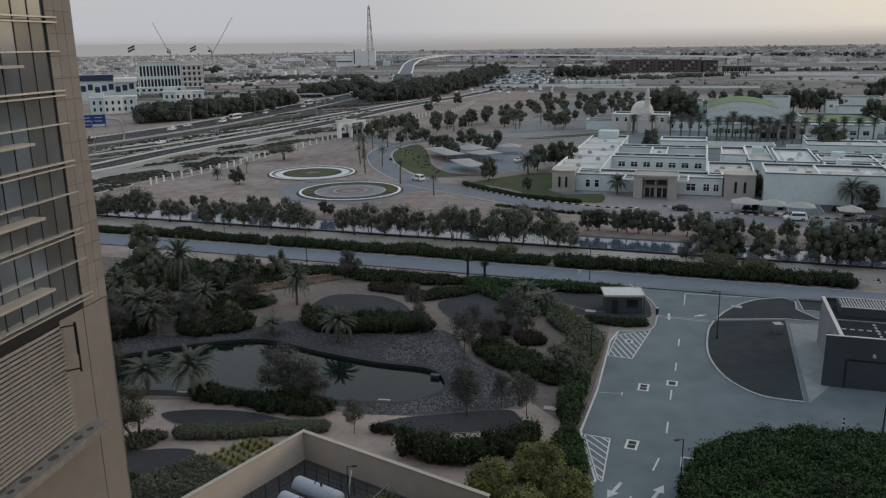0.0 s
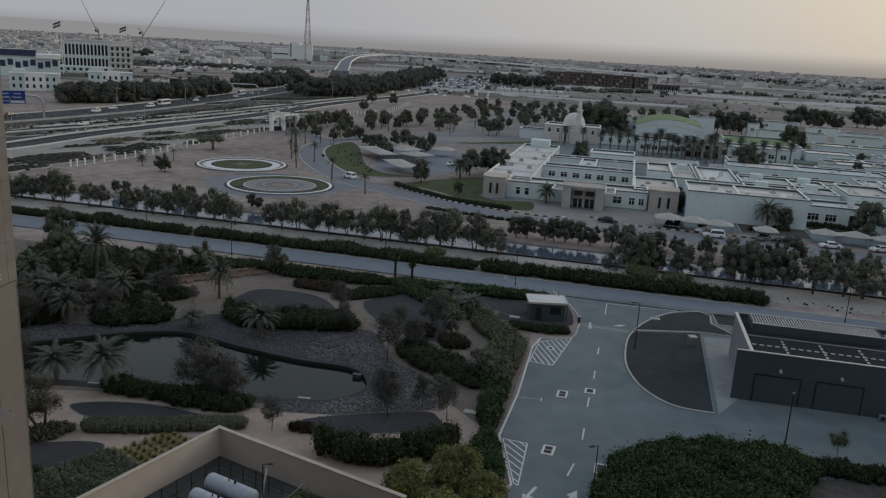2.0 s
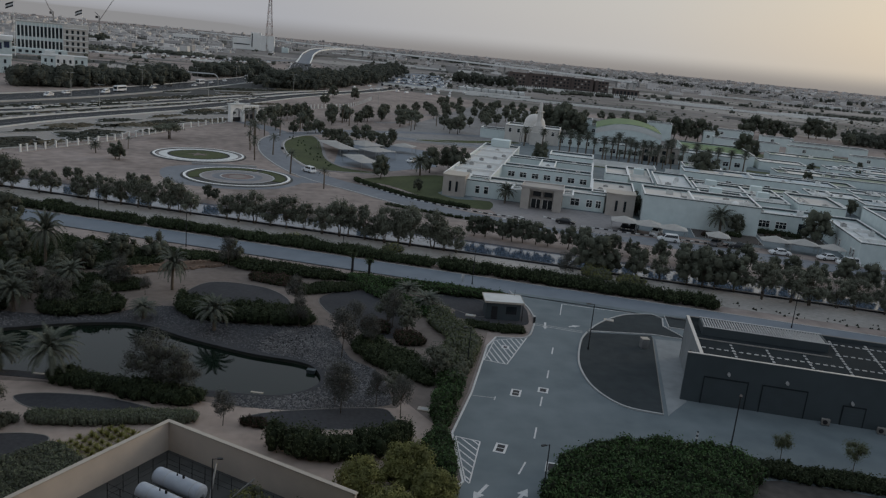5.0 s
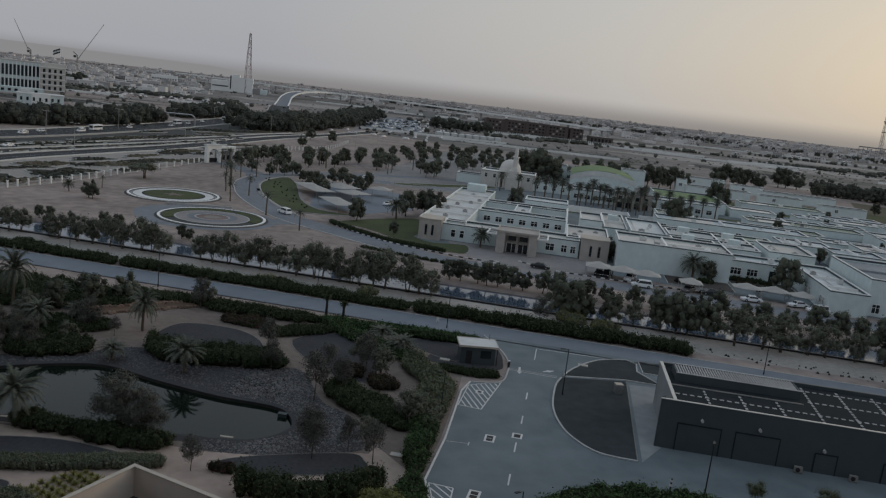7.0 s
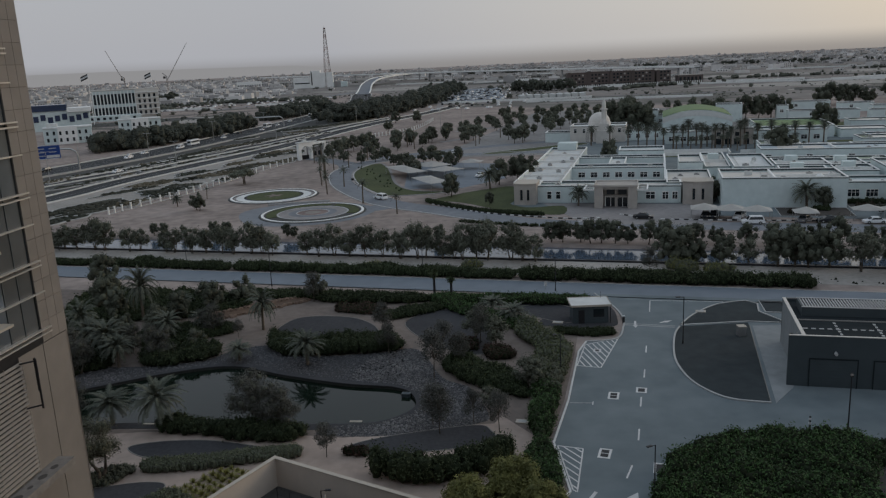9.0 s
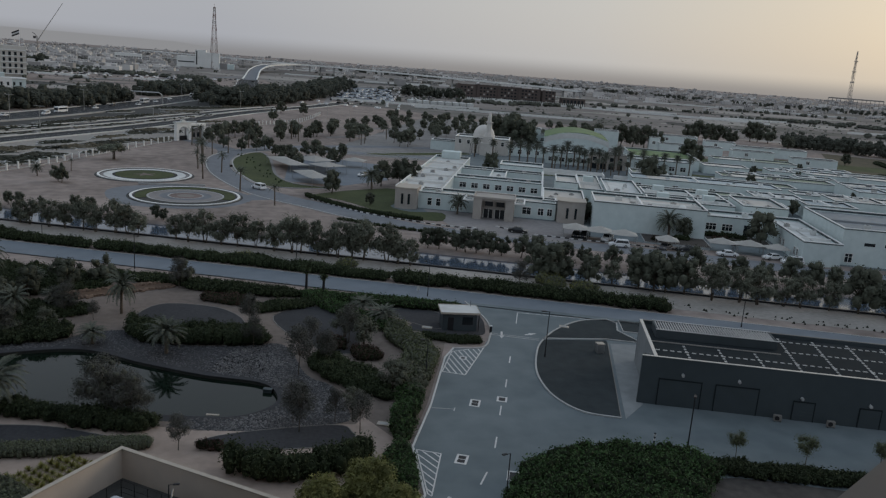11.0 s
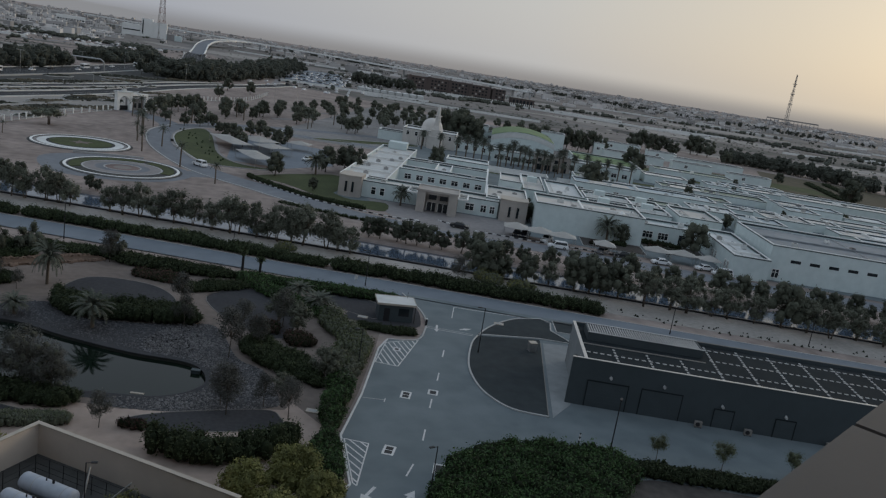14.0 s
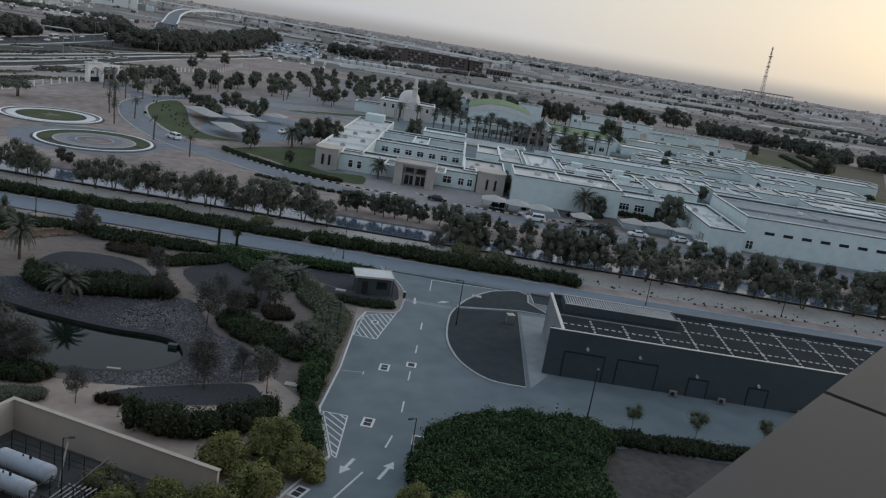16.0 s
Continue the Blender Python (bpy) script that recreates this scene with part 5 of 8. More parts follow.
tank(4.4, -5.4, 4.8, 0.75)
tank(5.0, -7.8, 4.6, 0.72)
fence_y = thing("yard_fence", YARD @ pose(2.6, -9.2, 0.05), "dark metal railings round the tanks", "fence")
for x0, y0, x1, y1 in ((0, 0, 9, 0), (0, 0, 0, 6.5), (0, 6.5, 12, 6.5)):
    n = int(max(x1 - x0, y1 - y0) / 1.5)
    for i in range(n + 1):
        x, y = x0 + (x1 - x0) * i / n, y0 + (y1 - y0) * i / n
        part("post", Shape().tube((x, y, 0), (x, y, 1.7), 0.035, None, 6), DARKM, fence_y)
    for z in (0.5, 1.0, 1.65):
        part("rail", Shape().tube((x0, y0, z), (x1, y1, z), 0.025, None, 6), DARKM, fence_y)
pipes = thing("pipe_rack", YARD @ pose(10.4, -6.6, 0.05), "steel pipes and a gantry beside the tanks", "pipes")
for i in range(6):
    part("pipe", Shape().tube((0.5 + i * 0.45, -3.5, 0.4 + 0.1 * i), (0.8 + i * 0.5, 1.2, 1.1 + 0.08 * i), 0.05, None, 6).tube((0.8 + i * 0.5, 1.2, 0), (0.8 + i * 0.5, 1.2, 1.1 + 0.08 * i), 0.05, None, 6), STEEL, pipes)
for i in range(4):
    part("frame_post", Shape().tube((i * 1.1, 0, 0), (i * 1.1, 0, 1.9), 0.05, None, 6).tube((i * 1.1, -2, 0), (i * 1.1, -2, 1.9), 0.05, None, 6).tube((i * 1.1, -2, 1.9), (i * 1.1, 0, 1.9), 0.04, None, 6), DARKM, pipes)
part("frame_beam", Shape().tube((0, 0, 1.9), (3.3, 0, 1.9), 0.05, None, 6).tube((0, -2, 1.9), (3.3, -2, 1.9), 0.05, None, 6), DARKM, pipes)
part("brace", Shape().tube((-0.6, 1.5, 0.1), (-1.6, 3.4, 2.9), 0.08, None, 6).tube((0.6, 1.8, 0.4), (2.4, 3.6, 2.7), 0.07, None, 6), STEEL, pipes)
for i in range(3):
    part("cabinet_box", Shape().box(3.4 + i * 1.1, -4.4, 0, 4.2 + i * 1.1, -3.6, 1.3), DARKM, pipes)

# ---- grey annex with the black roof ----
AN = pose(43.5, 85.25, 0, 0, 0, -17.5)       # x along the front, y to the back
annex = thing("annex_building", AN, "low dark grey service building with a black roof", "building")
L, D, H, W0 = 62.0, 15.1, 6.2, 1.45          # the front wall runs on past the side wall
part("wall", Shape().box(0, 0, 0, L, 0.35, H), DARKW, annex)
part("wall", Shape().box(W0, D - 0.35, 0, L, D, H), DARKW, annex)
part("side_wall", Shape().box(W0, 0.35, 0, W0 + 0.35, D - 0.35, H), PATHG, annex, "pale grey rendered side wall")
part("wall", Shape().box(L - 0.35, 0.35, 0, L, D - 0.35, H), DARKW, annex)
part("roof", Shape().box(W0 + 0.35, 0.35, 5.5, L - 0.35, D - 0.35, 5.8), DARKROOF, annex)
part("roof_strip", Shape().box(W0 + 0.6, 7.0, 5.8, 18.4, 7.22, 5.9), EDGING, annex)
part("coping", Shape().box(-0.04, -0.05, H, L, 0.26, H + 0.08), ALU, annex, "pale metal coping")
part("coping", Shape().box(W0 - 0.04, 0.26, H, W0 + 0.38, D, H + 0.08), ALU, annex, "pale metal coping")
part("coping", Shape().box(W0 + 0.38, D - 0.25, H, L, D + 0.03, H + 0.06), EDGING, annex, "grey metal coping")
part("drain_pipe", Shape().tube((W0 - 0.12, 3.0, 0.1), (W0 - 0.12, 3.0, H - 0.6), 0.07, None, 6), ALU, annex)
part("wall_lamp", Shape().tube((W0, 6.0, 4.3), (W0 - 0.4, 6.0, 4.25), 0.12, 0.16, 10), DARKM, annex)
plant = part("plant_enclosure", Shape().box(2.8, 8.9, 5.8, 18.4, 9.1, 6.9).box(2.8, 9.1, 5.8, 3.0, 13.0, 6.9).box(18.2, 9.1, 5.8, 18.4, 13.0, 6.9).box(3.0, 12.8, 5.8, 18.2, 13.0, 6.9).box(3.0, 9.1, 5.8, 18.2, 12.8, 6.3), DARKW, annex, "roof plant enclosure with white louvres")
lv = Shape().box(0, 9.2, 6.72, 0.16, 12.8, 6.9).mesh("louvre", [KERB])
for i in range(44):
    part("louvre", lv, KERB, plant, at=pose(3.05 + i * 0.345, 0, 0))
part("louvre_frame", Shape().box(2.75, 8.85, 6.9, 18.45, 9.1, 6.97), KERB, plant)
part("louvre_frame", Shape().box(2.75, 12.75, 6.9, 18.45, 13.05, 6.97), KERB, plant)
dash = Shape().box(-0.25, -0.14, 0, 0.25, 0.14, 0.05).mesh("roof_paver", [KERB])
pave = thing("roof_pavers", AN @ pose(0, 0, 5.8), "rows of small pale paving squares on the black roof", "pavers")
for y in (3.9, 8.4, 12.7):
    for i in range(66):
        x = 2.4 + i * 0.9
        if y < 4 or x > 19.0:
            part("roof_paver", dash, KERB, pave, at=pose(x, y, 0))
for k in range(8):
    for i in range(14):
        part("roof_paver", dash, KERB, pave, at=pose(19.3 + 0.045 * i + 4.5 * k, 1.6 + i * 0.93, 0.004, 0, 0, 90))
for x in (6.0, 10.4, 14.9):
    for i in range(5):
        part("roof_paver", dash, KERB, pave, at=pose(x, 2.1 + i * 1.0, 0.004, 0, 0, 90))
for x, w_, h_ in ((2.4, 5.0, 3.4), (9.2, 5.0, 3.4), (18.5, 2.4, 2.4), (26.2, 2.4, 2.4)):
    dr = part("door", Shape().box(x, -0.05, 0.05, x + w_, 0.02, h_), DARKW, annex, "dark roller shutter door")
    part("door_frame", Shape().box(x - 0.12, -0.09, 0, x, 0.02, h_ + 0.15).box(x + w_, -0.09, 0, x + w_ + 0.12, 0.02, h_ + 0.15).box(x, -0.09, h_, x + w_, 0.02, h_ + 0.15), DARKROOF, dr)
    for k in range(int(h_ / 0.42)):
        part("shutter_rib", Shape().box(x + 0.05, -0.07, 0.3 + k * 0.42, x + w_ - 0.05, -0.05, 0.34 + k * 0.42), DARKW, dr)
for x, z in ((5.05, 4.25), (11.75, 4.25), (19.3, 2.95), (27.2, 2.95)):
    part("wall_lamp", Shape().tube((x, 0, z + 0.15), (x, -0.3, z + 0.1), 0.07).tube((x, -0.12, z), (x, -0.48, z - 0.02), 0.2, 0.17, 12), KERB, annex, "round pale wall lamp")


def aircon(m):
    a = thing("air_conditioner", m, "white outdoor air conditioner unit on the ground", "air conditioner", "air conditioners by the annex")
    part("casing", Shape().box(-0.45, -0.2, 0.1, 0.45, 0.2, 0.8), EDGING, a)
    part("fan_grille", Shape().tube((-0.1, -0.2, 0.45), (-0.1, -0.225, 0.45), 0.28, None, 14), DARKM, a)
    part("foot", Shape().box(-0.4, -0.22, 0, -0.32, 0.22, 0.1), DARKM, a)
    part("foot", Shape().box(0.32, -0.22, 0, 0.4, 0.22, 0.1), DARKM, a)


for x in (16.6, 22.8, 33):
    aircon(AN @ pose(x, -0.9, 0.04))
# ---- guard booth ----
BO = pose(23.9, 111.6, 0.0, 0, 0, -4)
booth = thing("guard_booth", BO, "small dark guard booth with a pale flat roof", "booth")
part("wall", Shape().box(0, 0, 0, 5.2, 3.6, 2.7), DARKW, booth)
part("roof", Shape().box(-0.3, -0.3, 2.7, 5.6, 3.9, 2.9), ROOFW, booth)
part("roof_edge", Shape().box(-0.35, -0.35, 2.68, 5.65, -0.3, 2.98).box(-0.35, 3.9, 2.68, 5.65, 3.95, 2.98).box(-0.35, -0.3, 2.68, -0.3, 3.9, 2.98).box(5.6, -0.3, 2.68, 5.65, 3.9, 2.98), COPING, booth)
w = part("window", Shape().box(5.19, 0.6, 1.0, 5.23, 2.8, 2.2), GLASS, booth)
part("window_frame", Shape().box(5.2, 0.5, 0.9, 5.26, 2.9, 1.0).box(5.2, 0.5, 2.2, 5.26, 2.9, 2.3), ALU, w)
part("window", Shape().box(3.0, -0.03, 1.0, 4.6, 0.01, 2.2), GLASS, booth)
part("door", Shape().box(0.8, -0.03, 0, 1.7, 0.01, 2.1), DARKM, booth)
part("post", Shape().tube((5.5, -0.1, 0), (5.5, -0.1, 2.7), 0.06).tube((5.5, 3.7, 0), (5.5, 3.7, 2.7), 0.06), DARKM, booth)
part("antenna", Shape().tube((4.6, 3.2, 2.95), (4.6, 3.2, 3.9), 0.03, None, 5), DARKM, booth)
slab("booth_island", smooth_loop([(19, 113), (21, 111), (25, 109.4), (29.6, 109.6), (30.9, 113), (31.4, 118), (30.0, 124), (26, 124.5)], 4), 0.05, BED, "dark gravel round the guard booth", "gravel bed")
barrier = thing("road_barrier", pose(31.2, 110.6, 0.03), "white-capped barrier post beside the stop line", "barrier")
part("post", Shape().box(-0.15, -0.15, 0, 0.15, 0.15, 1.05), DARKM, barrier)
part("cap", Shape().box(-0.18, -0.18, 1.05, 0.18, 0.18, 1.15), PAINT, barrier)
bb = thing("litter_bin", pose(45.4, 102.4, 0.07), "pale box-shaped fitting on the dark island", "box")
part("body", Shape().box(-0.5, -0.5, 0, 0.5, 0.5, 1.3), STEEL, bb)
part("lid", Shape().box(-0.55, -0.55, 1.3, 0.55, 0.55, 1.4), COPING, bb)
gs = thing("signboard", pose(23.2, 130.3, 0), "small white sign board on a post by the road", "sign")
part("post", Shape().tube((0, 0, 0), (0, 0, 1.0), 0.05), STEEL, gs)
part("board", Shape().box(-0.25, -0.03, 0.7, 0.25, 0.03, 1.5), PAINT, gs)
for x, y, lab in ((21.8, 112.6, "flat white concrete slab in the planting"), (11.5, 80.2, "pale square drain cover in the sand"), (65.2, 123.0, "white concrete block on the canal strip"), (43.9, 113.5, "white framed cover in the dark island")):
    c = thing("concrete_cover", pose(x, y, 0.05, 0, 0, -19), lab, "cover")
    part("slab", Shape().box(-0.75, -0.45, -0.06, 0.75, 0.45, 0.12 if x != 65.2 else 0.5), COPING, c)
    part("lid", Shape().box(-0.45, -0.25, 0.12, 0.45, 0.25, 0.14) if x != 65.2 else Shape().box(-0.5, -0.3, 0.5, 0.5, 0.3, 0.54), KERB, c)
for x, y, lab in ((-30.7, 86.2, "pale plank at the pond edge"), (-6.9, 83.2, "white board at the pond edge")):
    solid("plank", Shape().box(-0.7, -0.15, 0, 0.7, 0.15, 0.1), COPING, lab, "plank", m=pose(x, y, 0.0, 0, 0, -10))
solid("pump_box", Shape().box(-0.5, -0.32, -0.3, 0.5, 0.32, 0.18).box(-0.54, -0.36, 0.18, 0.54, 0.36, 0.24), DARKW, "dark pump box at the water's edge", "box", m=pose(-1.2, 90.2, -0.2, 0, 0, -15))


mp = thing("marker_post", pose(40.7, 74.4, 0.03), "slim white and black marker post at the forecourt edge", "post")
part("post", Shape().box(-0.07, -0.07, 0, 0.07, 0.07, 1.3), DARKM, mp)
part("band", Shape().box(-0.09, -0.09, 0.4, 0.09, 0.09, 0.65).box(-0.09, -0.09, 0.9, 0.09, 0.09, 1.15), PAINT, mp)
# ---- street lamps ----
def lamp_builds(h, single=True):
    pole = Shape().tube((0, 0, 0), (0, 0, 0.5), 0.11, None, 8).tube((0, 0, 0.5), (0, 0, h), 0.075, 0.055, 8).mesh("pole", [DARKM])
    arm = Shape().tube((0, 0, h - 0.05), (-0.55, 0, h + 0.02), 0.035, None, 6).mesh("arm", [DARKM])
    head = Shape().box(-1.05, -0.14, h - 0.02, -0.45, 0.14, h + 0.08).mesh("lamp_head", [DARKM])
    glass = Shape().box(-1.0, -0.11, h - 0.05, -0.55, 0.11, h - 0.02).mesh("lens", [COPING])
    return pole, arm, head, glass


LB = lamp_builds(6.2)
for x, y, deg, s in ((36.6, 100.7, 0, 1.08), (44.1, 73.2, 60, 1.03), (20.7, 63.1, 20, 0.86), (-25.3, 143.0, 90, 1.06), (24.7, 129.2, 0, 1.0), (55.1, 134.5, 90, 0.85), (2.7, 148.2, 90, 0.92),
                     (-46.2, 164.5, 90, 0.92), (75.2, 114.3, 90, 1.0), (18.1, 92.1, 0, 0.9), (102.2, 112.6, 90, 1.0), (-8.3, 60.0, 180, 0.8), (-75, 160, 90, 1.0), (130, 104, 90, 1.0)):
    l = thing("street_lamp", pose(x, y, 0, 0, 0, deg) @ Matrix.Scale(s, 4), "slim dark street lamp with one flat head", "street lamp", "street lamps of the garden and forecourt")
    part("pole", LB[0], DARKM, l)
    part("arm", LB[1], DARKM, l)
    hd = part("lamp_head", LB[2], DARKM, l)
    part("lens", LB[3], COPING, hd)
for x, y, s in ((48.6, 71.0, 0.72), (55.4, 68.6, 0.85), (63.7, 67.6, 0.75)):
    SAPLING.put(x, y, s, "young tree at the forecourt edge")


# ---- the white school compound ----
def window(parent, x, z, w, h, y=0.0, face="front", arch=False, bars=2):
    """A recessed window with frame and dark glass on a wall of the parent; face: front (-y) or west (-x)."""
    if face == "front":
        bx = lambda s, a, b, c, d, e, f: s.box(a, b, c, d, e, f)
    else:
        bx = lambda s, a, b, c, d, e, f: s.box(b, -d, c, e, -a, f)
    g = bx(Shape(), x, y - 0.03, z, x + w, y + 0.02, z + h)
    ob = part("window", g, GLASS, parent)
    fr = Shape()
    for a, c, d, f in ((x - 0.12, z - 0.12, x + w + 0.12, z), (x - 0.12, z + h, x + w + 0.12, z + h + (0.22 if arch else 0.12)), (x - 0.12, z, x, z + h), (x + w, z, x + w + 0.12, z + h)):
        bx(fr, a, y - 0.10, c, d, y + 0.02, f)
    for i in range(1, bars):
        bx(fr, x + w * i / bars - 0.05, y - 0.07, z, x + w * i / bars + 0.05, y + 0.02, z + h)
    bx(fr, x, y - 0.065, z + h * 0.62, x + w, y + 0.02, z + h * 0.62 + 0.08)
    part("window_frame", fr, WHITE2, ob)
    return ob


def shell(parent, a0, b0, a1, b1, h, wall=WHITE, roof=ROOF, par=0.7, base=0.0, cap=True, deep=True):
    """Four walls with a parapet standing over a flat roof."""
    t = 0.3
    for x0, y0, x1, y1 in ((a0, b0, a1, b0 + t), (a0, b1 - t, a1, b1), (a0, b0 + t, a0 + t, b1 - t), (a1 - t, b0 + t, a1, b1 - t)):
        part("wall", Shape().box(x0, y0, base, x1, y1, h), wall, parent)
    part("roof", Shape().box(a0 + t, b0 + t, h - par - 0.2, a1 - t, b1 - t, h - par), roof, parent)
    if cap:
        c = Shape()
        for x0, y0, x1, y1 in ((a0 - 0.08, b0 - 0.08, a1 + 0.08, b0 + t), (a0 - 0.08, b1 - t, a1 + 0.08, b1 + 0.08), (a0 - 0.08, b0 + t, a0 + t, b1 - t), (a1 - t, b0 + t, a1 + 0.08, b1 - t)):
            c.box(x0, y0, h, x1, y1, h + 0.15)
        part("parapet", c, WHITE2, parent)
        # dark trim outside; the inner bands stand in for the parapet's shadow
        part("trim", Shape().box(a0 - 0.06, b0 - 0.06, h - 0.26, a1 + 0.06, b0, h - 0.08).box(a0 - 0.06, b0, h - 0.26, a0, b1, h - 0.08).box(a0 + t, b1 - t - 0.05, h - 0.5, a1 - t, b1 - t, h - 0.02).box(a1 - t - 0.05, b0 + t, h - 0.5, a1 - t, b1 - t - 0.05, h - 0.02), DARKW, parent, "dark outer band, parapet shadow painted inside")




def site_thing(name, a, b, label, category="building", group=""):
    x, y = site(a, b)
    return thing(name, pose(x, y, 0, 0, 0, SITE_DEG), label, category, group)


# main school building: front range, west wing, rear block, turrets and portico
sch = site_thing("school_building", -39, 214, "white low school building with beige entrance towers", "school")
shell(sch, 7.5, 0.0, 45.0, 9.0, 4.6)
shell(sch, 0.0, 6.0, 13.2, 92.0, 4.6)
for b in (22, 38, 54, 72):
    part("roof_rib", Shape().box(0.3, b, 3.9, 12.9, b + 0.35, 4.55), WHITE2, sch)
shell(sch, 13.2, 36.0, 41.0, 43.0, 4.6, roof=ROOFW)
for i in range(7):
    window(sch, 15.2 + i * 3.75, 1.5, 2.0, 1.5, 36.0, bars=2)
shell(sch, 24.0, 43.0, 29.0, 60.0, 4.7, roof=ROOFW)
shell(sch, 13.2, 60.0, 41.0, 66.0, 4.6, roof=ROOFW)
shell(sch, 26.0, 66.0, 41.0, 78.0, 6.2, roof=ROOFW)
part("court_floor", Shape().box(13.2, 9.0, 0.06, 41.0, 36.0, 0.1), PAVE, sch)
part("court_floor", Shape().box(13.2, 43.0, 0.06, 41.0, 60.0, 0.1), PAVE, sch)
part("stair_head", Shape().box(2.5, 88, 4.0, 9.5, 94, 6.6), WHITE, sch)
part("link_wall", Shape().box(40.9, 9.0, 0, 41.4, 66.0, 5.0), WHITE2, sch)
shell(sch, 41.4, 2.5, 53.0, 26.0, 5.0)
shell(sch, 45.0, 27.0, 51.6, 44.0, 7.2, roof=ROOF)
for a, b in ((5, 16), (9, 30), (4.4, 45), (10, 60), (43, 12), (44.5, 18), (49, 20), (46, 6), (12, 3), (30, 4), (6, 74), (8, 52), (3, 33), (18, 39), (30, 38.5), (36, 40), (26, 48), (20, 62), (34, 63), (47, 34)):
    ru = part("roof_unit", Shape().box(a, b, 3.85, a + 1.4, b + 1.0, 4.75), STEEL, sch)
    part("fan", Shape().tube((a + 0.7, b + 0.5, 4.75), (a + 0.7, b + 0.5, 4.81), 0.34, None, 10), DARKM, ru)
for b0, b1 in ((8, 20.5), (24, 36.5), (40, 52.5), (56.5, 70), (74.5, 87)):
    part("roof_inset", Shape().box(1.6, b0, 3.85, 11.4, b1, 3.93), ROOFW, sch)


def turret(a0, b0, w, d, h):
    s = Shape()
    pts = [(a0, b0 + d)] + [(a0 + w * i / 6, b0 + 0.9 * (1 - math.sin(math.pi * i / 6))) for i in range(7)] + [(a0 + w, b0 + d)]
    s.prism(pts, 0, h)
    t = part("turret", s, TURR, sch, "beige rounded corner tower")
    for k in (0.36, 0.66):
        x = a0 + w * k
        part("slit_window", Shape().box(x - 0.3, b0 - 0.08, 1.4, x + 0.3, b0 + 0.25, 4.2), GLASS, t)
    part("turret_cap", Shape().prism([(x + (0.15 if x > a0 + w / 2 else -0.15), y - 0.15) for x, y in pts], h, h + 0.25), COPING, t)


turret(1.6, -4.0, 6.0, 8.0, 5.6)
turret(45.4, -3.0, 7.4, 7.0, 5.8)
for x0, x1 in ((20.6, 23.4), (34.0, 36.8)):
    part("pergola_frame", Shape().box(x0, -8.4, 4.7, x1, -8.0, 5.1).box(x0, -0.5, 4.7, x1, -0.06, 5.1).box(x0, -8.0, 4.7, x0 + 0.4, -0.5, 5.1).box(x1 - 0.4, -8.0, 4.7, x1, -0.5, 5.1).box(x0, -4.4, 4.75, x1, -4.1, 5.05), WHITE2, sch, "white open roof frame beside the portico")
po = part("portico", Shape().box(23.4, -8.5, 0, 25.6, 0.0, 5.6).box(31.8, -8.5, 0, 34.0, 0.0, 5.6).box(25.6, -8.0, 4.9, 31.8, 0.0, 5.6).box(25.6, -6.2, 2.6, 31.8, -5.6, 3.0).box(25.6, -5.2, 0, 31.8, -0.1, 4.9), TURR, sch, "beige entrance portico with glazed doors")
part("portico_roof", Shape().box(23.2, -8.7, 5.6, 34.2, 0.0, 5.75).box(23.2, -8.7, 5.75, 34.2, -8.4, 6.1).box(23.2, -0.3, 5.75, 34.2, 0, 6.1).box(23.2, -8.4, 5.75, 23.5, -0.3, 6.1).box(33.9, -8.4, 5.75, 34.2, -0.3, 6.1), TURR, po)
for i in range(2):
    part("glass_door", Shape().box(26.1 + i * 3.0, -5.3, 0.05, 28.6 + i * 3.0, -5.2, 2.4), GLASS, po)
    part("door_frame", Shape().box(25.9 + i * 3.0, -5.36, 0, 26.1 + i * 3.0, -5.2, 2.5).box(28.6 + i * 3.0, -5.36, 0, 28.8 + i * 3.0, -5.2, 2.5).box(27.3 + i * 3.0, -5.36, 0, 27.45 + i * 3.0, -5.2, 2.5).box(26.1 + i * 3.0, -5.36, 2.4, 28.6 + i * 3.0, -5.2, 2.5), WHITE2, po)
    part("upper_window", Shape().box(26.3 + i * 3.0, -5.27, 3.2, 28.4 + i * 3.0, -5.2, 4.6), GLASS, po)
part("column", Shape().box(28.45, -6.2, 0, 28.95, -5.7, 4.9), TURR, po)
for x in (10.2, 12.6):
    window(sch, x, 1.1, 1.1, 1.9, 0.0, arch=True, bars=1)
window(sch, 17.5, 1.3, 2.2, 1.6, 0.0, arch=True, bars=3)
for x, w_ in ((36.2, 2.2), (40.4, 1.4), (42.9, 1.2)):
    window(sch, x, 1.1, w_, 1.8, 0.0, arch=True)

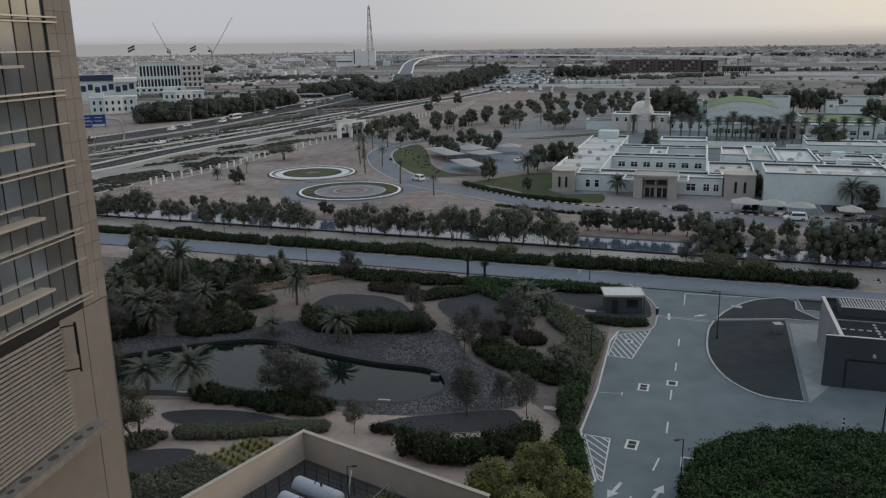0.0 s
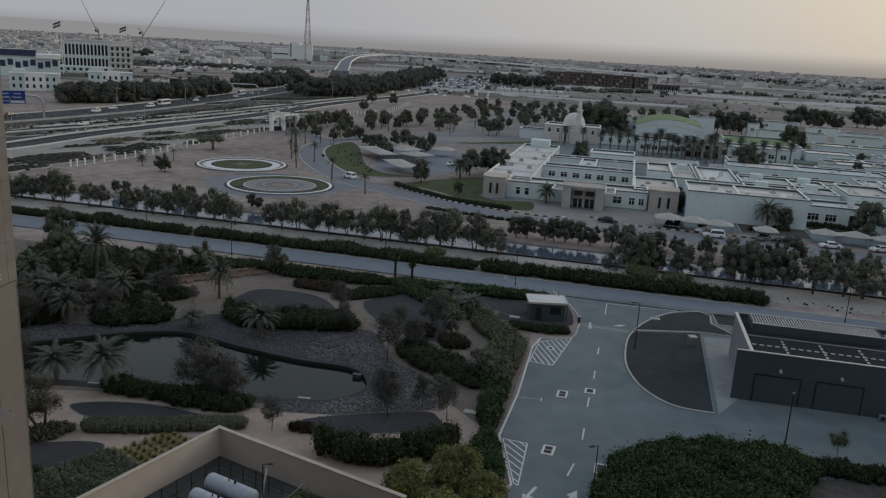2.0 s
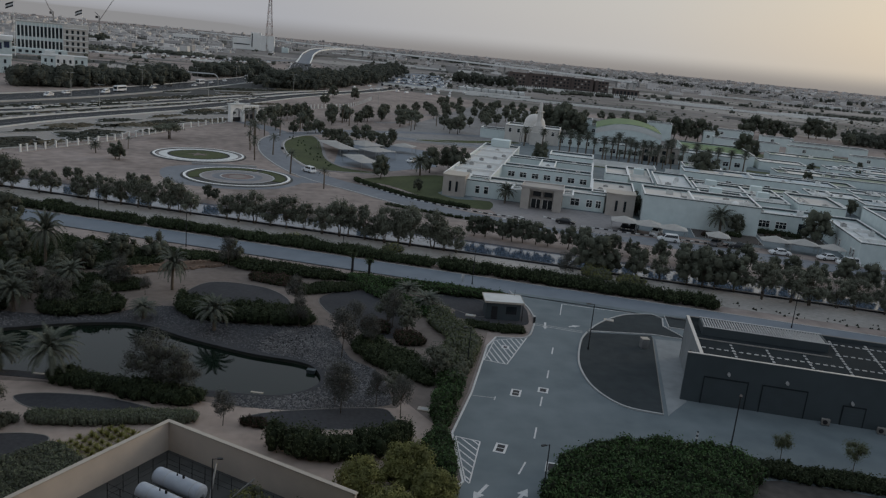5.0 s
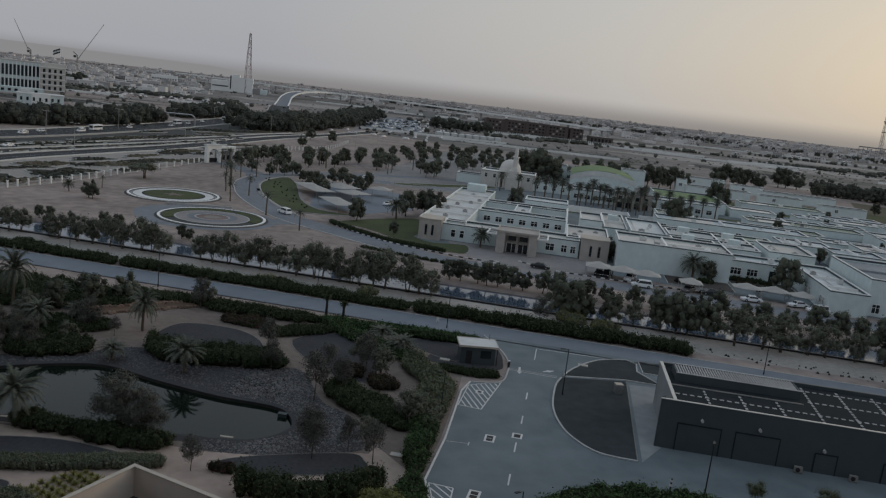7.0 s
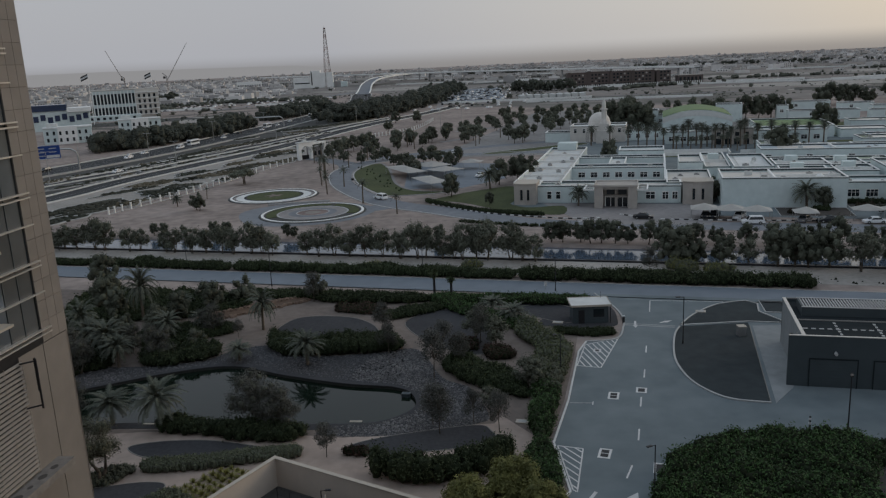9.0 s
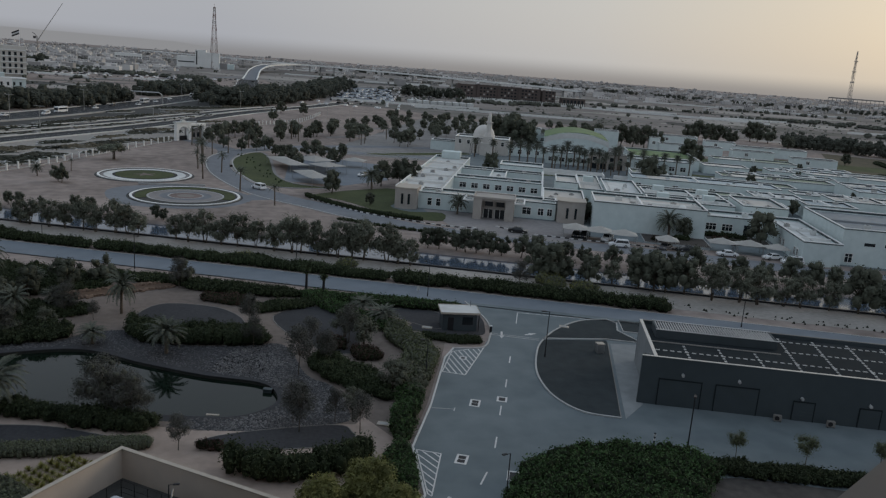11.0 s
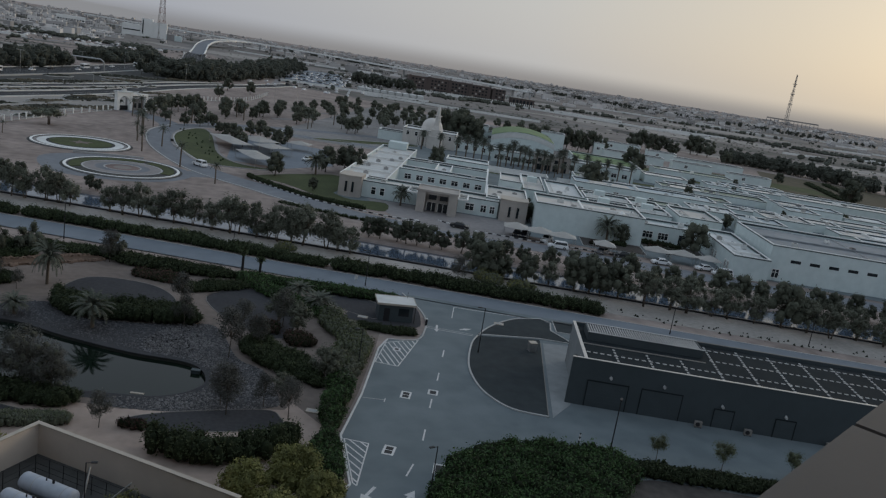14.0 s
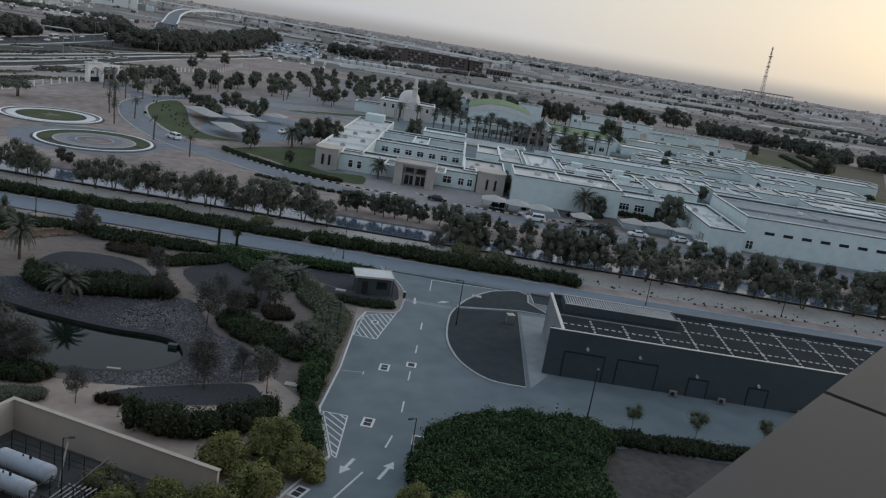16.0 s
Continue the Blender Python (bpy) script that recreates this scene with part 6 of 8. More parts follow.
# long blocks to the east of it
BLOCKS = (
    (15.6, 207.5, 28.6, 16.0, 7.4, ROOF), (21.0, 238, 10.5, 29, 6.0, ROOFW), (13.6, 246, 7.0, 34, 5.0, ROOF), (57.5, 226.5, 12, 19, 7.0, ROOF), (44.2, 216, 18.6, 10, 5.0, ROOFW),
    (62.2, 187.6, 8.6, 33, 5.5, ROOFW), (72, 192, 75, 30, 8.7, GREYROOF), (32, 226, 12, 11, 6.2, ROOFW), (32, 239, 14, 13, 6.4, ROOFW), (46, 229, 10, 12, 6.0, ROOFW), (47, 243, 9.5, 14, 5.6, ROOF),
)
def roof_clutter(parent, w_, d_, z, n, r):
    """Small plant on a flat roof: cooling units, a hatch, low pipes."""
    for k in range(n):
        x, y = r.uniform(1.2, max(1.4, w_ - 2.6)), r.uniform(1.0, max(1.2, d_ - 2.4))
        q, e, h = r.uniform(0.8, 1.8), r.uniform(0.7, 1.4), r.uniform(0.5, 1.25)
        u = part("roof_unit", Shape().box(x, y, z + 0.12, x + q, y + e, z + h).box(x + 0.05, y + 0.05, z - 0.02, x + 0.15, y + e - 0.05, z + 0.12).box(x + q - 0.15, y + 0.05, z - 0.02, x + q - 0.05, y + e - 0.05, z + 0.12), (STEEL, WHITE2, ROOFW, CARG)[k % 4], parent)
        part("fan", Shape().tube((x + q / 2, y + e / 2, z + h), (x + q / 2, y + e / 2, z + h + 0.06), min(q, e) * 0.34, None, 10), DARKM, u)
    x = r.uniform(1, max(1.2, w_ * 0.5))
    part("roof_pipe", Shape().tube((x, 0.6, z + 0.15), (x, d_ - 0.6, z + 0.15), 0.09, None, 5), STEEL, parent)


rc = np.random.default_rng(21)
for i, (a, b, w_, d_, h_, rf) in enumerate(BLOCKS):
    bl = site_thing("school_block", a, b, "white flat-roofed school block with dark-trimmed parapet", "building", "white blocks of the compound")
    shell(bl, 0, 0, w_, d_, h_, roof=rf, par=0.8)
    roof_clutter(bl, w_, d_, h_ - 0.8, 7 if i == 6 else 3, rc)
    if i in (2, 7, 8, 9, 10):
        part("stair_head", Shape().box(w_ * 0.25, d_ * 0.55, h_ - 0.8, w_ * 0.25 + 3.2, d_ * 0.55 + 2.8, h_ + 1.4), WHITE, bl)
        part("roof_wall", Shape().box(0.3, d_ * 0.45, h_ - 0.8, w_ - 0.3, d_ * 0.45 + 0.3, h_ + 0.1), WHITE2, bl)
    if i == 0:
        part("roof_wall", Shape().box(12.2, 0.3, 6.4, 12.7, 15.7, 7.3), WHITE2, bl)
        part("roof_wall", Shape().box(12.7, 7.0, 6.4, 28.2, 7.4, 7.2), WHITE2, bl)
        part("roof_dome", Shape().tube((22.8, 3.0, 6.4), (22.8, 3.0, 7.4), 0.9, 0.9, 12).tube((22.8, 3.0, 7.4), (22.8, 3.0, 8.0), 0.9, 0.2, 12), WHITE2, bl)
        part("roof_unit", Shape().box(9.4, 3.4, 6.4, 10.8, 4.8, 7.6), STEEL, bl)
        part("roof_unit", Shape().box(14, 3, 6.4, 15, 4, 7.4), STEEL, bl)
    if i == 4:
        for x in (1.8, 6.0):
            window(bl, x, 1.3, 2.6, 1.7, 0, bars=3)
        part("door", Shape().box(11.6, -0.05, 0, 13.4, 0.02, 3.2), GLASS, bl)
    if i == 5:
        for y in (3.0, 5.2, 14.0, 16.5):
            window(bl, -y - 1.0, 1.3, 1.0, 1.7, 0, "west", bars=2)
        part("roof_wall", Shape().box(0.3, 18, 4.7, 8.3, 18.4, 5.4), WHITE2, bl)
        part("roof_wall", Shape().box(0.3, 7, 4.7, 8.3, 7.3, 5.3), WHITE2, bl)
    if i == 6:
        for k in range(8):
            part("vent_window", Shape().box(5 + k * 4.6, -0.04, 4.9, 7.4 + k * 4.6, 0.02, 5.65), GLASS, bl)
        window(bl, 1.2, 0.8, 1.6, 2.0, 0, bars=2)
        part("roof_strip", Shape().box(0.3, 14, 7.9, 74, 14.6, 8.4), GREYROOF, bl)
r = np.random.default_rng(12)
b = 258.0
while b < 420:
    a = 34 + max(0, (b - 300) * 0.25)
    while a < 150 - max(0, (b - 330) * 0.2):
        w_, d_, h_ = r.choice([12, 18, 26, 40, 56]) * r.uniform(0.85, 1.15), r.uniform(9, 14.5), r.choice([2.5, 2.9, 3.2, 3.6, 4.6])
        if not (40 < a + w_ / 2 < 66 and 335 < b < 380) and r.random() < 0.9 and not (a < 66 and 330 < b):
            bl = site_thing("school_block", a, b, "white flat-roofed block in the rear of the compound", "building", "white blocks of the compound")
            shell(bl, 0, 0, w_, d_, h_, roof=ROOFB if r.random() < 0.55 else MOSS if r.random() < 0.4 else ROOFW if r.random() < 0.6 else ROOF, par=0.45)
            if r.random() < 0.6:
                part("roof_wall", Shape().box(w_ * 0.45, 0.3, h_ - 0.6, w_ * 0.45 + 0.4, d_ - 0.3, h_ + 0.3), WHITE2, bl)
            roof_clutter(bl, w_, d_, h_ - 0.5, int(r.integers(1, 5)), rc)
            if w_ > 24:
                part("roof_inset", Shape().box(w_ * 0.12, d_ * 0.3, h_ - 0.5, w_ * 0.4, d_ * 0.8, h_ - 0.3), ROOF, bl)
            if h_ > 4 and r.random() < 0.6:
                for k in range(3):
                    window(bl, 1.5 + k * w_ / 4, 1.2, 1.8, 1.5, 0, bars=2)
        if r.random() < 0.3:
            x, y = site(a + w_ + 2.5, b + 4)
            FARTREE.put(x, y, r.uniform(0.4, 0.75))
        a += w_ + r.choice([1.0, 2.5, 5.0, 9.0])
    b += r.uniform(13.5, 16.5)
slab("school_yard", [site(-42, 203), site(150, 182), site(150, 420), site(-42, 420)], 0.03, CONC, "dusty paved courtyards of the compound", "pavement")
for a0, b0, a1, b1 in ((28, 196.5, 44, 207), (45, 203, 61, 215.5), (63, 222, 70, 226)):
    slab("soil_bed", [site(a0, b0), site(a1, b0), site(a1, b1), site(a0, b1)], 0.08, DRYBED, "bare dark soil bed beside the white walls", "soil bed", KERB, 0.3, 0.08)
for i, (a0, b0, a1, b1) in enumerate(((45.5, 212, 56, 214.5), (46, 205, 50, 208), (52, 204.5, 55, 207), (30, 199, 33, 201), (36, 203, 40, 205))):
    hedge("shrub", [site(a0, b0), site(a1, b0), site(a1, b1), site(a0, b1)], 1.0, 0.35, LEAFR if i % 2 else LEAFD, "low shrubs in the soil bed by the school", 8, 0.5, seed=140 + i, category="shrub")
for (a0, b0, a1, b1) in ((-38, 308, 12, 318), (40, 272, 70, 276), (80, 290, 110, 295), (90, 320, 120, 326), (50, 255, 60, 262), (110, 270, 140, 275), (60, 305, 78, 311), (66, 350, 96, 357), (70, 372, 110, 380), (100, 398, 150, 408), (70, 415, 120, 440), (120, 440, 190, 470), (150, 300, 190, 420)):
    slab("lawn", [site(a0, b0), site(a1, b0), site(a1, b1), site(a0, b1)], 0.05, LAWN, "thin green lawn strip in the compound", "lawn")
# low garden walls between the school and the range
for a0, b0, a1, b1 in ((-8, 322, 26, 322), (30, 318, 64, 318), (-6, 312, 20, 312), (26, 312, 26, 324), (64, 300, 64, 330)):
    (x0, y0), (x1, y1) = site(a0, b0), site(a1, b1)
    solid("garden_wall", Shape().ribbon([(x0, y0), (x1, y1)], 0.4, 1.3, thick=1.4), WHITE2, "low white garden wall before the classroom range", "wall", "low garden walls")
# hall with the green vaulted roof
hall = site_thing("sports_hall", 2, 392, "white hall with a shallow green vaulted roof", "hall")
arc = [(31 * i / 16, 8.0 + 3.2 * (1 - ((i - 8) / 8) ** 2)) for i in range(17)]
part("wall", Shape().add([(x, 0, z) for x, z in arc] + [(31, 0, 0), (0, 0, 0)], [tuple(range(19))]).box(0, 0.02, 0, 31, 40, 7.9), WHITE, hall)
part("roof", Shape().add([(x, 0.6, z + 0.15) for x, z in arc] + [(x, 40, z + 0.15) for x, z in arc], [(i, i + 1, 18 + i, 17 + i) for i in range(16)]), GREENROOF, hall, "moss green vaulted roof")
part("front_band", Shape().add([(x, -0.2, z - 2.6) for x, z in arc] + [(x, -0.2, z - 0.2) for x, z in arc], [(i, i + 1, 18 + i, 17 + i) for i in range(16)]), ROOFW, hall)
mid_b = site_thing("classroom_range", 3, 352, "long pale classroom range behind tall palms", "building")
shell(mid_b, 0, 0, 63, 14, 5.2, roof=ROOFW)
shell(mid_b, 18.5, -5, 34.5, 0, 6.6, wall=TURR)
for k in range(13):
    if not 16.5 < 1.5 + k * 4.7 < 33.5:
        window(mid_b, 1.5 + k * 4.7, 1.3, 2.2, 1.7, 0, bars=2)
for k in range(4):
    part("opening", Shape().box(19.9 + k * 3.6, -5.05, 0.1, 22.1 + k * 3.6, -4.95, 2.5), GLASS, mid_b)
    part("opening", Shape().box(20.2 + k * 3.6, -5.05, 3.5, 21.8 + k * 3.6, -4.95, 5.1), GLASS, mid_b)
low = site_thing("green_roofed_range", 42, 370, "low building with dull green flat roof", "building")
shell(low, 0, 0, 30, 40, 5.0, roof=GREENROOF)
for i, (a, b, w_, d_, h_) in enumerate(((-12, 430, 12, 10, 9), (-2, 432, 8, 10, 6), (70, 520, 28, 9, 5.5), (30, 455, 13, 9, 9.5), (100, 505, 18, 9, 5), (62, 470, 6, 6, 7), (66, 455, 34, 9, 5), (104, 450, 22, 8, 5), (130, 430, 22, 8, 5), (112, 480, 40, 9, 5))):
    bl = site_thing("outer_block", a, b, "small white flat-roofed block behind the school", "building", "outer white blocks")
    shell(bl, 0, 0, w_, d_, h_, roof=ROOFW)
    window(bl, w_ * 0.3, h_ * 0.45, 1.6, 1.5, 0)
# mosque with dome and minaret
MOSQ = mat("cream_mosque_render", (0.60, 0.575, 0.54), (0.50, 0.48, 0.45), 0.5, 0.85, big=0.1)
mo = site_thing("mosque", -37, 366, "pale domed mosque with a slender minaret", "mosque")
shell(mo, -1.5, 0, 23, 16, 7.2, wall=MOSQ, roof=ROOFW)
for k in range(6):
    if k not in (3, 4):
        window(mo, 0.2 + k * 3.9, 4.2, 1.2, 1.8, 0.0, arch=True, bars=1)
        part("pilaster", Shape().box(1.9 + k * 3.9, -0.35, 0, 2.5 + k * 3.9, 0.0, 6.9), MOSQ, mo)
shell(mo, -13, 2, 0, 10, 4.5, wall=WHITE, roof=ROOFW)
shell(mo, 22, 4, 40, 10, 4.4, wall=WHITE, roof=ROOFW)
part("drum", Shape().tube((11, 8, 6.4), (11, 8, 8.4), 5.2, 5.0, 20), MOSQ, mo)
dm = Shape()
for i in range(8):
    t0, t1 = math.pi / 2 * i / 8, math.pi / 2 * (i + 1) / 8
    dm.tube((11, 8, 8.4 + 4.4 * math.sin(t0)), (11, 8, 8.4 + 4.4 * math.sin(t1)), 4.8 * math.cos(t0), max(0.02, 4.8 * math.cos(t1)), 20, caps=False)
part("dome", dm, MOSQ, mo, smooth=True)
part("finial", Shape().tube((11, 8, 12.7), (11, 8, 14.4), 0.15, 0.03, 6), COPING, mo)
mi = part("minaret", Shape().box(10.6, -6.0, 0, 17.0, 0.2, 5.6).box(11.6, -5.0, 5.6, 16.0, -0.6, 8.6).tube((13.8, -2.8, 8.6), (13.8, -2.8, 10.2), 2.0, 1.5, 8).tube((13.8, -2.8, 10.2), (13.8, -2.8, 14.6), 1.3, 1.15, 8).tube((13.8, -2.8, 15.0), (13.8, -2.8, 17.2), 0.8, 0.75, 8).tube((13.8, -2.8, 17.2), (13.8, -2.8, 19.8), 0.9, 0.05, 8), MOSQ, mo, "square-based pale minaret")
part("balcony", Shape().tube((13.8, -2.8, 14.6), (13.8, -2.8, 15.0), 1.7, 1.7, 8), MOSQ, mi)
for k in range(3):
    part("arch_opening", Shape().box(5.6 + k * 2.0, -0.06, 0.2, 6.6 + k * 2.0, 0.02, 4.6), GLASS, mo)
for k in range(4):
    window(mo, 23.5 + k * 4, 1.2, 1.6, 1.8, 4.0)

slab("rear_grounds", [site(a, b) for a, b in ((152, 322), (168, 306), (262, 500), (224, 533), (182, 548), (150, 420))], 0.045, OLIVE, "dull olive grounds beyond the compound", "ground")
for a, b, s in ((182, 404, 1.9), (186, 409, 1.6), (164, 556, 1.3), (170, 470, 0.9)):
    x, y = site(a, b)
    FARTREE.put(x, y, s, "large dark tree beyond the compound")
for a0, b0, a1, b1 in ((160, 330, 164, 420), (178, 345, 181, 395), (188, 430, 192, 500), (205, 450, 208, 515)):
    hedge("hedge", [site(a0, b0), site(a1, b0), site(a1 + 8, b1), site(a0 + 8, b1)], 1.6, 0.8, LEAFD, "dark hedge in the olive grounds", 5, 0.3, seed=300 + a0, grain=1.6)
# tall palms before the range, dark trees among the roofs
for a, b in ((-12, 340), (-4.4, 337), (-1, 342), (2.1, 338), (6, 335), (9.6, 339), (12, 344), (15.2, 345), (17, 338), (19.2, 340), (22, 335), (25.5, 342), (28, 336), (31.9, 341), (34, 346), (38, 338), (44.2, 346), (49, 347), (53, 347), (58, 345), (63, 343), (-20, 350), (-28, 352), (-8, 345)):
    x, y = site(a, b)
    FAN.put(x, y, r.uniform(1.02, 1.25), tall=r.uniform(0.9, 1.1))
for a, b in ((7, 327), (12.5, 329), (16, 326), (20.5, 330), (24, 327), (26.5, 331), (29.5, 326), (33, 329), (36.5, 332), (40, 328), (47, 334), (51, 331)):
    x, y = site(a, b)
    FAN.put(x, y, r.uniform(0.8, 0.95), "shorter fan palm before the classroom range", tall=0.8)
for a, b, s in ((41.6, 305, 1.5), (45, 307, 1.15), (-17.4, 297, 1.15), (57.6, 205.6, 1.2), (14.6, 216, 0.72), (15.4, 222, 0.85), (73.5, 404, 1.7), (77, 407, 1.3), (38.8, 206.4, 0.74), (-40, 249, 1.3), (-43.5, 251, 1.2), (85, 330, 0.7), (55, 262, 0.7), (50, 200, 0.4), (72, 300, 0.6),
                (151, 606, 2.0), (157, 610, 1.9), (163, 604, 1.8), (161, 549, 1.2), (-16, 425, 2.0), (-10, 420, 1.9), (-20, 432, 2.2), (-24, 428, 2.0), (-6, 424, 1.5), (-15, 440, 2.2), (100, 560, 1.9), (106, 565, 2.0), (113, 560, 1.8), (120, 566, 1.7), (128, 562, 1.6), (20, 450, 1.4), (25, 455, 1.6), (33, 470, 1.7), (40, 468, 1.7), (46, 470, 1.8), (53, 472, 1.7), (60, 476, 1.8), (67, 478, 1.7), (5, 445, 1.1), (12, 447, 1.2)):
    x, y = site(a, b)
    FARTREE.put(x, y, s)
for a, b, s in ((34.8, 204.7, 1.32), (-20.0, 209.5, 1.05)):
    x, y = site(a, b)
    DATE.put(x, y, s, "date palm beside the white school wall")


# ---- drives, lawns and planters before the school ----
ROAD1 = smooth_loop([(200, 128), (130, 148), (90, 164.5), (60, 175), (44, 180.5), (30, 188), (18, 199.5), (8, 211), (-2, 222), (-9.5, 235), (-17, 256), (-21, 275), (-22.4, 297), (-18, 316), (-10, 328), (5, 335), (40, 333), (75, 325)], 6, False)
sr = solid("school_road", Shape().ribbon(ROAD1, 8.4, 0.04, thick=0.1), ROADW, "grey asphalt road in front of the school", "road", kind="structure")
for sg in (-1, 1):
    edge = []
    for i, p in enumerate(ROAD1):
        d = Vector((ROAD1[min(len(ROAD1) - 1, i + 1)][0] - ROAD1[max(0, i - 1)][0], ROAD1[min(len(ROAD1) - 1, i + 1)][1] - ROAD1[max(0, i - 1)][1])).normalized()
        edge.append((p[0] - d.y * sg * 4.4, p[1] + d.x * sg * 4.4))
    part("kerb", Shape().ribbon(edge[30:] if sg > 0 else edge[52:], 0.45, 0.16, thick=0.2), KERB, sr, "pale kerb")
solid("drive", Shape().ribbon(smooth_loop([(-40, 352), (-30, 338), (-22, 322), (-21, 305)], 5, False), 8, 0.036, thick=0.1), ROADW, "grey drive from the gate", "road", kind="structure")
solid("drive", Shape().ribbon(smooth_loop([(-2, 222), (-8, 219), (-20, 214)], 5, False), 8, 0.036, thick=0.1), ROADW, "grey drive to the round planters", "road", kind="structure")
slab("forecourt", [site(-16, 186), site(12, 186), site(14, 212), site(-30, 213)], 0.05, PAVE, "pale paved forecourt of the school", "pavement")
OVAL = smooth_loop([(-17.4, 275), (-18.2, 298), (-15.4, 313), (-9, 319.5), (-5.6, 305), (-4.2, 288), (-2.4, 262), (3.2, 246), (14, 240.2), (3, 237.2), (-7.2, 240.6), (-14, 260)], 4)
slab("lawn", OVAL, 0.06, LAWN, "long curved green lawn beside the drive", "lawn", PAVE, 1.0, 0.08)
dots = Shape()
for k in range(22):
    t = k / 21
    dots.dome((-16 + 14 * t + 1.8 * math.sin(k * 5.1), 312 - 66 * t + 3 * math.sin(k * 3.3), 0.2), 0.3 + 0.1 * math.sin(k), 0.4, 0, 6, 4)
solid("lawn_shrubs", dots, LEAFD, "small round shrubs dotted over the curved lawn", "shrubs", kind="stuff")
SLAWN = smooth_loop([(8.1, 227.5), (15.5, 234.3), (23.9, 240.1), (34.1, 243.3), (30.7, 219.1), (28.8, 213.6), (32.7, 206.8), (41.9, 206.7), (39.9, 195.6), (34.1, 197.0), (25.4, 205.0), (15.9, 220.1), (9.0, 224.8)], 3)
slab("lawn", SLAWN, 0.06, LAWN, "green lawn in front of the school", "lawn")
hedge("hedge", smooth_loop([(5.8, 224.6), (8.6, 218.4), (20.4, 203.0), (33.0, 195.0), (33.6, 196.2), (21.2, 204.6), (9.8, 219.6), (7.2, 225.4)], 3), 1.1, 0.35, LEAFD, "low clipped hedge along the lawn edge", 10, 0.15, seed=90)
kerb_thing = thing("striped_kerb", pose(0, 0, 0), "black and white striped kerb along the school road", "kerb")
kw = Shape().box(-0.5, -0.16, 0, 0.5, 0.16, 0.26)
kmesh = {True: kw.mesh("kerb_stone", [PAINT]), False: kw.mesh("kerb_stone", [BLACKP])}


def striped(pts):
    k = 0
    for p, q in zip(pts, pts[1:]):
        d = math.dist(p, q)
        for i in range(max(1, int(d))):
            t = (i + 0.5) / max(1, int(d))
            part("kerb_stone", kmesh[k % 2 == 0], PAINT, kerb_thing, at=pose(p[0] + (q[0] - p[0]) * t, p[1] + (q[1] - p[1]) * t, 0.03, 0, 0, math.degrees(math.atan2(q[1] - p[1], q[0] - p[0]))))
            k += 1


striped(smooth_loop([(7.6, 220), (19.6, 203.4), (31, 194.4), (40.5, 188.6), (47, 188.0)], 4, False))
striped([(52.6, 190.6), (55, 187.6), (59.5, 186.2)])
striped([(60, 182), (70, 178.2), (86, 172.8), (96, 169.4)])
striped([(41, 184.6), (47, 186.4), (46, 188)])
for i in range(14):
    t = i / 13
    x, y = 14 + 26 * t, 191.5 - 14.5 * t + 4 * (t - 0.5) ** 2
    hedge("shrub", [(x - 0.9, y - 0.4), (x + 0.9, y - 0.8), (x + 0.9, y + 0.2), (x - 0.9, y + 0.7)], 0.8, 0.3, LEAFD, "small dark clipped shrub by the school road", 14, 0.2, seed=100 + i, category="shrub")


def planter(x, y, r0, inner, label):
    p = thing("round_planter", pose(x, y, 0), label, "planter", "round planters on the sand")
    ring = lambda a, b, z: Shape().add([(q * math.cos(i * math.pi / 24), q * math.sin(i * math.pi / 24), z) for q in (a, b) for i in range(48)], [(i, (i + 1) % 48, 48 + (i + 1) % 48, 48 + i) for i in range(48)])
    part("paving_ring", Shape().prism([(r0 * math.cos(i * math.pi / 24), r0 * math.sin(i * math.pi / 24)) for i in range(48)], -0.05, 0.06), PAVE, p)
    part("rim", ring(r0, r0 - 0.7, 0.3), WHITE2, p, "white rim")
    part("rim_face", Shape().tube((0, 0, -0.05), (0, 0, 0.3), r0, r0, 48, caps=False), KERB, p)
    # dark ring that paints the shadow along the planter's edge
    part("gutter", ring(r0 + 0.7, r0 - 0.02, 0.05), GRIT, p, "painted dark edge shadow")
    for k, (ra, rb, z, m) in enumerate(inner):
        part("band", ring(ra, rb, z), m, p)
    return p


planter(-40.8, 250, 13.4, ((12.9, 12.5, 0.1, BLACKP), (12.5, 11.6, 0.12, PAVE), (11.6, 9.2, 0.16, ROOFW), (9.2, 8.4, 0.2, BED), (8.4, 0.05, 0.22, LAWN)), "round planter with a lawn and pale paved ring")
part("star", Shape().prism([(3.5 * (1 if i % 2 else 0.4) * math.cos(i * math.pi / 5), 3.5 * (1 if i % 2 else 0.4) * math.sin(i * math.pi / 5)) for i in range(10)], 0.2, 0.26), SANDPATH, bpy.data.objects["round_planter"], "pale star-shaped paving")
planter(-25.3, 216.9, 14.0, ((13.1, 12.7, 0.12, BLACKP), (12.7, 9.8, 0.1, GRIT), (9.8, 9.3, 0.16, KERB), (9.3, 6.6, 0.14, PAVE), (6.6, 4.6, 0.15, ROADW), (4.6, 4.2, 0.2, KERB), (4.2, 2.2, 0.16, ROSE), (2.2, 0.05, 0.17, STONE)), "round planter with lawn ring and stone centre")
for a0, a1 in ((-20, 62), (70, 205)):
    q = [radians(a0 + (a1 - a0) * i / 14) for i in range(15)]
    part("lawn_arc", Shape().prism([(12.7 * math.cos(t), 12.7 * math.sin(t)) for t in q] + [(10.0 * math.cos(t), 10.0 * math.sin(t)) for t in q[::-1]], 0.05, 0.24), LAWN, bpy.data.objects["round_planter.001"], "green lawn arc")
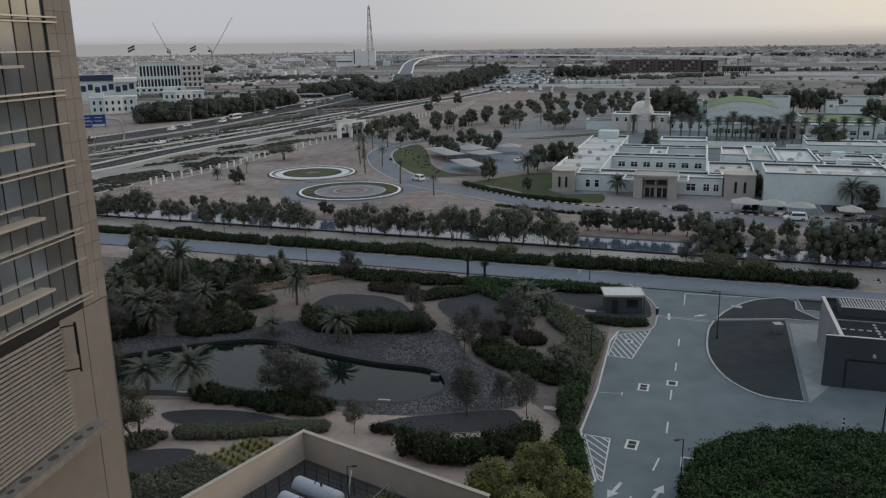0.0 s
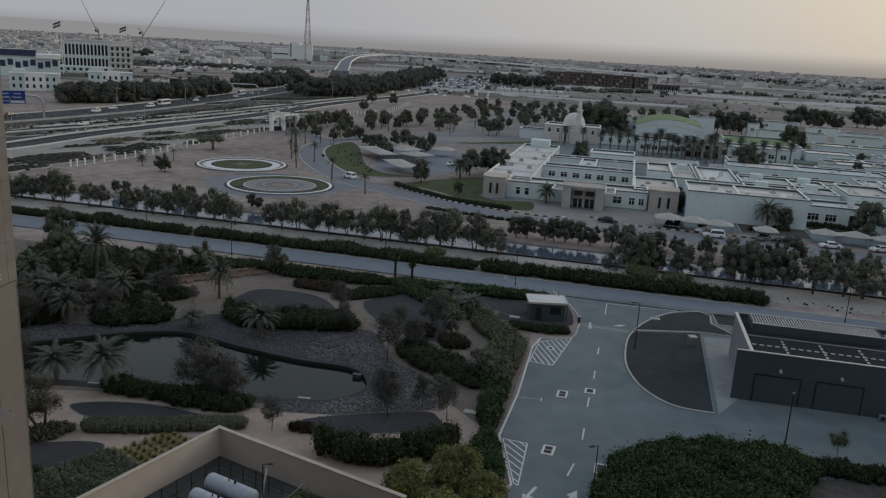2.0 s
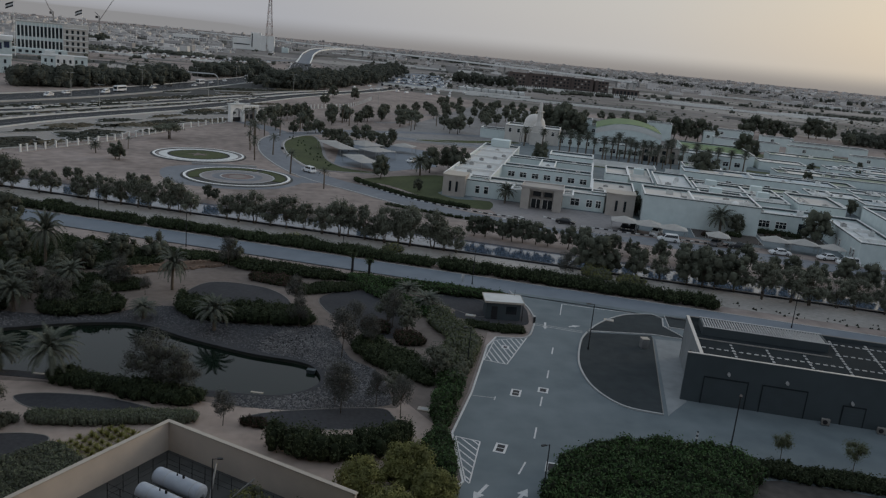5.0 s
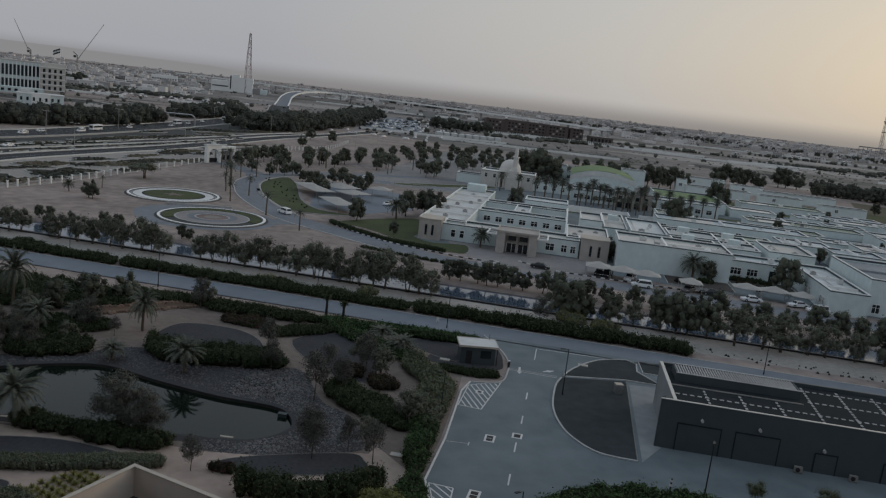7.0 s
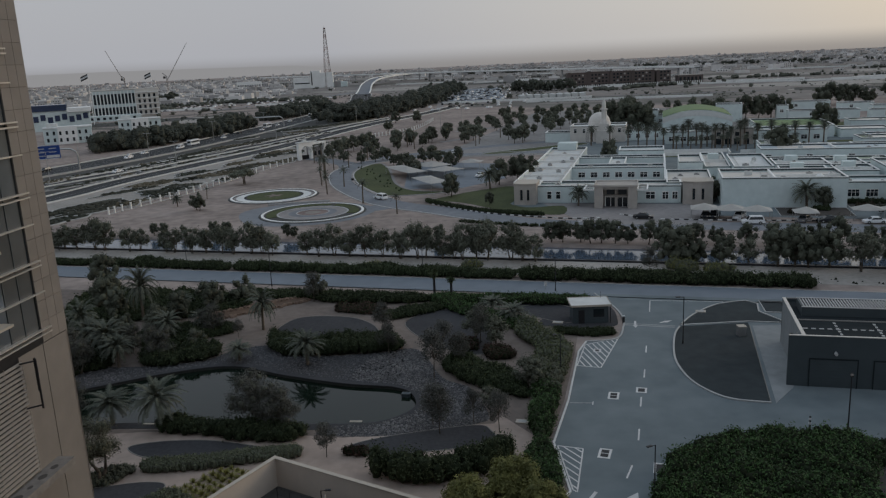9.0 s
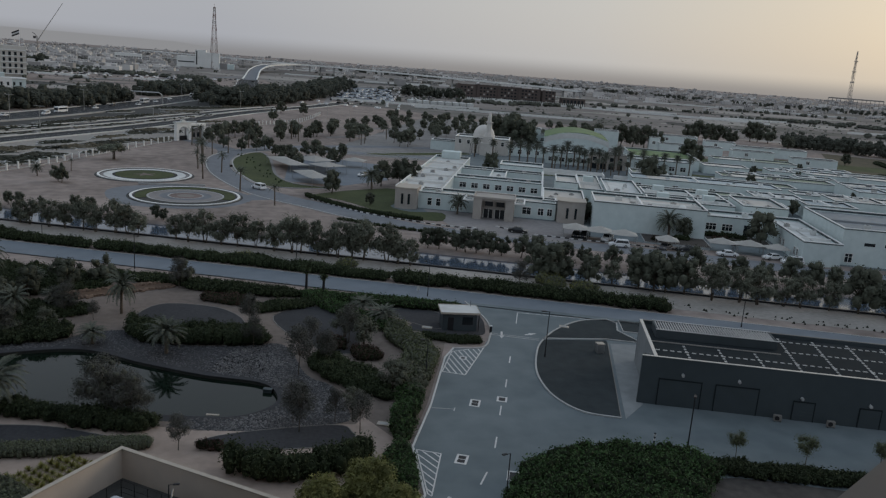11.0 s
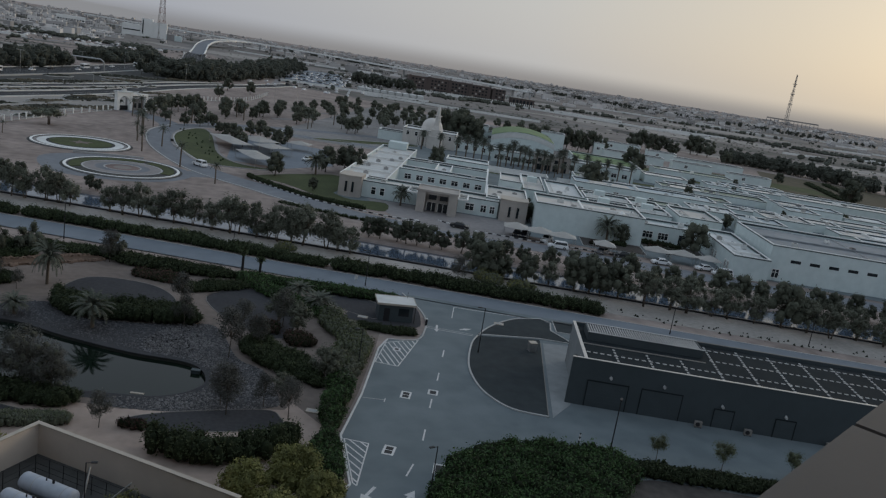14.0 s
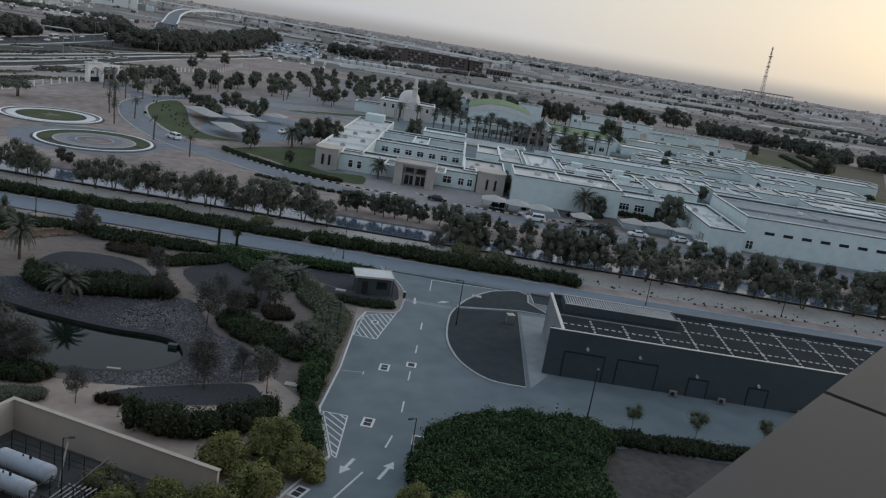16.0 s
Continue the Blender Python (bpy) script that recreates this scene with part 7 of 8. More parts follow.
slab("planter_walk", smooth_loop([(-46, 222), (-38, 232), (-22, 233), (-12, 226), (-8, 216), (-14, 204), (-26, 199.5), (-40, 204)], 4), 0.02, ROADW, "worn paving round the planter", "pavement")
solid("low_wall", Shape().box(-9, -0.2, 0, 9, 0.2, 0.5), KERB, "low white wall between the planters", "wall", m=pose(-31, 233.6, 0, 0, 0, 4))
DATE.put(26.3, 240.9, 1.25, "date palm on the school lawn")
FARTREE.put(23.1, 213.7, 0.5, "dark round bush on the school lawn")
ACACIA.put(-55.9, 281, 1.15)
DATE.put(-68, 240, 0.7, "small palm on bare sand")
for x, y, s in ((-60.5, 232, 0.75), (-59.2, 230.4, 0.6)):
    FARTREE.put(x, y, s, "dark round bush on bare sand")
for x, y, s in ((-24, 248, 1.0), (-19.6, 262, 1.05), (-12.0, 228, 1.1), (-2.2, 208.6, 0.9), (-30, 290, 1.2), (-27.5, 280, 1.25), (-21, 312, 1.0), (-62, 252, 0.6)):
    SLIM.put(x, y, s)
for x, y, s in ((13.7, 230.8, 0.95), (30, 248, 1.15)):
    FARTREE.put(x, y, s, "dark tree on the school lawn")
r = np.random.default_rng(31)
for k in range(24):
    x, y = r.uniform(-20, 60), r.uniform(366, 404)
    (SLIM if r.random() < 0.5 else GROVE).put(x, y, r.uniform(0.9, 1.4))
for x, y, s in ((-7, 473, 1.0), (-3, 534, 1.1), (11, 527, 1.1), (-2, 365, 0.85), (4, 387, 1.0), (15, 394, 1.1), (-12, 364, 0.9), (-6, 329, 0.7), (-25, 372, 1.0), (-19, 380, 0.9), (10, 376, 0.8), (22, 400, 1.0)):
    FARTREE.put(x, y, s, "dark tree inside the white fence")
slab("lawn", smooth_loop([(33, 333), (42, 340), (56, 346), (78, 356), (82, 350), (62, 339), (44, 331)], 4), 0.05, LAWN, "green strip beside the inner road", "lawn", KERB, 0.4, 0.1)
slab("compound_ground", [site(-88, 352), (-16, 336), site(-40, 322), site(-12, 326), site(-38, 345), site(-38, 395), site(48, 420), site(48, 575), site(-84, 585)], 0.016, GREYD, "grey dusty ground inside the white fence", "ground")
solid("inner_road", Shape().ribbon(smooth_loop([(-14, 338), (4, 346), (21, 355), (52, 366), (90, 372)], 5, False), 7, 0.03, thick=0.1), ROADW, "grey inner road behind the lawns", "road", kind="structure")
for x, y, s in ((-1, 300, 0.9), (3, 292, 0.9), (5, 283, 0.8), (-8, 330, 0.9), (14, 305, 0.9), (8, 310, 1.0), (18, 290, 0.9), (-14, 345, 1.1), (-28, 352, 1.2), (-26, 362, 1.2), (-22, 370, 1.2), (-31, 345, 1.0)):
    GROVE.put(x, y, s, "tree beside the curved lawn")
for x, y, s in ((-16.5, 322, 0.8), (-11, 326, 0.7), (-3.5, 312, 0.6), (1.5, 305, 0.75), (-1, 296, 0.55), (17, 300, 0.8), (12, 316, 0.9), (22, 312, 0.85), (-24, 330, 0.9)):
    FARTREE.put(x, y, s, "dark round tree beside the curved lawn")
for x, y, s in ((-27.5, 268, 1.0), (-25.5, 262, 0.9), (-29, 300, 1.1), (-26.5, 308, 1.0), (-14.5, 334, 1.1), (-34, 340, 1.2), (-36.5, 333, 1.1)):
    SLIM.put(x, y, s)
for i in range(17):
    for j in range(6):
        x, y = site(-104 + i * 8.4 + j * 1.5 + r.uniform(-1.5, 1.5), 402 + i * 1.6 + j * 27 + r.uniform(-1.5, 1.5))
        if r.random() < 0.8:
            GROVE.put(x, y, r.uniform(0.85, 1.25), tall=r.uniform(0.9, 1.1))
slab("car_park", [site(-75, 415), site(45, 430), site(45, 560), site(-80, 570)], 0.02, GREYD, "grey dusty car park under the grove", "car park")
slab("car_park", [(0, 250), (18, 246), (34, 262), (36, 300), (8, 318), (2, 300)], 0.025, ROADGREY, "smooth grey parking place", "car park")


def canopy(x, y, deg, w, l, h=2.4, sag=1.1, label="off-white shade canopy on thin posts", group="shade canopies"):
    c = thing("shade_canopy", pose(x, y, 0.05, 0, 0, deg), label, "canopy", group)
    n = 8
    v, f = [], []
    for j in range(n + 1):
        for i in range(n + 1):
            s, t = i / n * 2 - 1, j / n * 2 - 1
            v.append((s * w / 2, t * l / 2, h + sag * (1 - max(abs(s), abs(t))) ** 1.0 - 0.15 * (1 - s * s) * abs(t)))
    f = [(j * (n + 1) + i, j * (n + 1) + i + 1, (j + 1) * (n + 1) + i + 1, (j + 1) * (n + 1) + i) for j in range(n) for i in range(n)]
    s = Shape().add(v, f)
    s.add([(p[0], p[1], p[2] - 0.04) for p in v], [q[::-1] for q in f])
    part("cover", s, CANVAS, c)
    for sx in (-1, 1):
        for sy in (-1, 1):
            part("post", Shape().tube((sx * (w / 2 - 0.2), sy * (l / 2 - 0.2), -0.05), (sx * (w / 2 - 0.2), sy * (l / 2 - 0.2), h + 0.05), 0.06, None, 6), STEEL, c)
    return c


for a, b, w_, l_ in ((10.7, 194.5, 6, 5.5), (16.6, 193.6, 6, 5.5), (22.2, 192.2, 6.4, 4.5), (32.2, 190.2, 5.2, 4.6), (45.5, 193.5, 6.5, 4), (52, 194, 6.5, 4), (58, 192.5, 5.5, 4)):
    x, y = site(a, b)
    canopy(x, y, SITE_DEG, w_, l_)
canopy(1.0, 279, -68, 22, 7, 2.6, 0.8, "long draped parking shade beside the lawn")
canopy(8.6, 250, -70, 17, 7, 2.6, 0.8, "long draped parking shade beside the lawn")
canopy(10.6, 284, -55, 12, 9, 3.0, 1.3, "peaked white tent in the parking place")
canopy(14.5, 272, -55, 10, 9, 2.8, 1.0, "peaked white tent in the parking place")
canopy(25, 290, -20, 8, 6, 2.6, 1.0, "small white tent beside dark trees")


# ---- vehicles ----
def car_meshes(paint, suv=False, length=4.7):
    """Body with bonnet, boot and tapering cabin; a pane on each side of the cabin."""
    hr, hw = (1.82, 1.02) if suv else (1.46, 0.92)
    L, w = length / 2, 0.93
    prof = [(-L, 0.32), (-L - 0.04, 0.62), (-L + 0.06, hw - 0.16), (-L + 1.15, hw), (L - (0.15 if suv else 0.75), hw), (L - 0.04, hw - 0.08), (L + 0.03, 0.6), (L, 0.32)]
    n = len(prof)
    s = Shape().add([(x, -w, z) for x, z in prof] + [(x, w, z) for x, z in prof], [tuple(range(n - 1, -1, -1)), tuple(range(n, 2 * n))] + [(i, (i + 1) % n, n + (i + 1) % n, n + i) for i in range(n)])
    xb0, xb1 = -L + 1.05, L - (0.12 if suv else 0.7)
    xt0, xt1 = -L + 1.75, L - (0.45 if suv else 1.5)
    c = [(xb0, -w + 0.04, hw - 0.01), (xb1, -w + 0.04, hw - 0.01), (xb1, w - 0.04, hw - 0.01), (xb0, w - 0.04, hw - 0.01), (xt0, -0.70, hr), (xt1, -0.70, hr), (xt1, 0.70, hr), (xt0, 0.70, hr)]
    s.add(c, [(4, 5, 6, 7), (0, 1, 5, 4), (1, 2, 6, 5), (2, 3, 7, 6), (3, 0, 4, 7)])
    s.box(xt0 + 0.1, -0.6, hr, xt1 - 0.1, 0.6, hr + 0.04)
    panes = []
    for nm, a, b, d, e in (("side_window", 0, 1, 5, 4), ("rear_window", 1, 2, 6, 5), ("side_window", 2, 3, 7, 6), ("windscreen", 3, 0, 4, 7)):
        q = [Vector(c[k]) for k in (a, b, d, e)]
        nrm = (q[1] - q[0]).cross(q[3] - q[0]).normalized() * 0.015
        at = lambda u, v: q[0].lerp(q[1], u).lerp(q[3].lerp(q[2], u), v) + nrm
        panes.append((nm, Shape().add([at(0.06, 0.12), at(0.94, 0.12), at(0.94, 0.86), at(0.06, 0.86)], [(0, 1, 2, 3)]).mesh(nm, [GLASS])))
    return s.mesh("body", [paint]), panes


wheel_mesh = Shape().tube((0, -0.12, 0), (0, 0.12, 0), 0.36, None, 14).mesh("wheel", [TYRE])
rim_mesh = Shape().tube((0, -0.135, 0), (0, 0.135, 0), 0.2, None, 10).mesh("rim", [STEEL])
light_mesh = Shape().box(-0.03, -0.2, -0.08, 0.03, 0.2, 0.08).mesh("headlight", [COPING])
CARS = {("white", True): car_meshes(CARW, True, 4.9), ("white", False): car_meshes(CARW), ("dark", False): car_meshes(CARD), ("dark", True): car_meshes(CARD, True, 4.9), ("grey", False): car_meshes(CARG), ("grey", True): car_meshes(CARG, True, 4.9)}


def car(x, y, deg, colour="white", suv=False, where="parked by the school", group="parked cars"):
    c = thing("car", pose(x, y, 0.05, 0, 0, deg), f"{colour} {'off-road car' if suv else 'saloon car'} {where}", "car", group)
    body, glass = CARS[(colour, suv)]
    part("body", body, CARW, c)
    for nm, pane in glass:
        part(nm, pane, GLASS, c)
    L = 4.9 if suv else 4.7
    for sx in (-1, 1):
        for sy in (-1, 1):
            w = part("wheel", wheel_mesh, TYRE, c, at=pose(sx * L * 0.3, sy * 0.84, 0.36))
            part("rim", rim_mesh, STEEL, w)
        part("headlight", light_mesh, COPING, c, at=pose(-L / 2 + 0.0, sx * 0.62, 0.72))


def site_car(a, b, deg, *k, **q):
    x, y = site(a, b)
    car(x, y, deg + SITE_DEG, *k, **q)


site_car(20.9, 187.4, 4, "white", True)
site_car(18.6, 193.6, 70, "white", True, where="parked under a shade canopy")
site_car(13.2, 194.6, 75, "dark", True, where="parked under a shade canopy")
site_car(11.2, 194.8, 80, "dark", False, where="parked under a shade canopy")
site_car(-3.1, 192.6, 176, "dark", False, where="on the school forecourt")
site_car(32.0, 190.3, 60, "grey", False, where="parked under a shade canopy")
site_car(36.9, 189.8, 10, "dark", False)
site_car(46.0, 188.8, 6, "white", False)
site_car(56.7, 190.2, 20, "white", False)
site_car(60.2, 187.0, 15, "white", True)
car(-7.0, 233.0, -55, "white", True, where="on the curved drive", group="cars on the drive")
car(22, 340, 10, "white", False, where="on the drive", group="cars on the drive")
car(26, 268, 60, "white", False, where="in the grey parking place")
for k in range(60):
    x, y = 48 + 4.6 * (k % 15) + 0.06 * 70 * (k // 15) + r.uniform(-1, 1), 800 + 62 * (k // 15) + r.uniform(-16, 16)
    car(x, y, r.uniform(0, 180), r.choice(["white", "white", "dark", "grey"]), bool(r.random() < 0.4), where="on the dusty far car park", group="cars on the far car park")

# ---- white fence and gate ----
FENCE = smooth_loop([(-85.6, 232.2), (-71.3, 263.7), (-59.9, 300.5), (-45.5, 344)], 9, False)
FENCE2 = smooth_loop([(-33.5, 362), (-18.8, 429.9), (6.5, 468.3), (22.7, 541.9)], 14, False)
for pts in (FENCE, FENCE2):
    fe = thing("boundary_fence", pose(0, 0, 0), "white boundary fence of posts and rails", "fence")
    fpost = Shape().box(-0.2, -0.2, 0, 0.2, 0.2, 2.0).box(-0.26, -0.26, 2.0, 0.26, 0.26, 2.12).mesh("fence_post", [WHITE2])
    for p, q in zip(pts, pts[1:]):
        ang = math.degrees(math.atan2(q[1] - p[1], q[0] - p[0]))
        part("fence_post", fpost, WHITE2, fe, at=pose(p[0], p[1], 0, 0, 0, ang))
        d = math.dist(p, q)
        for z0, z1 in ((0.75, 0.83), (1.42, 1.5)):
            part("fence_rail", Shape().box(0.2, -0.04, z0, d - 0.2, 0.04, z1), EDGING, fe, at=pose(p[0], p[1], 0, 0, 0, ang))
        part("plinth", Shape().box(0.2, -0.1, 0, d - 0.2, 0.1, 0.3), KERB, fe, at=pose(p[0], p[1], 0, 0, 0, ang))
GA = pose(-44.4, 345.5, 0, 0, 0, 47)
gate = thing("gatehouse", GA, "white arched gatehouse of the compound", "gate")
arch = [(1.3 + 2.5 * (1 - math.cos(math.pi * i / 12)), 3.6 + 2.2 * math.sin(math.pi * i / 12)) for i in range(13)]
part("pier", Shape().box(0, -0.8, 0, 1.3, 0.8, 7.2), WHITE2, gate)
part("pier", Shape().box(6.3, -0.8, 0, 7.6, 0.8, 7.2), WHITE2, gate)
prof = [(1.3, 7.2)] + arch + [(6.3, 7.2)]
na = len(prof)
part("arch", Shape().add([(x, -0.7, z) for x, z in prof] + [(x, 0.7, z) for x, z in prof], [tuple(range(na)), tuple(range(2 * na - 1, na - 1, -1))] + [(i, i + 1, na + i + 1, na + i) for i in range(1, na - 2)]), WHITE2, gate)
part("roof", Shape().box(-0.4, -1.1, 7.2, 8.0, 1.1, 7.7).box(3.0, -0.6, 7.7, 4.6, 0.6, 8.5), ROOFW, gate)
part("side_beam", Shape().box(7.6, -0.8, 6.0, 15.4, 0.8, 6.9), WHITE2, gate)
part("side_post", Shape().box(14.4, -0.6, 0, 15.4, 0.6, 6.0), WHITE2, gate)
part("side_room", Shape().box(8.6, 0.9, 0, 14.6, 4.6, 4.6), PAVE, gate)
part("gate_leaf", Shape().box(1.3, 0.4, 0.1, 6.3, 0.5, 1.9), DARKM, gate)
part("opening", Shape().box(9.6, 0.84, 1.0, 11.0, 0.91, 3.0), GLASS, gate)
part("opening", Shape().box(12, 0.84, 1.0, 13.4, 0.91, 3.0), GLASS, gate)


# ---- highway ----
HW1 = smooth_loop([(-175, 180), (-143, 226), (-119.2, 264.9), (-105.1, 308.4), (-85.2, 354.4), (-70.8, 385.7), (-54.4, 429.4), (-34.5, 492.4), (-12.3, 549.5), (20, 620), (50, 700)], 6, False)
HW3 = smooth_loop([(-190, 215), (-158, 264), (-136.3, 304.7), (-115.4, 339.7), (-89.4, 396.5), (-68.9, 441.8), (-48.2, 490.8), (-30.1, 537.8), (-4, 590)], 6, False)
HW2 = smooth_loop([(-222, 215), (-186, 285), (-153, 347), (-130, 400), (-117, 440), (-93, 530), (-78, 600), (-60, 690), (-45, 800), (-42, 900), (-46, 1000), (-48, 1090)], 6, False)


for pts, w_ in ((HW1, 11.5), (HW2, 23.0), (HW3, 8.5)):
    hw = solid("highway", Shape().ribbon(pts, w_, 0.05, thick=0.1), ASPH, "dark asphalt highway carriageway", "highway", kind="structure")
    for sg in (-1, 1):
        part("kerb", Shape().ribbon(beside(pts, sg * (w_ / 2 + 0.5)), 0.45, 0.5, thick=0.6), ROOFW, hw, "white concrete kerb wall")
    for o in ((0,) if w_ < 20 else (-7.5, -3.7, 0.1, 3.8, 7.5)):
        part("lane_line", Shape().ribbon(beside(pts, o), 0.16, 0.06), KERB, hw)
part("median_barrier", Shape().ribbon(beside(HW2, -13.5)[:30], 0.6, 0.8, thick=0.9), KERB, hw, "pale concrete barrier")
# dark gravel between the carriageways, with narrow white-edged walks
band = lambda a, b, n0, n1: a[n0:n1] + b[n0:n1][::-1]
slab("median_ground", beside(HW3, 4.2)[:-2] + beside(HW2, -12)[:38][::-1], 0.02, GRIT, "dark gravel between the carriageways", "verge")
slab("median_ground", beside(HW1, 5.6)[:48] + beside(HW3, -4.2)[:-2][::-1], 0.022, GRIT, "dark gravel between the carriageways", "verge")
for off, n0, n1 in ((6.5, 18, 40), (11, 20, 34)):
    solid("verge_path", Shape().ribbon([(x + 1.5 * math.sin(y * 0.05), y) for x, y in beside(HW3, off)[n0:n1]], 1.3, 0.06, thick=0.1), PALE, "pale narrow path on the highway verge", "path", kind="structure")
slab("verge", smooth_loop([(-128, 262), (-112, 300), (-96, 336), (-76, 384), (-60, 428), (-48, 462), (-36, 400), (-50, 348), (-64, 302), (-78, 264), (-92, 236), (-120, 222)], 5), 0.02, PALE, "pale sandy verge beside the highway", "verge")
# the flyover in the distance: a long deck with a ramp bending up to it
FLY = smooth_loop([(-47.4, 1083.5, 0.2), (-49.6, 1195.5, 1), (-52.1, 1428.4, 6), (-36.3, 1564.2, 12), (13.4, 1707.9, 15), (96.6, 1724.3, 15)], 8, False)
DECK = [(-378.0, 2303.2, 15), (-167.6, 2054.6, 15), (14.1, 1793.3, 15), (96.6, 1724.3, 15), (229.8, 1506.7, 15), (401.6, 1262.6, 14), (450, 1205, 12)]
fly = solid("flyover", Shape().ribbon(FLY, 18, thick=1.4).ribbon(DECK, 14, thick=1.6), ROADW, "pale curving flyover in the distance", "bridge", kind="structure")
for line_, off in ((FLY, -9), (FLY, 9), (DECK, -7), (DECK, 7)):
    part("parapet", Shape().ribbon(beside(line_, off, 1.2), 1.6, thick=2.4), WHITE2, fly)
for x, y, z in smooth_loop(DECK, 6, False)[::2]:
    part("pier", Shape().box(x - 1.5, y - 1, 0, x + 1.5, y + 1, z - 1.5), KERB, fly)
# planted beds on the verge: centre, half length and half depth in metres
r = np.random.default_rng(55)
BEDS = ((-96.8, 243.3, 15, 7.5), (-85.9, 249.9, 7, 4), (-80.7, 272.3, 9, 6), (-77.7, 283, 6, 5), (-91.4, 291.8, 10, 5), (-79.7, 262.1, 5, 3), (-94.7, 276.5, 11, 2.6), (-71.7, 310.2, 10, 5), (-65.1, 294.9, 5, 2.4),
        (-65.1, 327.3, 12, 4.5), (-60.9, 336.5, 9, 3.6), (-82.5, 318.5, 8, 4), (-96.5, 403.2, 20, 4.5), (-89.8, 425.8, 14, 4), (-90.8, 470.8, 8, 4), (-61.4, 369.4, 9, 5), (-51.1, 343.4, 11, 4), (-66.2, 525.6, 20, 6))
BEDS2 = ((-48.8, 536.7, 24, 6), (-31.8, 570.3, 22, 6), (-96.1, 226.5, 7, 3), (-79.3, 301.2, 6, 4), (-59.3, 381.4, 10, 5), (-112, 352, 12, 2.4), (-46, 410, 12, 4), (-38, 440, 10, 3.5), (-102, 372, 16, 2.5), (-78, 450, 16, 4), (-60, 500, 14, 3.5), (-108, 232, 10, 4), (-50, 376, 7, 3), (-70, 345, 9, 3))
verge, low = Shape(), Shape()
MEDIAN = []
for k in range(26):
    (x0, y0), (x1, y1) = HW3[12 + k], beside(HW1, 0)[min(len(HW1) - 1, 14 + k)]
    if k % 2:
        MEDIAN.append((x0 * 0.5 + x1 * 0.5, y0 * 0.5 + y1 * 0.5, 6 + 3 * math.sin(k), 2.0))
    else:
        q = beside(HW3, 8.5 + 2.5 * math.sin(k * 2.3))[12 + k]
        MEDIAN.append((q[0], q[1], 8 + 4 * math.sin(k * 1.3), 2.4))
for k, (cx, cy, L_, W_) in enumerate(BEDS + BEDS2 + tuple(MEDIAN)):
    ang = radians(58 + 8 * math.sin(k * 1.7))
    p1, p2 = r.uniform(0, 6.28, 2)
    loop = []
    for q in np.linspace(0, 6.28, 26, endpoint=False):
        w = 1 + 0.22 * math.sin(3 * q + p1) + 0.16 * math.sin(5 * q + p2)
        u_, v_ = 1.12 * L_ * w * math.cos(q), 1.25 * W_ * w * math.sin(q)
        loop.append((cx + u_ * math.cos(ang) - v_ * math.sin(ang), cy + u_ * math.sin(ang) + v_ * math.cos(ang)))
    verge.prism(loop, 0.0, 0.35, k % 3)
    verge.ribbon(loop + loop[:2], 0.4, 0.37, 3, 0.35)
    n = int(L_ * W_ * 1.6)
    p = r.uniform(-1, 1, size=(n, 2))
    p = p[(p ** 2).sum(1) < 1] * (L_, W_)
    for u_, v_ in p:
        q = r.uniform(0.5, 1.1)
        low.dome((cx + u_ * math.cos(ang) - v_ * math.sin(ang), cy + u_ * math.sin(ang) + v_ * math.cos(ang), 0.25), q, r.uniform(0.3, 0.7), k % 3, 6, 4, r)
solid("verge_planting", verge, [VERGE, OLIVE, TWIGS, KERB], "smooth dark and olive ground-cover beds beside the highway", "ground cover", kind="stuff")
solid("verge_shrubs", low, [VERGE, OLIVE, TWIGS], "low rounded shrubs in the highway beds", "shrubs", kind="stuff")


def vehicle_on(pts, s, off, colour, suv=False):
    i = int(s)
    p, q = pts[i], pts[i + 1]
    t = s - i
    d = Vector((q[0] - p[0], q[1] - p[1])).normalized()
    car(p[0] + (q[0] - p[0]) * t - d.y * off, p[1] + (q[1] - p[1]) * t + d.x * off, math.degrees(math.atan2(d.y, d.x)), colour, suv, "driving on the highway", "cars on the highway")


for s, off, colour, suv in ((12.5, 4, "dark", True), (17, -2, "white", False), (17.6, 2, "white", False), (19.4, 3, "white", False), (23, -3, "white", True), (23.4, -1, "white", True), (25.2, 3, "white", True), (27, 0, "white", False), (28.6, 3, "dark", False), (30, -3, "white", False), (33, 0, "white", False), (36, 3, "white", False)):
    vehicle_on(HW2, s, off, colour, suv)
vehicle_on(HW3, 10.4, 0, "white")
vehicle_on(HW3, 17.4, 0, "white")


def bus(x, y, deg, l=9.0):
    b_ = thing("bus", pose(x, y, 0.05, 0, 0, deg), "white bus driving on the highway", "bus", "buses on the highway")
    part("body", Shape().box(-l / 2, -1.2, 0.45, l / 2, 1.2, 3.0).box(-l / 2 + 0.2, -1.1, 3.0, l / 2 - 0.2, 1.1, 3.15), CARW, b_)
    part("windows", Shape().box(-l / 2 + 0.5, -1.23, 1.6, l / 2 - 0.4, 1.23, 2.5).box(-l / 2 - 0.03, -1.0, 1.4, l / 2 - 1, 1.0, 2.6), GLASS, b_)
    for sx in (-0.32, 0.32):
        for sy in (-1.08, 1.08):
            part("wheel", wheel_mesh, TYRE, b_, at=pose(sx * l, sy, 0.42) @ Matrix.Scale(1.2, 4))


bus(-114, 447, 74)
bus(-90, 552, 76)
bus(-70, 645, 78, 8)
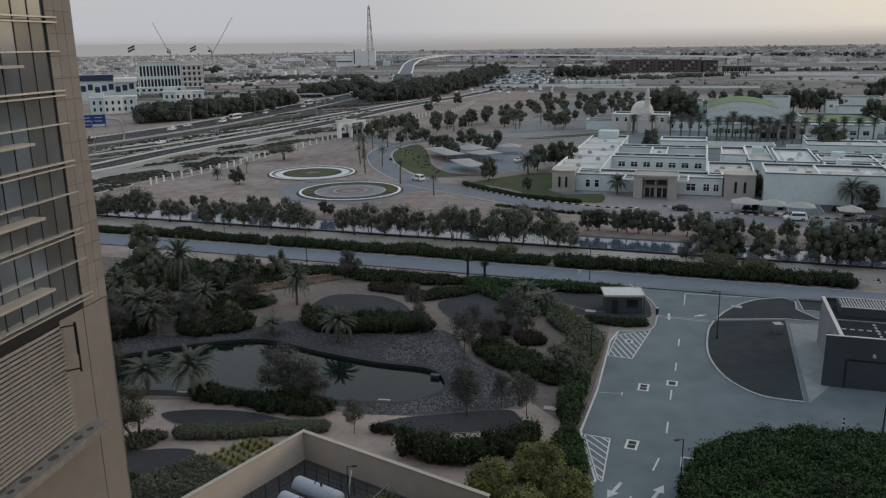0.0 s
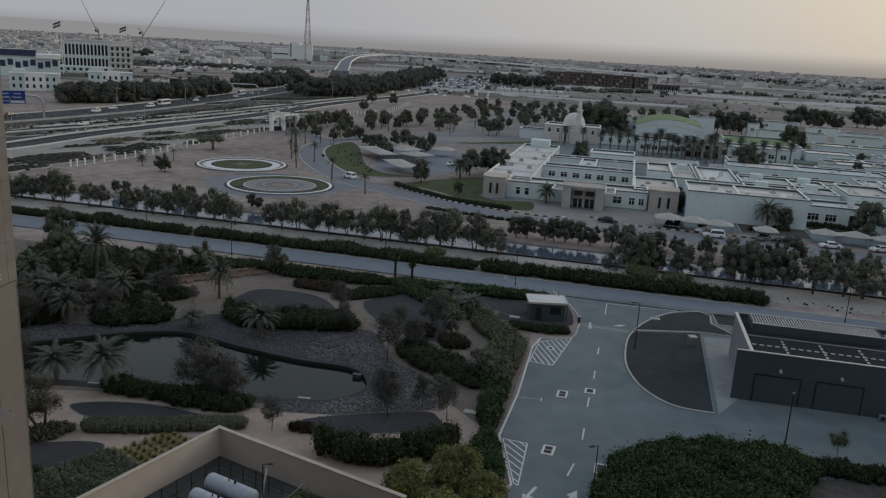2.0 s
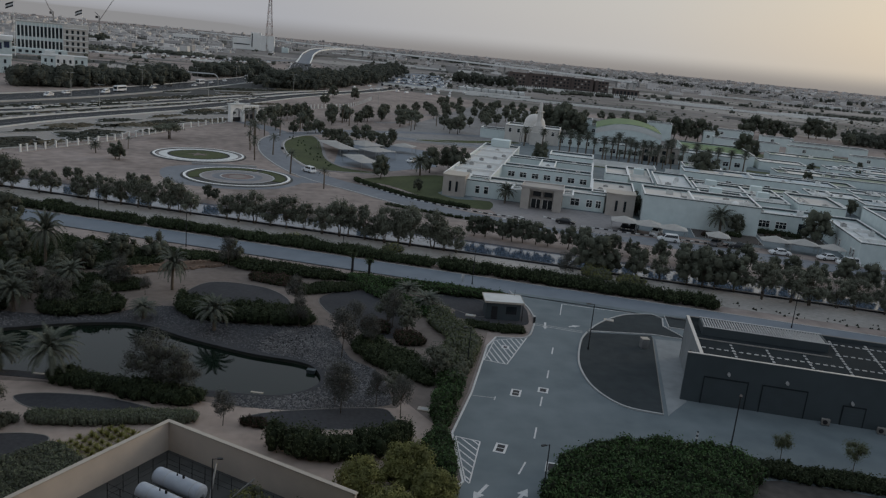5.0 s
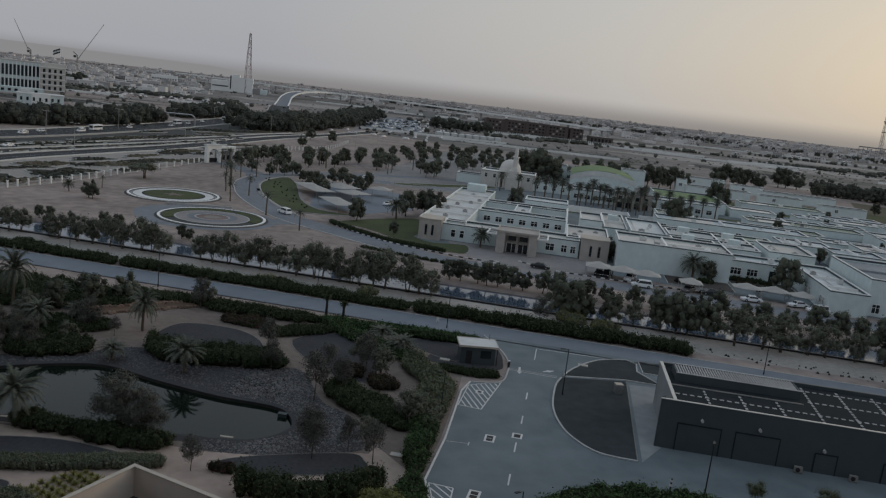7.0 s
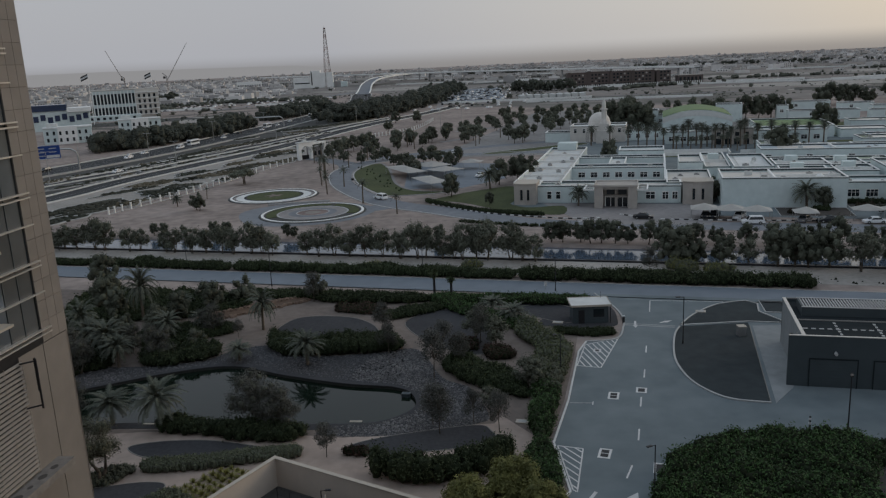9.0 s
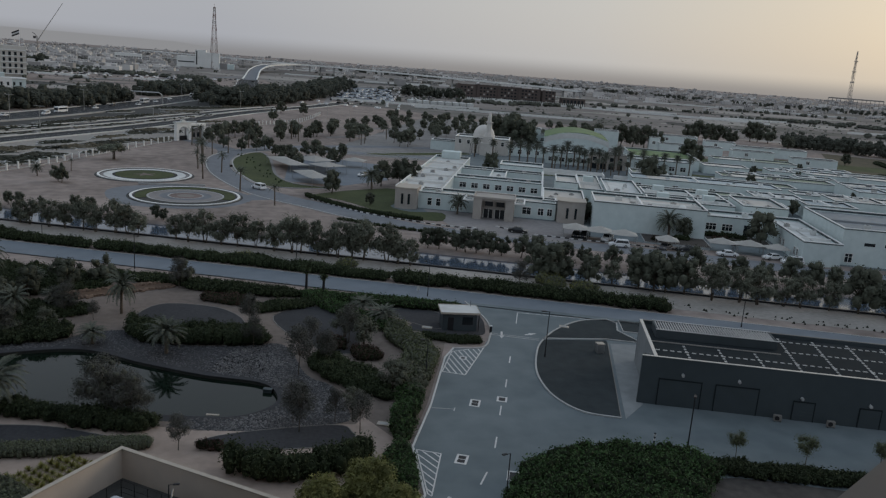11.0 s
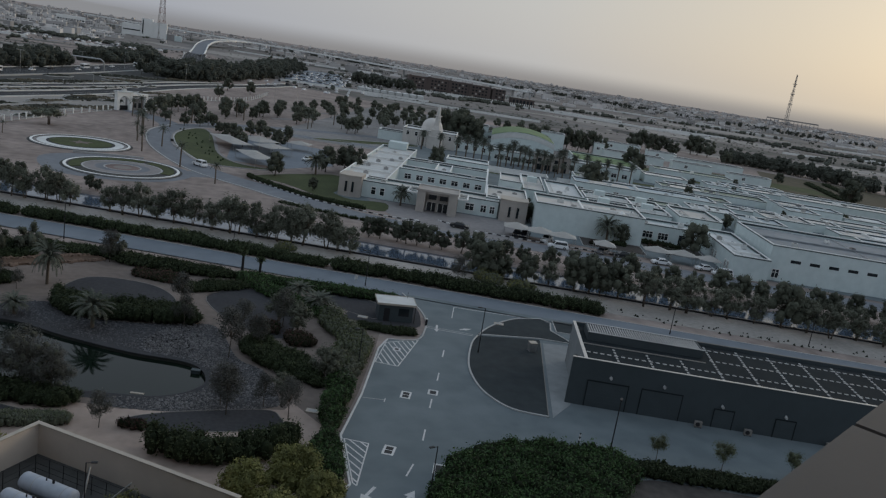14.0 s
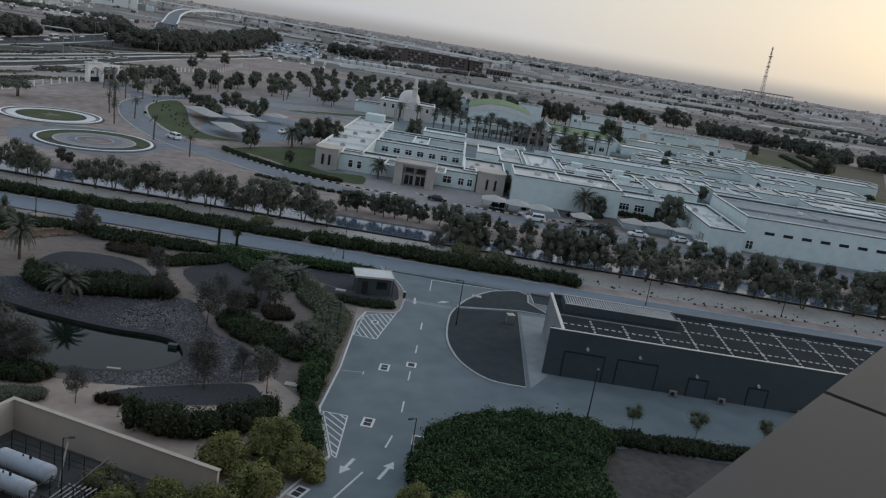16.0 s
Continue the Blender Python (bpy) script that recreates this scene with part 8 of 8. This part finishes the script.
# overhead sign and lighting masts along the road
sg = thing("overhead_sign", pose(-139.3, 352, 0, 0, 0, 22), "blue road sign on a curved cantilever mast", "road sign")
arm = Shape()
cv = [(0, 0, 0), (0, 0, 6.4), (-0.6, 0, 8.2), (-2.4, 0, 9.4), (-5, 0, 9.7), (-22, 0, 9.7)]
for p, q in zip(cv, cv[1:]):
    arm.tube(p, q, 0.38, None, 8)
part("mast", arm, STEEL, sg)
bd = part("board", Shape().box(-21, -0.75, 6.2, -6.6, -0.5, 11.6), BLUE, sg, "blue sign board")
part("board_rim", Shape().box(-21.2, -0.8, 11.6, -6.4, -0.5, 11.8).box(-21.2, -0.8, 6.0, -6.4, -0.5, 6.2), PAINT, bd)
for i in range(3):
    for j in range(3):
        part("lettering_bar", Shape().box(-20 + j * 4.6, -0.79, 10.2 - i * 1.5, -17.2 + j * 4.6, -0.75, 10.6 - i * 1.5), KERB, bd)
part("plate", Shape().box(-12, -0.80, 6.5, -7, -0.75, 7.6), PAINT, bd)
ga = thing("sign_gantry", pose(-103, 556, 0, 0, 0, 8), "grey gantry spanning the highway", "gantry")
gp = Shape()
cv = [(0, 0, 0), (0.3, 0, 5.2), (2, 0, 6.8), (21, 0, 6.8), (23, 0, 5.2), (23.4, 0, 0)]
for p, q in zip(cv, cv[1:]):
    gp.tube(p, q, 0.45, None, 8)
part("frame", gp, STEEL, ga)
lm = [Shape().tube((0, 0, 0), (0, 0, 11), 0.14, 0.08, 6).mesh("pole", [STEEL]), Shape().tube((-1.6, 0, 11), (1.6, 0, 11), 0.07, None, 5).mesh("arm", [STEEL]), Shape().box(-2.2, -0.2, 10.95, -1.3, 0.2, 11.1).box(1.3, -0.2, 10.95, 2.2, 0.2, 11.1).mesh("lamp_head", [STEEL])]
for x, y in ((-141, 325), (-150, 380), (-124, 400), (-108, 470), (-90, 540), (-74, 610), (-58, 690), (-44, 780), (-96, 345), (-66, 430), (24, 480), (40, 520), (-30, 560)):
    l = thing("highway_lamp", pose(x, y, 0, 0, 0, 160), "tall grey twin-headed highway lamp", "street lamp", "highway lamps")
    for mesh_, nm in zip(lm, ("pole", "arm", "lamp_head")):
        part(nm, mesh_, STEEL, l)


# ---- tree belts and far scrub ----
def belt(name, pts, width, h, n, seed, leaf=1.0, m=LEAFB, label="dense dark tree belt", wide=0.42, leaves=90):
    r = np.random.default_rng(seed)
    s = Shape()
    for k in range(n):
        t = (k + r.random()) / n * (len(pts) - 1)
        i = min(int(t), len(pts) - 2)
        p = [pts[i][c] + (pts[i + 1][c] - pts[i][c]) * (t - i) for c in (0, 1)]
        hh = h * r.uniform(0.65, 1.1)
        clump_tree(s, p[0] + r.normal(0, width / 2.4), p[1] + r.normal(0, width / 2.4), hh, hh * wide * r.uniform(0.8, 1.15), 0.2, r, leaf * r.uniform(0.8, 1.2), leaves, 8)
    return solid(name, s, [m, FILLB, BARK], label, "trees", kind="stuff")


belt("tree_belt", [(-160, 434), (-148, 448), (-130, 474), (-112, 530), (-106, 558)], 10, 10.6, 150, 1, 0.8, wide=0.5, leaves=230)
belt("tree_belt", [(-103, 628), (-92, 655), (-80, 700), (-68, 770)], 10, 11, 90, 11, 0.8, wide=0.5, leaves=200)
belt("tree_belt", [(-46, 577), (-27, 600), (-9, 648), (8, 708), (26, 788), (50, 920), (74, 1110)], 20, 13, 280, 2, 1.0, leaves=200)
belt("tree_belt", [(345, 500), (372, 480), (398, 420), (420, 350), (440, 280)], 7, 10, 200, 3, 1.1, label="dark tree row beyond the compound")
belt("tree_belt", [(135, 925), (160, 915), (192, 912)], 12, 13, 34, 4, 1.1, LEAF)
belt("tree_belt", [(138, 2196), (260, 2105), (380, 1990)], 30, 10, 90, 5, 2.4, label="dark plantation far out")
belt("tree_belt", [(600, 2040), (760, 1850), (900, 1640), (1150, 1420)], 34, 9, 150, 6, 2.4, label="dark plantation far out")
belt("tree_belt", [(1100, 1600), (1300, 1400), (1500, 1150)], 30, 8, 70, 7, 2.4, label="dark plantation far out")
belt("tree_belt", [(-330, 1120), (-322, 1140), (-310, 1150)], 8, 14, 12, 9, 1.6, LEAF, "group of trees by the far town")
# roads, tracks and pale walls on the plain
slab("desert_plain", [(-900, 1000), (-160, 1000), (-30, 1120), (20, 760), (120, 600), (330, 560), (700, 420), (1300, 300), (2600, 1200), (1500, 3600), (-900, 3600)], 0.012, DESERT, "grey scrubby desert plain", "ground")
for pts, w_, m_ in (([(37.6, 767.3), (105, 758), (171.5, 746.4), (330, 700)], 5, ROADW), ([(-131, 948), (-95, 1060), (-66, 1184)], 8, ROADW), ([(30, 640), (45, 800), (80, 1035), (154, 1232), (330, 1420)], 6, PAVE), ([(31, 445), (72, 471), (110, 470)], 5, PAVE), ([(19, 393), (66, 428), (96, 420)], 5, PAVE),
                  ([(150, 1240), (420, 1120), (640, 1090), (800, 1000)], 5, PAVE), ([(-190, 838), (-150, 930), (-120, 1000)], 7, ROADW), ([(380, 520), (520, 590), (700, 590), (900, 620)], 4, ROADW)):
    solid("far_road", Shape().ribbon(smooth_loop(pts, 5, False), w_, 0.03, thick=0.06), m_, "dusty road across the plain", "road", kind="structure")
slab("car_park", [(44, 786), (101.8, 768), (138, 1100), (88, 1080)], 0.03, ROADGREY, "pale far car park with parked cars", "car park")
# darker scrub and paler sand patches over the plain
sp = Shape()
rp = np.random.default_rng(83)
for k in range(150):
    a, d = radians(rp.uniform(-31, 56)), 1 / rp.uniform(1 / 4300, 1 / 640)
    x, y = d * math.sin(a), d * math.cos(a)
    if -150 < x < 100 and y < 1200:
        continue
    lx, ly, q = rp.uniform(25, 110) * d / 1100, rp.uniform(10, 55) * d / 1000, rp.uniform(-0.6, 0.2)
    ph = rp.uniform(0, 6.28, 2)
    loop = []
    for t in np.linspace(0, 6.283, 20, endpoint=False):
        w = 1 + 0.3 * math.sin(2 * t + ph[0]) + 0.22 * math.sin(5 * t + ph[1])
        u_, v_ = lx * w * math.cos(t), ly * w * math.sin(t)
        loop.append((x + u_ * math.cos(q) - v_ * math.sin(q), y + u_ * math.sin(q) + v_ * math.cos(q)))
    sp.add([(px_, py_, 0.014 + 0.0001 * k) for px_, py_ in loop], [tuple(range(20))], int(rp.choice([0, 0, 0, 1, 2])))
solid("soil_patches", sp, [SCRUBG, PALE, GRIT], "patches of dark scrub, gravel and pale sand on the plain", "ground patches", kind="stuff")
# small parked and passing cars far out
fc = Shape()
for k in range(420):
    if k < 210:
        row = k // 14
        x, y = -2 + row * 10 + rp.uniform(-3, 3) + (k % 14) * 7.0, 660 + row * 34 + (k % 14) * -1.2 + rp.uniform(-6, 6)
        if k % 3 == 0:
            continue
    elif k < 330:
        t = rp.random()
        x, y = -300 + 240 * t + rp.normal(0, 12), 850 + 190 * t + rp.normal(0, 26)
    else:
        a, d = radians(rp.uniform(-30, -8)), rp.uniform(900, 1900)
        x, y = d * math.sin(a), d * math.cos(a)
    q = rp.uniform(-0.3, 0.3) + (1.2 if k % 3 else 0)
    c, s_ = math.cos(q), math.sin(q)
    mi_ = int(rp.choice([0, 0, 0, 1, 2]))
    for (l0, l1, w_, z0, z1) in ((-2.3, 2.3, 0.95, 0.3, 0.95), (-1.0, 1.5, 0.8, 0.95, 1.6)):
        fc.prism([(x + u_ * c - v_ * s_, y + u_ * s_ + v_ * c) for u_, v_ in ((l0, -w_), (l1, -w_), (l1, w_), (l0, w_))], z0, z1, mi_)
solid("distant_cars", fc, [CARW, CARG, CARD], "many small white and grey cars far out on dusty lots", "cars", kind="stuff")
wl = Shape()
for k in range(90):
    a, d = radians(rp.uniform(-31, 55)), 1 / rp.uniform(1 / 3600, 1 / 860)
    x, y, q, l_ = d * math.sin(a), d * math.cos(a), rp.uniform(-0.5, 0.25), rp.uniform(20, 110)
    if -150 < x < 110 and y < 1300:
        continue
    wl.ribbon([(x, y), (x + l_ * math.cos(q), y + l_ * math.sin(q))], 0.5, 2.0, thick=2.1)
for (x0, y0), (x1, y1) in (((40, 745), (175, 728)), ((110, 700), (260, 660)), ((200, 940), (330, 905)), ((330, 900), (520, 800)), ((-250, 900), (-190, 850)), ((600, 1300), (900, 1180))):
    wl.ribbon([(x0, y0), (x1, y1)], 0.6, 1.8, thick=1.9)
solid("far_walls", wl, WHITE2, "low pale boundary walls on the plain", "walls", kind="stuff")
tents = Shape()
for k in range(9):
    x, y = 119 + k * 7.2, 776 - k * 0.6
    tents.prism([(x - 3, y), (x + 3, y), (x + 3, y + 9), (x - 3, y + 9)], 0, 2.6).dome((x, y + 4.5, 2.4), 3.6, 0.9, 0, 10, 5)
solid("white_tents", tents, ROOFW, "row of low white vaulted shelters", "shelters", kind="stuff")
r = np.random.default_rng(8)
# nearer scrub, then scrub beyond 1500 m in the haze-paled colour
scrub = (Shape(), Shape())
for k in range(1500):
    a, d = radians(r.uniform(-30, 54)), 700 + 2900 * r.random() ** 1.4
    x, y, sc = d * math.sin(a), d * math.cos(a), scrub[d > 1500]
    if r.random() < 0.22:
        hh = r.uniform(2.0, 4.6)
        for q in range(3):
            sc.dome((x + r.normal(0, hh * 0.3), y + r.normal(0, hh * 0.3), hh * r.uniform(0.35, 0.6)), hh * r.uniform(0.3, 0.5), hh * 0.4, 0, 6, 4, r)
        sc.leaves(r.normal(size=(16, 3)) * (hh * 0.4, hh * 0.4, hh * 0.25) + (x, y, hh * 0.6), 1.0, r)
    else:
        for q in range(4):
            sc.dome((x + r.normal(0, 9), y + r.normal(0, 5), 0.1), r.uniform(0.5, 2.0), r.uniform(0.4, 0.9), 0, 5, 3, r)
for k in range(46):
    a, d = radians(r.uniform(-30, 54)), 1 / r.uniform(1 / 3900, 1 / 880)
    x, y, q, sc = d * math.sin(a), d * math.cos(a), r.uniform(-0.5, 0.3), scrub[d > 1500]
    if -120 < x < 90 and y < 1700:
        continue
    for i in range(int(r.uniform(10, 34))):
        hh, o = r.uniform(2.4, 5.4), (i - 12) * r.uniform(4, 9)
        for e in range(2):
            sc.dome((x + o * math.cos(q) + r.normal(0, 3), y + o * math.sin(q) + r.normal(0, 4), hh * 0.45), hh * r.uniform(0.5, 0.8), hh * 0.5, 0, 6, 4, r)
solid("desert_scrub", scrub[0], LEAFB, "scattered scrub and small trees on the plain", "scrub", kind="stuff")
solid("desert_scrub", scrub[1], FARSCRUB, "scrub far out on the plain, paled for haze", "scrub", kind="stuff")
# low houses of the town on the plain
tn, wn = Shape(), Shape()
for k in range(2300):
    if k % 3 == 0:
        a, d = radians(r.uniform(-31, -8)), r.uniform(1050, 2900)
    else:
        a, d = radians(r.uniform(-31, 56)), 1250 + 3300 * r.random()
    x, y = d * math.sin(a), d * math.cos(a)
    if -95 < x < 90 and y < 1900:
        continue
    w_, dp, h_ = r.uniform(7, 20), r.uniform(7, 15), r.choice([3.4, 4.0, 6.4, 7.2, 10], p=[0.36, 0.28, 0.2, 0.12, 0.04])
    q = r.uniform(-0.3, 0.3)
    c, s_ = math.cos(q), math.sin(q)
    poly = [(x + u * c - v * s_, y + u * s_ + v * c) for u, v in ((-w_ / 2, -dp / 2), (w_ / 2, -dp / 2), (w_ / 2, dp / 2), (-w_ / 2, dp / 2))]
    tn.prism(poly, 0, h_)
    if r.random() < 0.5:
        tn.prism([(x + (px - x) * 0.35, y + (py - y) * 0.35) for px, py in poly], h_, h_ + 2.4)
    for fl in range(int(h_ / 3.4)):
        for i in range(int(w_ / 4) if k % 2 else 0):
            u, v, z = -w_ / 2 + 1.4 + i * 4, -dp / 2 - 0.05, 1.0 + 3.4 * fl
            wn.add([(x + uu * c - v * s_, y + uu * s_ + v * c, zz) for uu, zz in ((u, z), (u + 1.6, z), (u + 1.6, z + 1.6), (u, z + 1.6))], [(0, 1, 2, 3)])
solid("distant_town", tn, TOWN, "low beige and white houses of a distant town", "town", kind="stuff")
solid("distant_windows", wn, GLASS, "small dark windows of the distant houses", "windows", kind="stuff")


# ---- landmarks ----
def far_block(parent, x0, y0, x1, y1, h, m, base=0.0, name="wall"):
    return part(name, Shape().box(x0, y0, base, x1, y1, h), m, parent)


of = thing("office_building", pose(-277, 751, 0, 0, 0, 17), "long white office building with tall dark windows", "office building")
far_block(of, 0, 0, 37, 18, 26, WHITE)
far_block(of, 37, -2, 57, 18, 27, ROOF, name="end_wing")
for k in range(5):
    part("balcony", Shape().box(37.2, -3.2, 3.2 + k * 5, 56.8, -2, 3.9 + k * 5), WHITE2, of)
part("roof", Shape().box(-0.5, -0.5, 26, 37, 18, 27), ROOF, of)
for i in range(12):
    for z0, z1 in ((4.5, 11), (14.0, 23.0)):
        part("window", Shape().box(1.1 + i * 3.0, -0.15, z0, 3.0 + i * 3.0, 0.02, z1), GLASS, of)
for i in range(4):
    for z in (4, 9, 14, 19):
        part("window", Shape().box(39 + i * 4.4, -2.15, z, 41 + i * 4.4, -1.98, z + 3), GLASS, of)
for i in range(13):
    part("fin", Shape().box(0.2 + i * 3.0, -0.6, 1, 0.9 + i * 3.0, 0, 25.6), WHITE2, of)
far_block(of, -4, -26, 40, -16, 5, WHITE, name="front_wing")
for i in range(8):
    part("window", Shape().box(-2 + i * 5, -26.15, 1.5, 0.4 + i * 5, -25.98, 3.6), GLASS, of)
bl = thing("blue_glass_building", pose(-284, 628, 0, 0, 0, 20), "white building with dark blue glazed upper floor", "building")
far_block(bl, 0, 0, 46, 22, 15, WHITE)
far_block(bl, -2, -1, 30, 22, 19.5, BLUEDARK, 15, "upper_floor")
far_block(bl, 30, -2, 47, 22, 16.5, WHITE2, 13.5, "canopy")
for i in range(9):
    part("window_band", Shape().box(1 + i * 5, -0.2, 6 + (i % 3), 4.6 + i * 5, 0.02, 10.5 + (i % 3)), BLUEDARK, bl)
for x, y, lab in ((-216, 499, "white villa with arched windows"), (-189, 553, "white villa with arched windows beside dark trees")):
    v = thing("villa", pose(x, y, 0, 0, 0, 20), lab, "house", "villas by the highway")
    far_block(v, 0, 0, 27, 14, 9.5, WHITE)
    far_block(v, 8, -2, 19, 0, 10.6, WHITE2, name="bay")
    part("roof", Shape().box(-0.4, -0.4, 9.5, 27.4, 14.4, 10.1).box(2, 4, 10.1, 8, 10, 12.4), ROOFW, v)
    for i in range(7):
        for z in (1.5, 5.6):
            y_ = -2.08 if 2 <= i <= 4 else -0.08
            part("window", Shape().box(1.6 + i * 3.6, y_, z, 2.9 + i * 3.6, y_ + 0.1, z + 2.2), GLASS, v)
for x, y, h in ((-257, 694, 42), (-227, 767, 41)):
    fl = thing("flagpole", pose(x, y, 0), "tall white flagpole with a dark flag", "flagpole", "flagpoles")
    part("pole", Shape().tube((0, 0, 0), (0, 0, h), 0.35, 0.15, 8), WHITE2, fl)
    f = Shape()
    for i in range(6):
        x0, x1 = -i * 1.0, -(i + 1) * 1.0
        q0, q1 = 0.5 * math.sin(i), 0.5 * math.sin(i + 1)
        d0, d1 = -0.45 * i, -0.45 * (i + 1)
        for k, mi_ in ((0, 0), (1, 1), (2, 2)):
            f.add([(x0, q0, h - 1.3 * k + d0), (x1, q1, h - 1.3 * k + d1), (x1, q1, h - 1.3 * (k + 1) + d1), (x0, q0, h - 1.3 * (k + 1) + d0)], [(0, 1, 2, 3)], mi_)
    part("flag", f, [BLACKP, PAINT, BLACKP], fl, "dark flag with a pale band")


def lattice(parent, h, w0, w1, n, mats=(DARKM, DARKM), r0=0.35):
    for k in range(n):
        s = Shape()
        z0, z1 = h * k / n, h * (k + 1) / n
        a, b = w0 + (w1 - w0) * k / n, w0 + (w1 - w0) * (k + 1) / n
        cs = [(-1, -1), (1, -1), (1, 1), (-1, 1)]
        for i, (cx, cy) in enumerate(cs):
            nx, ny = cs[(i + 1) % 4]
            s.tube((cx * a, cy * a, z0), (cx * b, cy * b, z1), r0, None, 5)
            s.tube((cx * a, cy * a, z0), (nx * b, ny * b, z1), r0 * 0.5, None, 4)
            s.tube((nx * a, ny * a, z0), (cx * b, cy * b, z1), r0 * 0.5, None, 4)
            s.tube((cx * b, cy * b, z1), (nx * b, ny * b, z1), r0 * 0.5, None, 4)
        part("mast_section", s, mats[k % 2], parent)


REDM = mat("dull_red_mast_paint", (0.16, 0.075, 0.06), None, 0.5, 0.7)
ma = thing("radio_mast", pose(-131, 1545, 0, 0, 0, 20), "tall red and white lattice radio mast", "mast")
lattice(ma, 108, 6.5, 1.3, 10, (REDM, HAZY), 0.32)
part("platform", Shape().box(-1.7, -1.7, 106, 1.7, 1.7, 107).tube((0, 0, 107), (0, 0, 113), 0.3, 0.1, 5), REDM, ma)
m2 = thing("radio_mast", pose(1519, 1985, 0), "slender lattice mast paled for haze", "mast")
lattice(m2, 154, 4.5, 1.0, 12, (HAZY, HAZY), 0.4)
for z in (70, 98, 126):
    part("platform", Shape().box(-4, -4, z, 4, 4, z + 2), HAZY, m2)
pl = thing("plant_building", pose(-195, 1538, 0, 0, 0, 2), "white industrial blocks at the foot of the mast", "building")
far_block(pl, 0, 0, 34, 30, 19, WHITE2)
far_block(pl, 32, -3, 50, 25, 31, WHITE2, name="tall_block")
far_block(pl, 50, -2, 74, 25, 27, WHITE2, name="tall_block")
far_block(pl, 74, 0, 100, 20, 9, WHITE, name="low_block")
part("window_band", Shape().box(33.5, -3.2, 5, 35.5, -2.9, 29).box(2, -0.2, 8, 30, 0.1, 10), GLASS, pl)
wb = thing("white_building", pose(-345, 1767, 0, 0, 0, 8), "low white building on the plain", "building")
far_block(wb, 0, 0, 52, 18, 13, WHITE2)
for i in range(10):
    part("window", Shape().box(2 + i * 5, -0.3, 4, 5 + i * 5, 0.1, 7), GLASS, wb)
# tower cranes over the town
for x, y, zt, bx_, by_ in ((-523, 1512, 84, -498, 1520), (-387, 1552, 93, -428, 1542)):
    cr = thing("crane", pose(bx_, by_, 0), "slender construction crane with a raised jib", "crane", "cranes over the town")
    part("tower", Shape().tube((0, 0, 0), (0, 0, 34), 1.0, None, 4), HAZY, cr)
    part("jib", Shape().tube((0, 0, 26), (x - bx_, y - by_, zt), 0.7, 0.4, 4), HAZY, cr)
    part("counterweight", Shape().box(-6, -1, 30, -2, 1, 34).tube((0, 0, 34), (-7, 0, 40), 0.5, None, 4), DARKM, cr)
# long brown barrack blocks on the plain
for x0, y0, l_, h_ in ((203, 966, 24, 16.5), (227, 965, 26, 17.0), (253, 963.5, 26, 16.5), (279, 962, 28, 16.0), (309, 960, 17, 15.0)):
    br = thing("brown_block", pose(x0, y0, 0, 0, 0, -3), "long red-brown four-storey block on the plain", "building", "brown blocks")
    far_block(br, 0, 0, l_, 14, h_, BRICKB)
    part("roof", Shape().box(-0.1, -0.3, h_, l_ - 0.1, 14, h_ + 0.5), BRICKB, br)
    far_block(br, 0.2, -1.2, 3.4, 0, h_ + 1.2, BRICKB, name="stair_tower")
    for fl_ in range(4):
        for i in range(int(l_ / 4.2) - 1):
            part("window", Shape().box(4.4 + i * 4.2, -0.2, 1.4 + fl_ * 3.8, 6.6 + i * 4.2, 0.02, 3.2 + fl_ * 3.8), GLASS if (i * 7 + fl_ * 3) % 5 else TURR, br)
lb = thing("low_brown_block", pose(334, 957, 0, 0, 0, -4), "low dark brown block beside the long blocks", "building", "brown blocks")
far_block(lb, 0, 0, 30, 12, 8.5, BRICKB)
part("roof", Shape().box(-0.3, -0.4, 8.5, 30.3, 12.2, 9.0), TURR, lb)
for i in range(6):
    part("window", Shape().box(2 + i * 4.6, -0.2, 2.0, 4.6 + i * 4.6, 0.02, 6.4), GLASS, lb)
fence3 = Shape()
for i in range(60):
    x, y = 205 + i * 2.6, 952 - i * 0.1
    fence3.box(x, y, 0, x + 1.0, y + 0.5, 2.6)
solid("white_posts", fence3, WHITE2, "row of white posts before the brown blocks", "posts", kind="stuff")
st = thing("stadium_frame", pose(1300, 1775, 0, 0, 0, -38), "long dark open steel frame on the plain", "structure")
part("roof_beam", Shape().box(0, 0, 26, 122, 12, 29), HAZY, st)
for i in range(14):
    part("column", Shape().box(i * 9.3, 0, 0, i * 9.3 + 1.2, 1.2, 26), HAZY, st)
